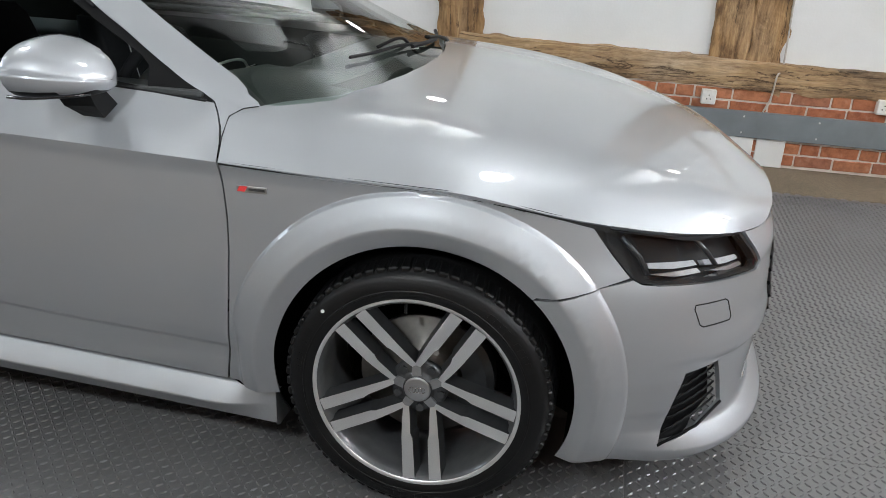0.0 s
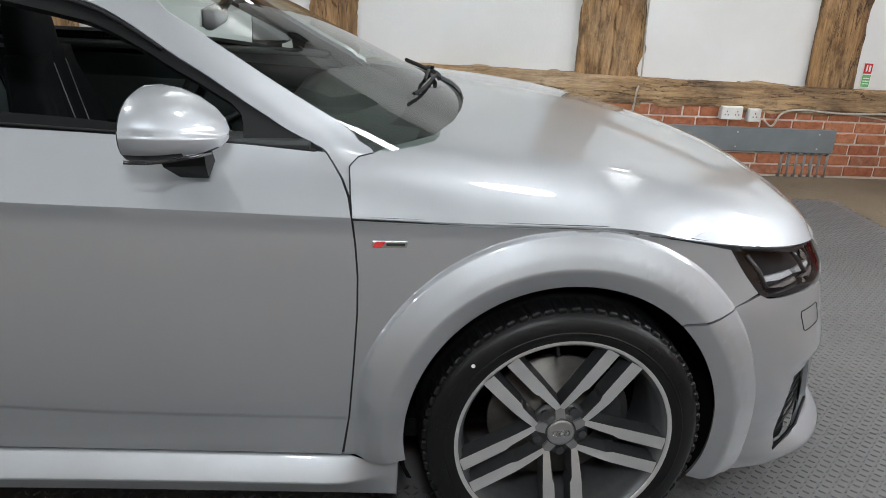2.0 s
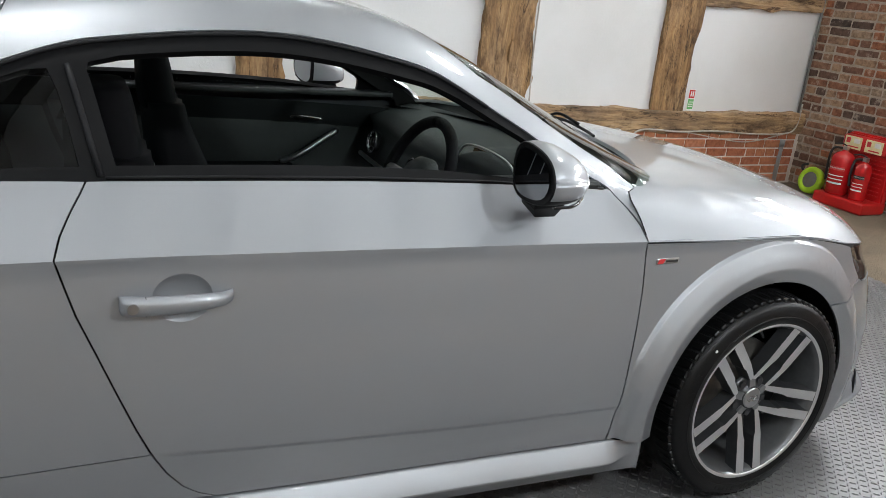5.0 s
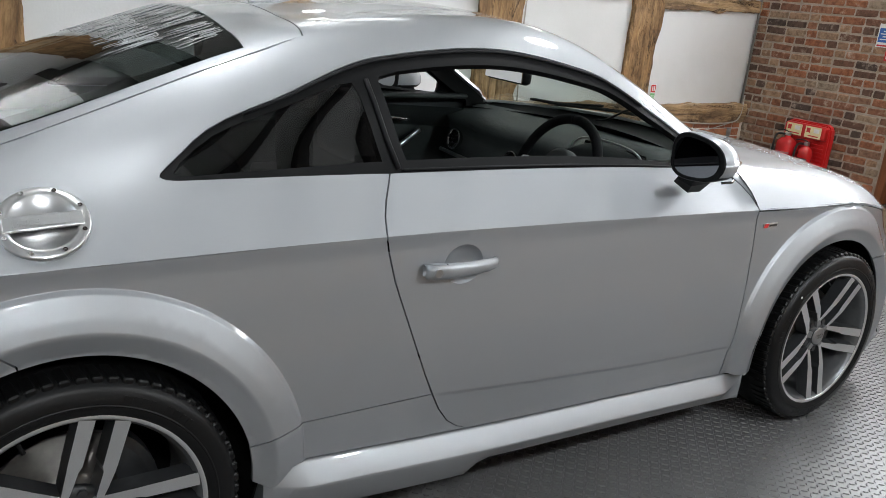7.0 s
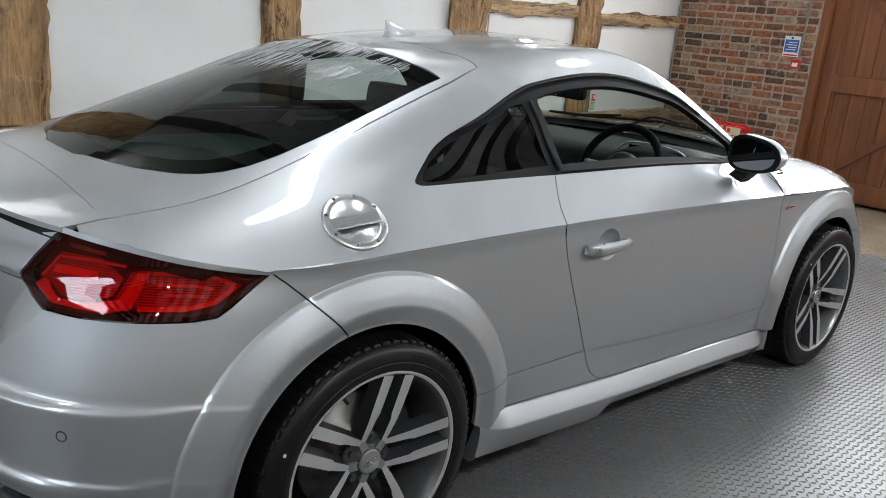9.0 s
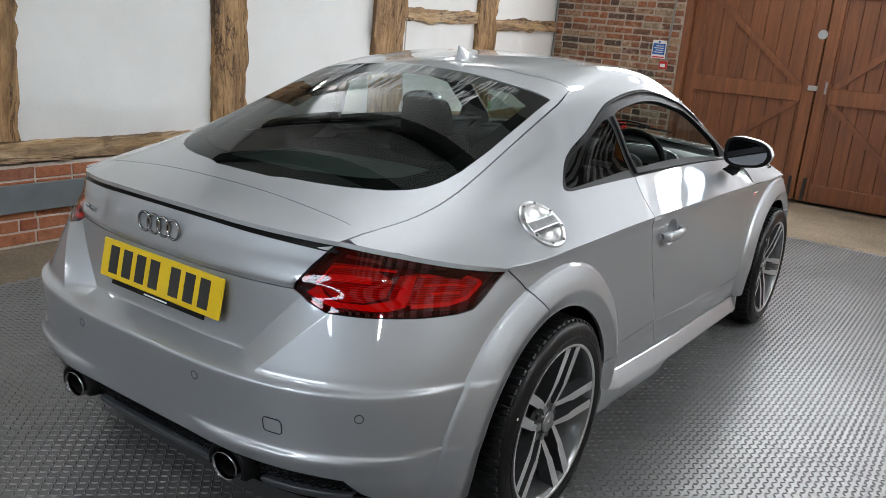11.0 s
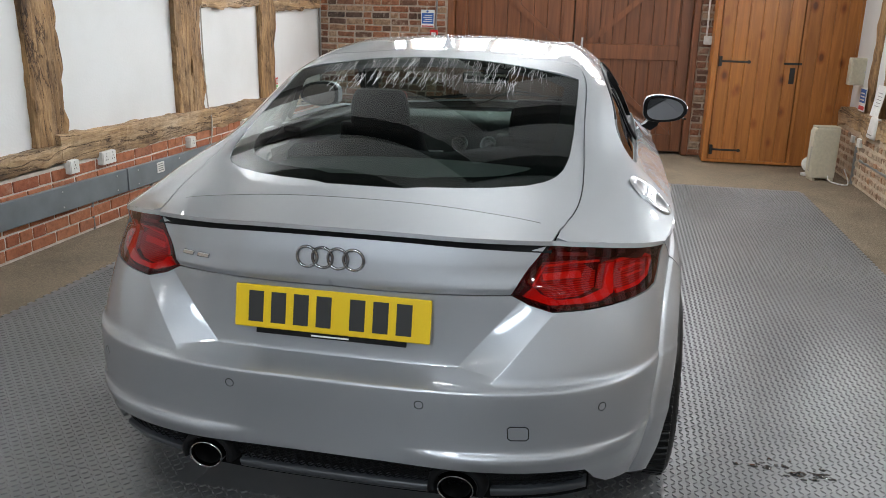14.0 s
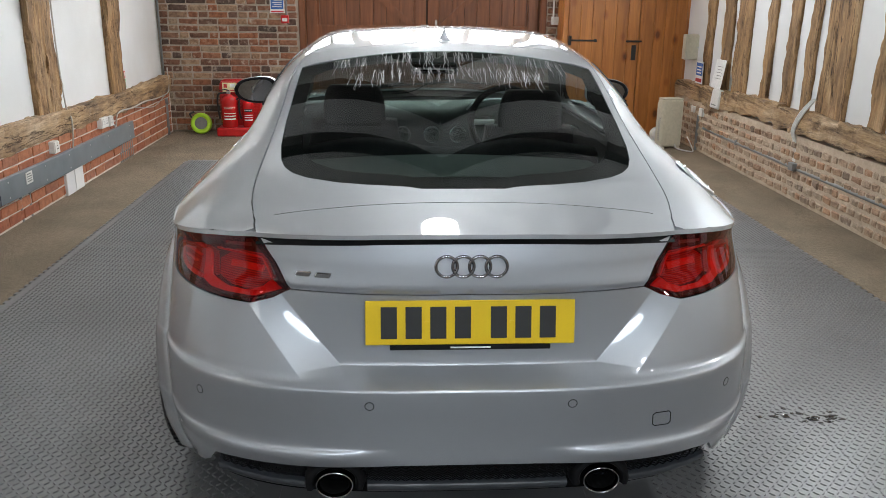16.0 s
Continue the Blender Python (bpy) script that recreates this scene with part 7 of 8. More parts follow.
def blade(y0, y1, name):
    rws = []
    for y in lin(y0, y1, 18):
        a = max(abs(y), 0.001)
        r = []
        for z, dx in ((0.270, 0.04), (0.269, 0.006), (0.264, -0.002), (0.247, -0.003), (0.238, 0.004), (0.230, 0.06)):
            zz_ = z + 0.012 * (a / 0.66) ** 2
            p = low(u_of(zz_, y=a), zz_)
            r.append(Vector((p.x + dx, y, zz_)))
        rws.append(r)
    b_ = ribbon_mesh(rws)
    bmesh.ops.recalc_face_normals(b_, faces=b_.faces)
    part(name, b_, M_BLADE, diff, "satin grey diffuser blade", True)


M_BLADE = plain("satin_grey_plastic", (0.042, 0.045, 0.05), 0.34)
blade(-0.665, -0.425, "diffuser_blade")
blade(-0.262, 0.262, "diffuser_blade")
blade(0.425, 0.665, "diffuser_blade")
for s in (-1, 1):
    c = Vector((-0.757, s * 0.343, 0.292))
    em = Matrix.Translation(c) @ pose(0, 0, 0, 0, -90, 0) @ Matrix.Diagonal((0.70, 0.88, 1, 1))
    pipe = part("exhaust_tip", lathe([(0.047, -0.10), (0.0485, 0.012), (0.0505, 0.0205), (0.0528, 0.021), (0.054, 0.016), (0.053, -0.06)], em, 40), M_SMOKECHROME, diff, "chrome oval exhaust tip", True)
    part("exhaust_bore", lathe([(0.0445, 0.008), (0.043, -0.08), (0.0, -0.085)], em, 32), M_LINER, pipe)
    rws = []
    for a in lin(radians(-18), radians(198), 24):
        rws.append([c + Vector((dx, math.cos(a) * r_, math.sin(a) * r_ * 0.84)) for r_, dx in ((0.050, 0.04), (0.055, -0.008), (0.062, -0.016), (0.074, -0.010), (0.080, 0.03))])
    b_ = ribbon_mesh(rws)
    part("exhaust_surround", b_, M_SATIN, diff, "black exhaust surround", True)

# ---- windscreen cowl and wipers ----
cowl_rows = []
for y in lin(-0.70, 0.70, 40):
    a = abs(y)
    xr = 2.335 - 0.27 * (a / 0.70) ** 2.2
    zr = bonnet_top(max(xr, 1.95), bonnet_top.v_at(max(xr, 1.95), y=a)).z
    cowl_rows.append([Vector((xr + 0.03, y, zr - 0.012)), Vector((xr - 0.01, y, zr - 0.03)), Vector((xr - 0.09, y, zr - 0.045)), Vector((xr - 0.16, y, zr - 0.03))])
part("scuttle", ribbon_mesh(cowl_rows), M_SATIN, car, "black scuttle panel under the windscreen", True)


def on_screen(x, y, up=0.012):
    p = cabin(x, cabin.v_at(x, y=abs(y)))
    return (p.x + up * 0.4, math.copysign(p.y, y), p.z + up)


wiper = part("wiper", tube([(2.30, 0.22, 0.925), (2.25, 0.10, 0.948), on_screen(2.225, -0.05, 0.02), on_screen(2.20, -0.22, 0.018)], 0.005, 6), M_SATIN, car, "black wiper arm", True)
part("wiper_blade", tube([on_screen(2.27, 0.10), on_screen(2.235, -0.10), on_screen(2.20, -0.26), on_screen(2.165, -0.36)], 0.005, 5), M_SEAL, wiper)
wiper = part("wiper", tube([(2.32, 0.62, 0.885), (2.28, 0.52, 0.92), on_screen(2.262, 0.40, 0.02), on_screen(2.255, 0.15, 0.02)], 0.006, 6), M_SATIN, car, "black wiper arm", True)
part("wiper_blade", tube([on_screen(2.20, 0.56), on_screen(2.25, 0.35), on_screen(2.27, 0.12), on_screen(2.26, -0.04)], 0.007, 5), M_SEAL, wiper)

# ---- car: cabin ----
lining_up = [(x, 0.0) for x in lin(-0.275, 0.660, 12)] + [(0.724, 0.198)] + [(x, WAIST) for x in lin(0.68, 0.27, 6)] + QWIN_TIP + [(x, 0.4) for x in lin(0.36, 1.60, 20)] + [(1.72, 0.397), (1.84, 0.385), (1.93, 0.345), (1.955, 0.28), (1.964, 0.199), (2.02, 0.0), (2.07, 0.0), (2.075, 0.45)]
lining_up += [(x, WSV(x)) for x in lin(2.02, 1.62, 8)] + [(1.56, 0.63), (1.475, 0.75), (1.44, 1.0), (0.44, 1.0), (0.44, 0.72)] + vrow(cabin, [(0.40, 0.50), (0.07, 0.51), (-0.16, 0.50)]) + [(-0.25, 0.62), (-0.27, 0.3)]
for s in (-1, 1):
    panel("cabin_lining", [(lining_up, cab, 0.04, [])], M_ROOFLINING, car, s, 0.0, -0.028, "dark headlining and pillar trim")
    card_low = [(x, 0.40) for x in lin(0.72, 2.0, 10)] + crease_line(2.0, 0.72, 10)
    card_up = [(x, 0.0) for x in lin(0.70, 2.0, 10)] + [(x, 0.20) for x in lin(1.96, 0.74, 10)]
    card = panel("door_card", [(card_low, low, 0.05, []), (card_up, cab, 0.04, [])], M_DASH, DOORS[s], s, 0.0, -0.085, "black door trim with silver grab handle")
    part("grab_handle", tube([(1.50, s * 0.735, 0.665), (1.56, s * 0.70, 0.70), (1.66, s * 0.70, 0.765), (1.72, s * 0.73, 0.79)], 0.012, 8), M_ALU, card, "satin silver grab handle", True)
    hnd = part("release_handle", tube([(1.53, s * 0.735, 0.845), (1.57, s * 0.715, 0.85), (1.65, s * 0.715, 0.84)], 0.007, 8), M_CHROME, card, "chrome release handle", True)
    part("arm_rest", box((0.95, min(s * 0.66, s * 0.78), 0.60), (1.55, max(s * 0.66, s * 0.78), 0.66), 0.02, 3), M_LEATHER, card)
    part("card_top", box((0.76, min(s * 0.665, s * 0.745), 0.94), (1.93, max(s * 0.665, s * 0.745), 0.962), 0.01, 2), M_DASH, card)


def seat(y):
    st = new("seat")
    st.parent = car
    st["label"] = "black leather sports seat with a fixed headrest"
    st.location = (-0.34 if y < 0 else -0.16, 0, -0.055)
    # backrest: loft of rounded sections up the back
    rws = []
    for t_ in lin(0, 1, 15):
        z = 0.42 + 0.60 * t_
        xf = 1.36 - 0.15 * t_ - 0.02 * math.sin(math.pi * t_)
        w = 0.235 - 0.05 * step01((t_ - 0.55) / 0.45)
        d = 0.15 - 0.045 * t_
        bol = 0.055 * (1 - 0.8 * step01((t_ - 0.6) / 0.4))
        row = []
        for k in range(24):
            q = k / 24 * 2 * math.pi
            c, sn = math.cos(q), math.sin(q)
            rr = (abs(c) ** 4 + abs(sn) ** 4) ** -0.25
            yy, xx = rr * c * w, rr * sn * d / 2
            front = xx > 0
            lift_ = bol * step01((abs(yy) / w - 0.45) / 0.4) if front else 0.0
            row.append(Vector((xf - d / 2 + xx + lift_ - (0.012 * math.cos(abs(yy) / w * 14) if front and abs(yy) < 0.5 * w else 0), y + yy, z)))
        rws.append(row + [row[0]])
    bm = ribbon_mesh(rws)
    bmesh.ops.remove_doubles(bm, verts=bm.verts, dist=1e-6)
    bmesh.ops.holes_fill(bm, edges=bm.edges)
    bmesh.ops.recalc_face_normals(bm, faces=bm.faces)
    back = part("backrest", bm, M_LEATHER, st, "", True)
    rws = []
    for t_ in lin(0, 1, 11):
        z = 1.00 + 0.19 * t_
        w = 0.135 - 0.035 * t_ ** 3
        d = 0.11 * (1 - 0.25 * t_ ** 2)
        row = [Vector((1.15 - 0.02 * t_ + d / 2 * (math.copysign(abs(math.sin(q)) ** 0.6, math.sin(q))), y + w * math.copysign(abs(math.cos(q)) ** 0.6, math.cos(q)), z - (0.02 * t_ ** 6))) for q in lin(0, 2 * math.pi, 25)]
        rws.append(row)
    bm = ribbon_mesh(rws)
    bmesh.ops.remove_doubles(bm, verts=bm.verts, dist=1e-6)
    bmesh.ops.holes_fill(bm, edges=bm.edges)
    bmesh.ops.recalc_face_normals(bm, faces=bm.faces)
    part("headrest", bm, M_LEATHER, st, "", True)
    part("cushion", box((1.28, y - 0.25, 0.28), (1.82, y + 0.25, 0.44), 0.05, 4), M_LEATHER, st, "", True)
    for q in (-0.055, 0.055):
        part("stitching", tube([(1.345, y + q, 0.55), (1.30, y + q, 0.72), (1.255, y + q, 0.88), (1.225, y + q, 0.99)], 0.0018, 4), M_SILVERPL, back)
    return st


seat(-0.37)
seat(0.37)

# dashboard: swept section across the car
rws = []
for y in lin(-0.70, 0.70, 40):
    hump = 0.055 * math.exp(-((y + 0.37) / 0.19) ** 4)
    lip_ = 1.80 + 0.05 * (1 - math.exp(-((y - 0.0) / 0.5) ** 2))
    rws.append([Vector((2.32, y, 0.86)), Vector((2.20, y, 0.905)), Vector((2.02, y, 0.915 + 0.4 * hump)), Vector((lip_ + 0.08, y, 0.895 + hump)), Vector((lip_ - (0.05 if hump > 0.02 else 0.0), y, 0.865 + hump)), Vector((lip_ + 0.02, y, 0.83 + 0.5 * hump)), Vector((lip_ + 0.03, y, 0.76)), Vector((lip_ + 0.0, y, 0.72)), Vector((lip_ + 0.06, y, 0.55)), Vector((2.1, y, 0.35))])
dash = part("dashboard", ribbon_mesh(rws), M_DASH, car, "dark grey dashboard with round chrome-ringed vents", True)
for y, z in ((0.60, 0.775), (0.16, 0.765), (0.0, 0.765), (-0.14, 0.765), (-0.64, 0.80)):
    m = Matrix.Translation((1.81 + 0.02 * (abs(y) > 0.3), y, z)) @ pose(0, 0, 0, 0, -80, 0)
    v = part("air_vent", lathe([(0.036, -0.02), (0.046, -0.004), (0.047, 0.006), (0.0445, 0.010), (0.041, 0.008), (0.039, 0.0)], m, 32), M_CHROME, dash, "round chrome-ringed air vent", True)
    part("vent_hub", lathe([(0.039, -0.004), (0.022, -0.004), (0.019, 0.006), (0.0, 0.007)], m, 24), M_GLOSSBLK, v, "", True)
    for k in range(5):
        a = 2 * math.pi * k / 5
        part("vent_vane", tube([m @ Vector((0.018 * math.cos(a), 0.018 * math.sin(a), 0)), m @ Vector((0.040 * math.cos(a), 0.040 * math.sin(a), 0))], 0.0025, 4, smooth_steps=1), M_GLOSSBLK, v)
part("trim_strip", tube([(1.80, 0.66, 0.72), (1.79, 0.4, 0.715), (1.79, 0.25, 0.715)], 0.009, 6), M_ALU, dash, "brushed silver trim strip", True)
part("instrument_screen", box((1.83, -0.52, 0.835), (1.845, -0.22, 0.935), 0.01, 2), M_GLOSSBLK, dash, "dark instrument screen")
part("screen_edge", tube([(1.815, -0.56, 0.84), (1.80, -0.555, 0.90), (1.80, -0.50, 0.945), (1.80, -0.37, 0.957), (1.80, -0.24, 0.945), (1.80, -0.185, 0.90)], 0.004, 6), M_ALU, dash, "", True)
part("centre_console", box((1.15, -0.10, 0.30), (1.95, 0.10, 0.58), 0.03, 3), M_DASH, car, "dark centre console", True)

# steering wheel
sw = new("steering_wheel")
sw.parent = car
sw["label"] = "black leather three-spoke steering wheel"
sm = Matrix.Translation((1.575, -0.37, 0.868)) @ pose(0, 0, 0, 0, -68, 0)
sw.matrix_world = sm
ring = []
for k in range(49):
    a = 2 * math.pi * k / 48
    r_ = 0.178 if math.cos(a) > -0.82 else 0.82 * 0.178 / abs(math.cos(a))
    ring.append((r_ * math.cos(a), r_ * math.sin(a), 0))
part("rim", tube(ring, 0.0165, 10, smooth_steps=1), M_LEATHER, sw, "", True)
part("airbag_hub", lathe([(0.078, -0.03), (0.075, 0.0), (0.06, 0.016), (0.0, 0.02)], Matrix.Identity(4), 28), M_DASH, sw, "", True)
for a in (90, 270, 180):
    c, q = math.cos(radians(a)), math.sin(radians(a))
    part("spoke", tube([(0.06 * c, 0.06 * q, 0), (0.165 * c, 0.165 * q, 0)], 0.016, 8, smooth_steps=1), M_ALU if a != 180 else M_DASH, sw)
for k in range(4):
    part("ring_emblem", lathe([(0.0085, 0.021), (0.0098, 0.0225), (0.0078, 0.0225), (0.0085, 0.021)], Matrix.Translation((0, (k - 1.5) * 0.0135, 0)), 18), M_CHROME, sw)
part("steering_column", cyl((0, 0, -0.22), (0, 0, -0.02), 0.04, 16), M_DASH, sw)

# rear bench, load cover, mirror, floor
rws = []
for y in lin(-0.56, 0.56, 30):
    wv = -0.018 * math.cos(abs(y) * 10.5)
    rws.append([Vector((0.60, y, 0.50)), Vector((0.55, y, 0.76)), Vector((0.48, y, 0.925 + wv)), Vector((0.43, y, 0.962 + wv)), Vector((0.37, y, 0.945 + wv)), Vector((0.32, y, 0.78))])
part("rear_bench", ribbon_mesh(rws), M_LEATHER, car, "small black leather rear bench", True)
rws = [[Vector((x, y, z - 0.02 * (abs(y) / 0.5) ** 2)) for y in lin(-0.52, 0.52, 14)] for x, z in ((0.40, 0.925), (0.30, 0.935), (0.1, 0.935), (-0.15, 0.93), (-0.34, 0.925), (-0.40, 0.89))]
part("load_cover", ribbon_mesh(rws), M_CLOTH, car, "grey load cover under the rear window", True)
part("cabin_floor", box((0.1, -0.72, 0.22), (2.3, 0.72, 0.27)), M_LINER, car)
part("bulkhead", box((2.25, -0.72, 0.27), (2.30, 0.72, 0.86)), M_LINER, car)
bm = box((1.605, -0.12, 1.105), (1.645, 0.12, 1.165), 0.018, 3)
mirr = part("interior_mirror", bm, M_SATIN, car, "black interior mirror", True)
part("mirror_stem", tube([(1.64, 0, 1.15), (1.665, 0, 1.19), (1.675, 0, 1.235)], 0.014, 8), M_SATIN, mirr)
part("mirror_glass", box((1.601, -0.108, 1.113), (1.606, 0.108, 1.157)), M_MIRROR, mirr)

# ---- fittings of the north wall ----
TY = NY - 0.047


def trunk_z(x):
    return 0.245 + 0.035 * ramp01((3.4 - x) / 2.4)


for k, (xa, xb) in enumerate(((-1.5, 2.54), (2.56, 5.27))):
    tr = thing("cable_trunking", "grey steel cable trunking along the brick wall", "trunking", "trunking lengths")
    bm = bmesh.new()
    rows = []
    for x in lin(xa, xb, 12):
        z = trunk_z(x)
        rows.append([Vector((x, y_, z + dz)) for y_, dz in ((TY, -0.08), (TY - 0.055, -0.08), (TY - 0.058, -0.077), (TY - 0.058, 0.077), (TY - 0.055, 0.08), (TY, 0.08))])
    bm = ribbon_mesh(rows)
    bm.verts.ensure_lookup_table()
    bm.faces.new([bm.verts[i] for i in range(6)])
    bm.faces.new([bm.verts[len(bm.verts) - 6 + i] for i in range(6)][::-1])
    bmesh.ops.recalc_face_normals(bm, faces=bm.faces)
    part("trunking_body", bm, M_TRUNK, tr)
    for x in [xa + 0.12, xb - 0.12] + lin(xa + 0.7, xb - 0.7, 4):
        for dz in (-0.05, 0.05):
            part("screw", cyl((x, TY - 0.058, trunk_z(x) + dz), (x, TY - 0.061, trunk_z(x) + dz), 0.006, 8), M_STEEL, tr)


def wall_socket(x, z, double, label):
    w, h, d = (0.15 if double else 0.088), 0.088, 0.068
    y = NY - 0.047
    ob = thing("wall_socket", label, "socket", "wall sockets")
    part("back_box", box((x - w / 2, y - d, z - h / 2), (x + w / 2, y, z + h / 2), 0.006, 2), M_PVC, ob)
    part("face_plate", box((x - w / 2 + 0.003, y - d - 0.006, z - h / 2 + 0.003), (x + w / 2 - 0.003, y - d - 0.0005, z + h / 2 - 0.003), 0.003, 2), M_PVC, ob)
    for cx in ((-0.036, 0.036) if double else (0.0,)):
        for dx, dz in ((0, 0.012), (-0.011, -0.010), (0.011, -0.010)):
            part("pin_hole", box((x + cx + dx - 0.003, y - d - 0.0075, z + dz - 0.004), (x + cx + dx + 0.003, y - d - 0.0058, z + dz + 0.004)), M_INK, ob)
        part("rocker_switch", box((x + cx - 0.006, y - d - 0.010, z + 0.026), (x + cx + 0.006, y - d - 0.0058, z + 0.037), 0.001, 1), M_PVC, ob)


wall_socket(1.97, 0.455, False, "white plastic single wall socket under the beam")
wall_socket(2.34, 0.455, True, "white plastic double wall socket with switches")
wall_socket(3.47, 0.395, False, "white plastic single wall socket above the trunking")
wall_socket(4.50, 0.42, True, "white plastic double wall socket with a plug lead")
wall_socket(4.66, 0.41, False, "white plastic phone socket beside the double socket")
plate_ = thing("trunking_label", "white printed label plate on the trunking", "label")
part("plate", box((2.93, TY - 0.064, 0.235), (3.03, TY - 0.0585, 0.315), 0.002, 1), M_PVC, plate_)
for k in range(4):
    part("print_bar", box((2.945, TY - 0.0655, 0.25 + k * 0.016), (3.015 - 0.01 * (k % 2), TY - 0.0638, 0.256 + k * 0.016)), M_CONDUIT, plate_)
for x in (2.17, 2.89, 3.03):
    c = thing("conduit", "grey upright conduit below the trunking", "conduit", "conduits")
    part("pipe", cyl((x, NY - 0.065, -0.01), (x, NY - 0.065, trunk_z(x) - 0.079), 0.0125, 12), M_CONDUIT, c, smooth=True)
    part("coupler", cyl((x, NY - 0.065, trunk_z(x) - 0.10), (x, NY - 0.065, trunk_z(x) - 0.079), 0.017, 12), M_CONDUIT, c)
for k in range(7):
    x = 4.93 + k * 0.055
    c = thing("conduit", "grey upright conduit in the bundle at the trunking end", "conduit", "conduit bundle")
    part("pipe", cyl((x, NY - 0.067, -0.01), (x, NY - 0.067, 0.166), 0.015, 12), M_CONDUIT, c, smooth=True)
bd = to_object("white_board", box((3.62, NY - 0.095, -0.01), (3.78, NY - 0.036, 0.165), 0.004, 1), M_PLASTER)
tagged(bd, "white painted board set into the brickwork", "board")
bd = to_object("white_board", box((3.80, NY - 0.090, -0.01), (3.97, NY - 0.036, 0.165), 0.004, 1), M_PLASTER)
tagged(bd, "white painted board set into the brickwork beside its pair", "board")
for pts, r, lab in (([(4.73, NY - 0.10, 0.385), (4.80, NY - 0.10, 0.34), (4.86, NY - 0.10, 0.43), (5.0, NY - 0.10, 0.455), (5.3, NY - 0.10, 0.44), (5.7, NY - 0.10, 0.45), (6.1, NY - 0.10, 0.432), (6.5, NY - 0.10, 0.44), (6.63, NY - 0.09, 0.50), (6.66, NY - 0.08, 0.70)], 0.009, "loose white cable along the beam"),
                    ([(5.0, NY - 0.085, 0.44), (5.4, NY - 0.085, 0.43), (5.75, NY - 0.085, 0.385), (6.1, NY - 0.085, 0.36), (6.5, NY - 0.085, 0.43)], 0.006, "sagging pale cable below the beam"),
                    ([(3.86, NY - 0.045, 1.6), (3.86, NY - 0.045, 1.0), (3.87, NY - 0.06, 0.62), (3.84, NY - 0.10, 0.55), (3.83, NY - 0.10, 0.42), (3.80, NY - 0.10, 0.33)], 0.008, "white cable down the post to the trunking")):
    cb = thing("cable", lab, "cable", "loose cables")
    part("lead", tube(pts, r * 0.75, 8), M_CABLE, cb, smooth=True)
sk = thing("fire_notice", "small red and green fire notice on the plaster", "sign")
part("card", box((5.415, NY - 0.006, 0.605), (5.485, NY - 0.001, 0.775), 0.001, 1), M_PAPER, sk)
part("red_field", box((5.421, NY - 0.0075, 0.70), (5.479, NY - 0.0055, 0.768)), M_REDPRINT, sk)
part("green_field", box((5.421, NY - 0.0075, 0.612), (5.479, NY - 0.0055, 0.692)), M_GREENP, sk)
for k in range(3):
    part("print_bar", box((5.428, NY - 0.009, 0.63 + k * 0.018), (5.472, NY - 0.007, 0.636 + k * 0.018)), M_PAPER, sk)
part("print_bar", box((5.435, NY - 0.009, 0.715), (5.445, NY - 0.007, 0.755)), M_PAPER, sk)
part("print_bar", box((5.455, NY - 0.009, 0.715), (5.468, NY - 0.007, 0.755)), M_PAPER, sk)
c = thing("conduit", "dark upright conduit in the room corner", "conduit")
part("pipe", cyl((EX - 0.03, NY - 0.03, 0.5), (EX - 0.03, NY - 0.03, EAVE), 0.012, 10), M_CONDUIT, c, smooth=True)
c = thing("conduit", "short grey waste pipe in the room corner", "conduit")
part("pipe", cyl((6.52, NY - 0.07, -0.01), (6.52, NY - 0.07, 0.36), 0.025, 14), M_CONDUIT, c, smooth=True)
part("coupler", cyl((6.52, NY - 0.07, 0.32), (6.52, NY - 0.07, 0.38), 0.031, 14), M_CONDUIT, c, smooth=True)

# ---- fittings of the east wall ----
sg = thing("notice_sign", "blue and white safety notice on the brick wall", "sign")
part("panel", box((EX - 0.018, 1.42, 1.285), (EX - 0.012, 1.575, 1.475), 0.001, 1), M_PAPER, sg)
part("blue_field", box((EX - 0.0195, 1.43, 1.325), (EX - 0.0175, 1.565, 1.440)), M_BLUE, sg)
part("red_field", box((EX - 0.0195, 1.43, 1.292), (EX - 0.0175, 1.565, 1.305)), M_REDPRINT, sg)
for k in range(4):
    part("print_bar", box((EX - 0.021, 1.445, 1.345 + k * 0.022), (EX - 0.0192, 1.55 - 0.02 * (k % 2), 1.353 + k * 0.022)), M_PAPER, sg)
part("emblem", cyl((EX - 0.021, 1.50, 1.457), (EX - 0.0178, 1.50, 1.457), 0.012, 16), M_BLUE, sg)
cp = thing("call_point", "small red and white fire call point", "call point")
part("housing", box((EX - 0.05, 1.375, 1.18), (EX - 0.011, 1.46, 1.262), 0.006, 2), M_RED, cp)
part("glass", box((EX - 0.053, 1.39, 1.197), (EX - 0.049, 1.445, 1.232), 0.001, 1), M_PAPER, cp)
part("conduit", cyl((EX - 0.03, 1.40, 1.262), (EX - 0.03, 1.36, EAVE), 0.010, 10), M_CONDUIT, cp)
sb = thing("switch_box", "white light switch box on the brick pier", "switch")
part("housing", box((EX - 0.05, -1.588, 1.185), (EX - 0.009, -1.50, 1.272), 0.006, 2), M_PVC, sb)
part("rocker_switch", box((EX - 0.056, -1.552, 1.213), (EX - 0.0495, -1.535, 1.243), 0.001, 1), M_PVC, sb)
part("conduit", cyl((EX - 0.03, -1.525, 1.27), (EX - 0.03, -1.525, EAVE), 0.010, 10), M_PVC, sb)


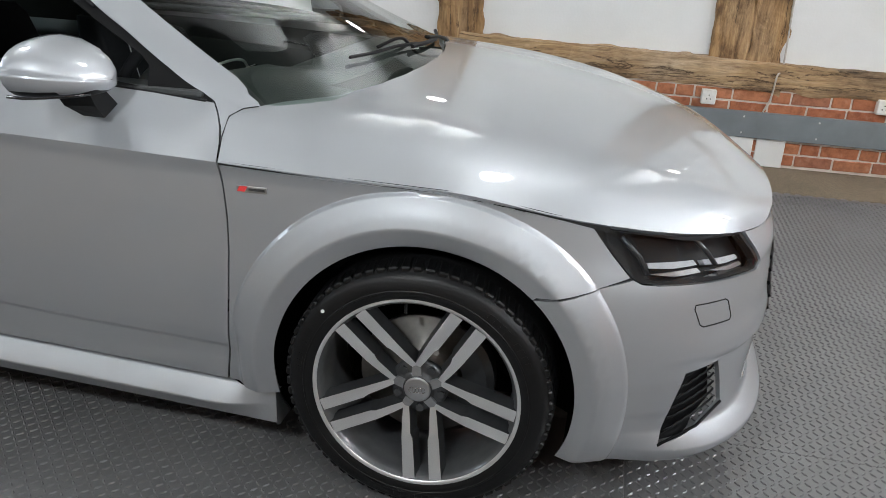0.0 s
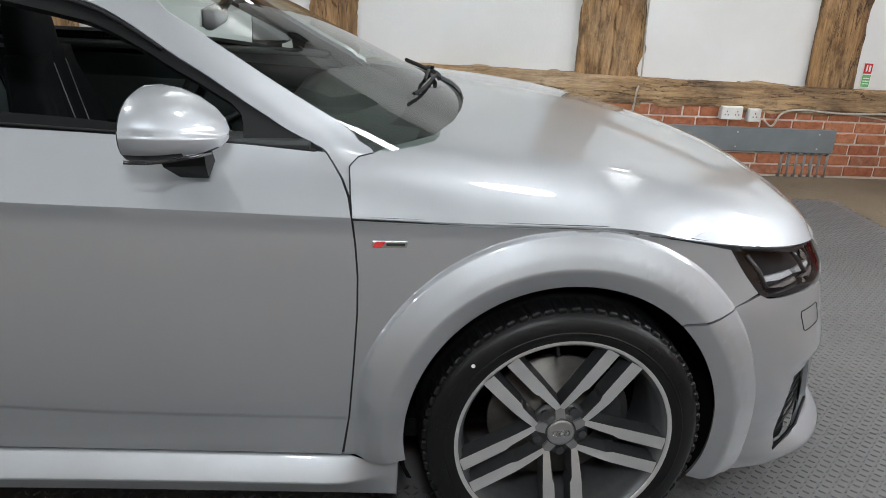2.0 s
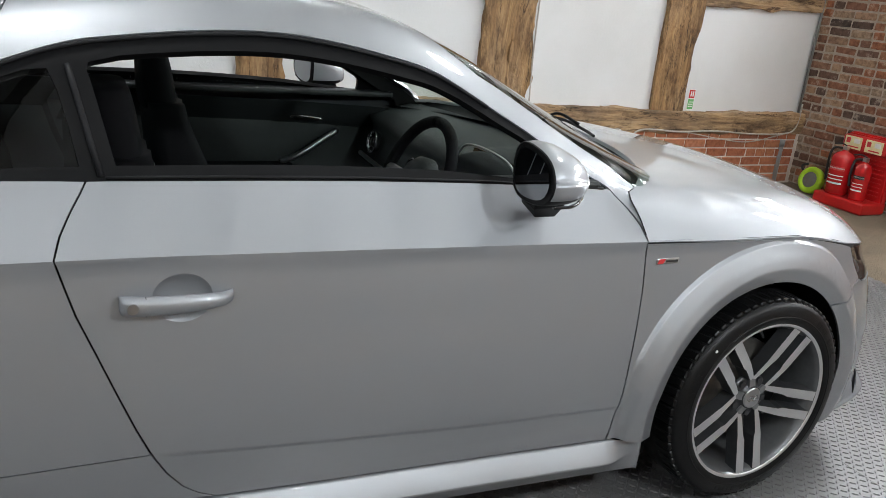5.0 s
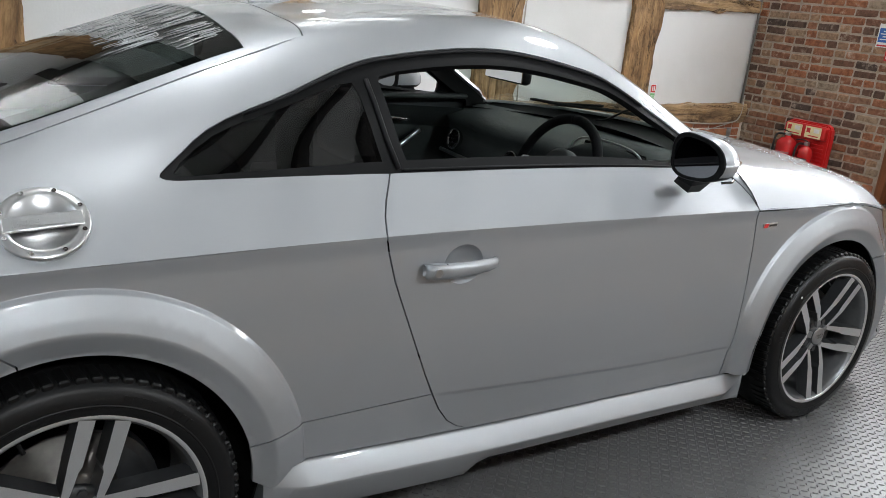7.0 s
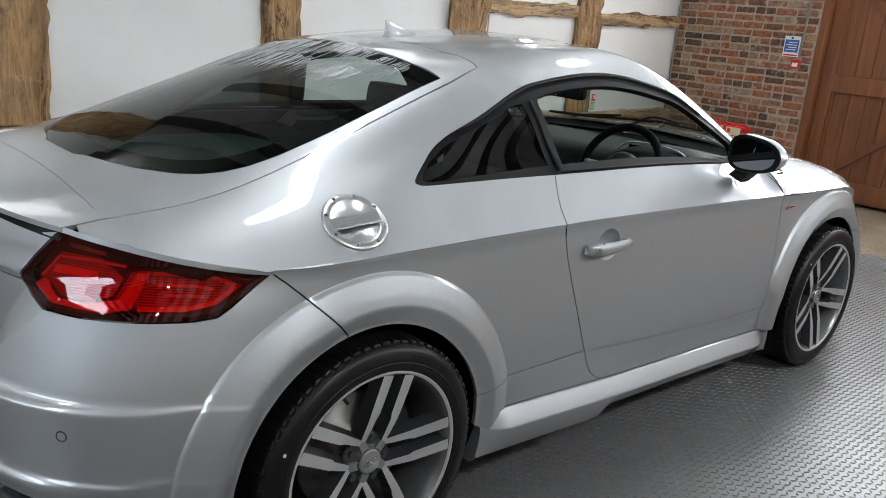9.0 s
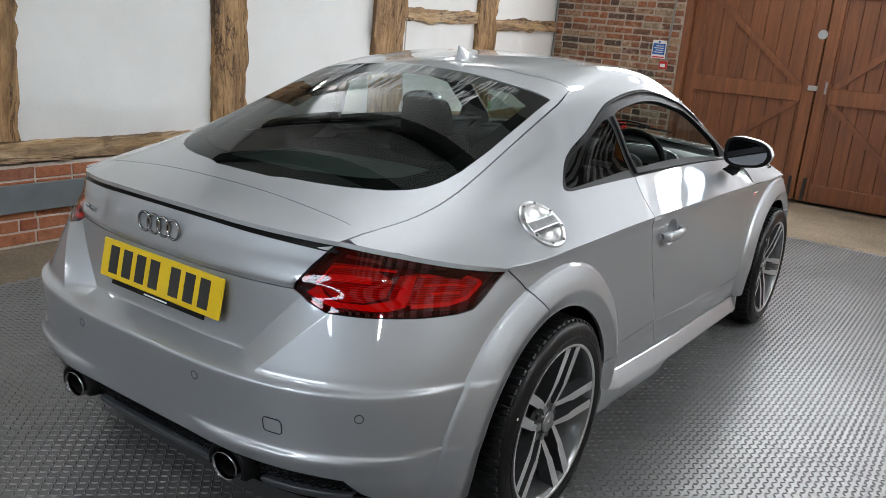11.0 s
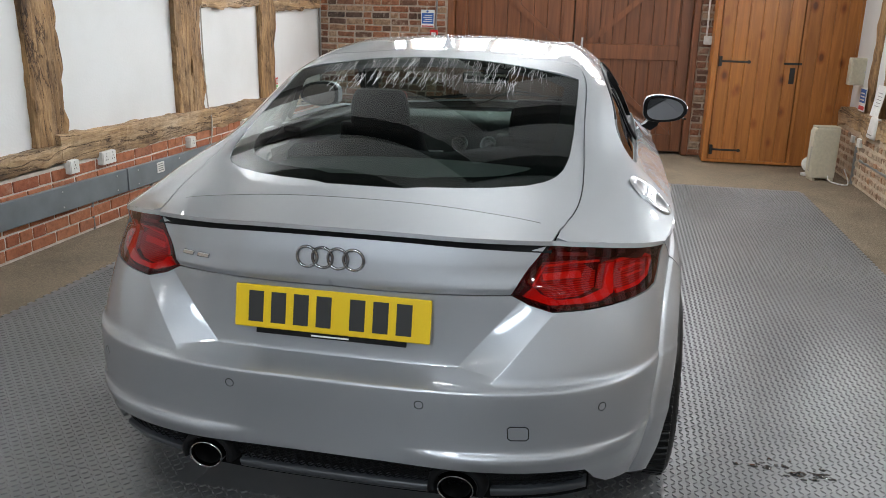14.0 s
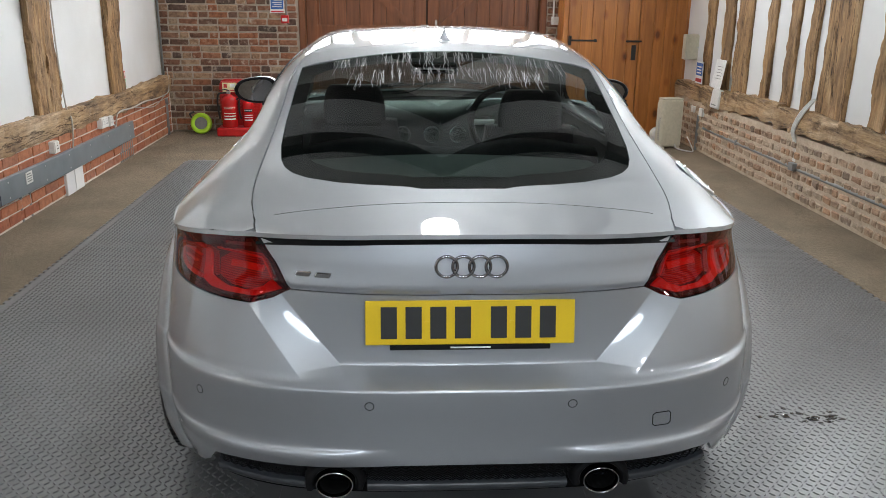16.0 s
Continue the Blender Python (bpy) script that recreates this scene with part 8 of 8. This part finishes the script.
# ---- extinguisher stand ----
st = thing("extinguisher_stand", "red moulded stand for two fire extinguishers", "stand", at=(6.52, 1.93, 0))
bm = bmesh.new()
pr = [(-0.225, 0.0), (0.225, 0.0), (0.225, 0.50), (0.215, 0.555), (0.18, 0.585), (-0.18, 0.585), (-0.215, 0.555), (-0.225, 0.50)]
f_ = [bm.verts.new((0.06, y, z)) for y, z in pr]
b_ = [bm.verts.new((0.13, y, z)) for y, z in pr]
bm.faces.new(f_[::-1])
bm.faces.new(b_)
for k in range(8):
    bm.faces.new((f_[k], f_[(k + 1) % 8], b_[(k + 1) % 8], b_[k]))
bmesh.ops.recalc_face_normals(bm, faces=bm.faces)
bmesh.ops.bevel(bm, geom=list(bm.edges), offset=0.012, segments=2, affect="EDGES")
part("back_panel", bm, M_RED, st, smooth=False)
part("base", box((-0.16, -0.235, -0.011), (0.125, 0.235, 0.085), 0.02, 3), M_RED, st)
part("brow", box((0.0, -0.205, 0.44), (0.075, 0.205, 0.565), 0.025, 3), M_RED, st)
for k in range(9):
    part("rib", box((0.052, -0.19, 0.12 + k * 0.034), (0.062, 0.19, 0.130 + k * 0.034), 0.003, 1), M_RED, st)
for y0 in (0.02, -0.17):
    cd = part("notice_card", box((-0.006, y0, 0.455), (-0.001, y0 + 0.155, 0.555), 0.001, 1), M_PALEYEL, st, "pale yellow instruction card")
    part("red_field", box((-0.008, y0 + 0.105, 0.50), (-0.0055, y0 + 0.140, 0.540)), M_REDPRINT, cd)
    part("picture_field", box((-0.008, y0 + 0.018, 0.503), (-0.0055, y0 + 0.070, 0.540)), M_PAPER, cd)
    part("print_bar", box((-0.008, y0 + 0.02, 0.468), (-0.0055, y0 + 0.12, 0.478)), M_REDPRINT, cd)


def extinguisher(y, r, h, label, horn):
    e = thing("fire_extinguisher", label, "fire extinguisher", "extinguishers", at=(6.455, y, 0.085))
    part("cylinder", lathe([(0.0, 0.0), (r * 0.9, 0.0), (r, 0.012), (r, h * 0.78), (r * 0.92, h * 0.86), (r * 0.65, h * 0.93), (r * 0.3, h * 0.96), (r * 0.28, h)], Matrix.Identity(4), 32), M_REDGLOSS, e, smooth=True)
    part("valve", box((-0.02, -0.018, h - 0.005), (0.02, 0.018, h + 0.03), 0.005, 2), M_STEEL, e, "steel valve head")
    part("lever", tube([(0, -0.01, h + 0.03), (-0.02, 0.03, h + 0.045), (-0.03, 0.09, h + 0.035)], 0.006, 6), M_INK, e, "black squeeze lever")
    part("hose", tube([(0, 0.01, h + 0.01), (-0.01, r + 0.02, h - 0.01), (-0.02, r + 0.03, h * 0.6), (-0.02, r + 0.015, 0.09)], 0.010, 8), M_INK, e, "black hose", True)
    for lo_, hi_, m_ in ((0.55, 0.64, M_REDPRINT if not horn else M_INK), (0.58, 0.61, M_PAPER), (0.24, 0.28, M_PAPER), (0.34, 0.36, M_PAPER), (0.42, 0.44, M_PAPER)):
        rows = [[Vector(((r + 0.001) * math.cos(a), (r + 0.001) * math.sin(a), h * z)) for a in lin(radians(150), radians(235), 10)] for z in (lo_, hi_)]
        part("label_band", ribbon_mesh(rows), m_, e)


extinguisher(2.03, 0.088, 0.36, "red water extinguisher with a pale printed label and black hose", False)
extinguisher(1.83, 0.062, 0.31, "red gas extinguisher with a black label band", True)
rl = thing("cable_reel", "lime green round cable reel lying against the wall", "cable reel", at=Matrix.Translation((6.56, 2.37, 0.105)) @ pose(0, 0, 0, 0, -75, 0))
part("drum", lathe([(0.0, 0.022), (0.045, 0.022), (0.05, 0.018), (0.075, 0.018), (0.08, 0.028), (0.108, 0.026), (0.115, 0.012), (0.113, -0.03), (0.10, -0.04), (0.0, -0.04)], Matrix.Identity(4), 40), M_LIME, rl, smooth=True)
part("hub", lathe([(0.0, 0.030), (0.038, 0.028), (0.068, 0.019)], Matrix.Identity(4), 24), M_CONDUIT, rl, "grey socket face", True)
part("handle", tube([(0.06, 0.10, 0.02), (0.10, 0.115, 0.03), (0.125, 0.07, 0.02)], 0.010, 8), M_INK, rl)

# ---- south wall fittings ----
SYF = SY + 0.045
eb = thing("distribution_box", "cream steel distribution box on the timber frame", "electric box", at=(6.12, -2.945, 0.865))
part("housing", box((-0.06, -0.02, 0), (0.06, 0.02, 0.25)), M_CREAM, eb)
part("cabinet", box((-0.08, -0.13, 0.0), (0.02, 0.13, 0.255), 0.006, 2), M_CREAM, eb)
part("door", box((-0.088, -0.118, 0.012), (-0.0805, 0.118, 0.243), 0.003, 1), M_CREAM, eb, "cream steel cover")
part("lock", cyl((-0.093, 0.0, 0.125), (-0.087, 0.0, 0.125), 0.008, 12), M_STEEL, eb)
cdw = thing("notice_card", "blue and red printed card under the box", "card", at=(5.80, SY + 0.045, 0.645))
part("sheet", box((-0.10, 0, 0), (0.10, 0.006, 0.22), 0.001, 1), M_PAPER, cdw)
part("blue_field", box((-0.085, 0.0055, 0.08), (0.085, 0.0075, 0.205)), M_BLUE, cdw)
part("red_field", box((-0.085, 0.0055, 0.015), (0.085, 0.0075, 0.05)), M_REDPRINT, cdw)
for k in range(3):
    part("print_bar", box((-0.06, 0.007, 0.10 + k * 0.03), (0.06, 0.009, 0.112 + k * 0.03)), M_PAPER, cdw)
pp = thing("paper_sheet", "white paper sheet propped in front of the studs", "paper", at=Matrix.Translation((5.19, SY + 0.10, 0.66)) @ pose(0, 0, 0, 8, 0, 0))
part("sheet", box((-0.12, 0, 0), (0.12, 0.004, 0.27), 0.0005, 1), M_PAPER, pp)
for k in range(5):
    part("print_bar", box((-0.07, 0.0035, 0.09 + k * 0.028), (0.06 - 0.02 * (k % 2), 0.0055, 0.095 + k * 0.028)), M_CONDUIT, pp)
rt = thing("router", "white plastic router on the sill beam edge", "router", at=Matrix.Translation((5.12, SY + 0.11, 0.475)) @ pose(0, 0, 0, 6, 0, 0))
part("shell", box((-0.10, -0.02, 0), (0.10, 0.025, 0.185), 0.018, 4), M_PVC, rt, smooth=True)
part("status_strip", box((-0.06, 0.0245, 0.03), (0.06, 0.027, 0.04)), M_CONDUIT, rt)
ht = thing("panel_heater", "cream freestanding electric heater beside the wall", "heater", at=Matrix.Translation((5.72, -2.61, -0.011)) @ pose(0, 0, 0, 0, 0, 8))
part("case", box((-0.065, -0.115, 0.02), (0.065, 0.115, 0.50), 0.02, 3), M_CREAM, ht, smooth=False)
part("side_panel", box((-0.055, 0.1155, 0.05), (0.055, 0.122, 0.47), 0.004, 1), M_CREAM, ht)
for k in range(12):
    part("grille_slot", box((-0.045, 0.1205, 0.09 + k * 0.02), (0.0, 0.1235, 0.097 + k * 0.02)), M_CONDUIT, ht)
part("top_cap", box((-0.06, -0.11, 0.498), (0.06, 0.11, 0.515), 0.006, 2), M_CREAM, ht)
for y in (-0.085, 0.085):
    part("foot", box((-0.08, y - 0.015, 0.0), (0.08, y + 0.015, 0.022), 0.004, 1), M_CREAM, ht)
part("lead", tube([(-0.06, -0.05, 0.05), (-0.12, -0.05, 0.012), (-0.3, -0.12, 0.012), (-0.12, -0.22, 0.012), (0.05, -0.24, 0.10)], 0.006, 8), M_PVC, ht, "white mains lead", True)
fan = thing("desk_fan", "small white fan head behind the heater", "fan", at=(5.93, -2.55, -0.011))
part("base", cyl((0, 0, 0.0), (0, 0, 0.02), 0.07, 24), M_PVC, fan)
part("cage", lathe([(0.0, 0.03), (0.05, 0.028), (0.075, 0.0), (0.05, -0.028), (0.0, -0.03)], Matrix.Translation((0, 0, 0.11)) @ pose(0, 0, 0, 0, -70, 0), 24), M_PVC, fan, smooth=True)
part("stem", cyl((0, 0, 0.01), (0, 0, 0.10), 0.012, 10), M_PVC, fan)
hp = thing("heating_pipe", "grey pipe running low along the rubble brick", "pipe")
part("pipe", tube([(1.0, SYF + 0.035, 0.25), (3.5, SYF + 0.035, 0.235), (5.45, SYF + 0.035, 0.235)], 0.013, 10, smooth_steps=1), M_CONDUIT, hp, smooth=True)
for x in (1.9, 3.45, 4.6):
    part("pipe_clip", box((x - 0.015, SYF + 0.005, 0.215), (x + 0.015, SYF + 0.05, 0.26), 0.003, 1), M_CONDUIT, hp)
jb = thing("junction_box", "white junction box with grey conduit on the brick", "junction box")
part("housing", box((5.46, SYF + 0.012, 0.345), (5.56, SYF + 0.06, 0.425), 0.006, 2), M_PVC, jb)
part("housing", box((5.72, SYF + 0.012, 0.355), (5.80, SYF + 0.055, 0.42), 0.006, 2), M_PVC, jb)
part("conduit", cyl((5.60, SYF + 0.035, -0.011), (5.60, SYF + 0.035, 0.345), 0.02, 12), M_CONDUIT, jb)
vc = thing("cable", "bundle of white cables crossing the beam to the pipe", "cable", "loose cables")
for k in range(3):
    part("lead", tube([(3.30 + 0.02 * k, SY + 0.075, 0.78), (3.40 + 0.025 * k, SY + 0.105, 0.66), (3.50 + 0.02 * k, SY + 0.105, 0.52), (3.50 + 0.02 * k, SYF + 0.03, 0.42), (3.47 + 0.015 * k, SYF + 0.03, 0.25)], 0.008, 8), M_PVC, vc, smooth=True)
part("junction", box((3.42, SYF + 0.01, 0.22), (3.50, SYF + 0.075, 0.28), 0.006, 2), M_CONDUIT, vc)
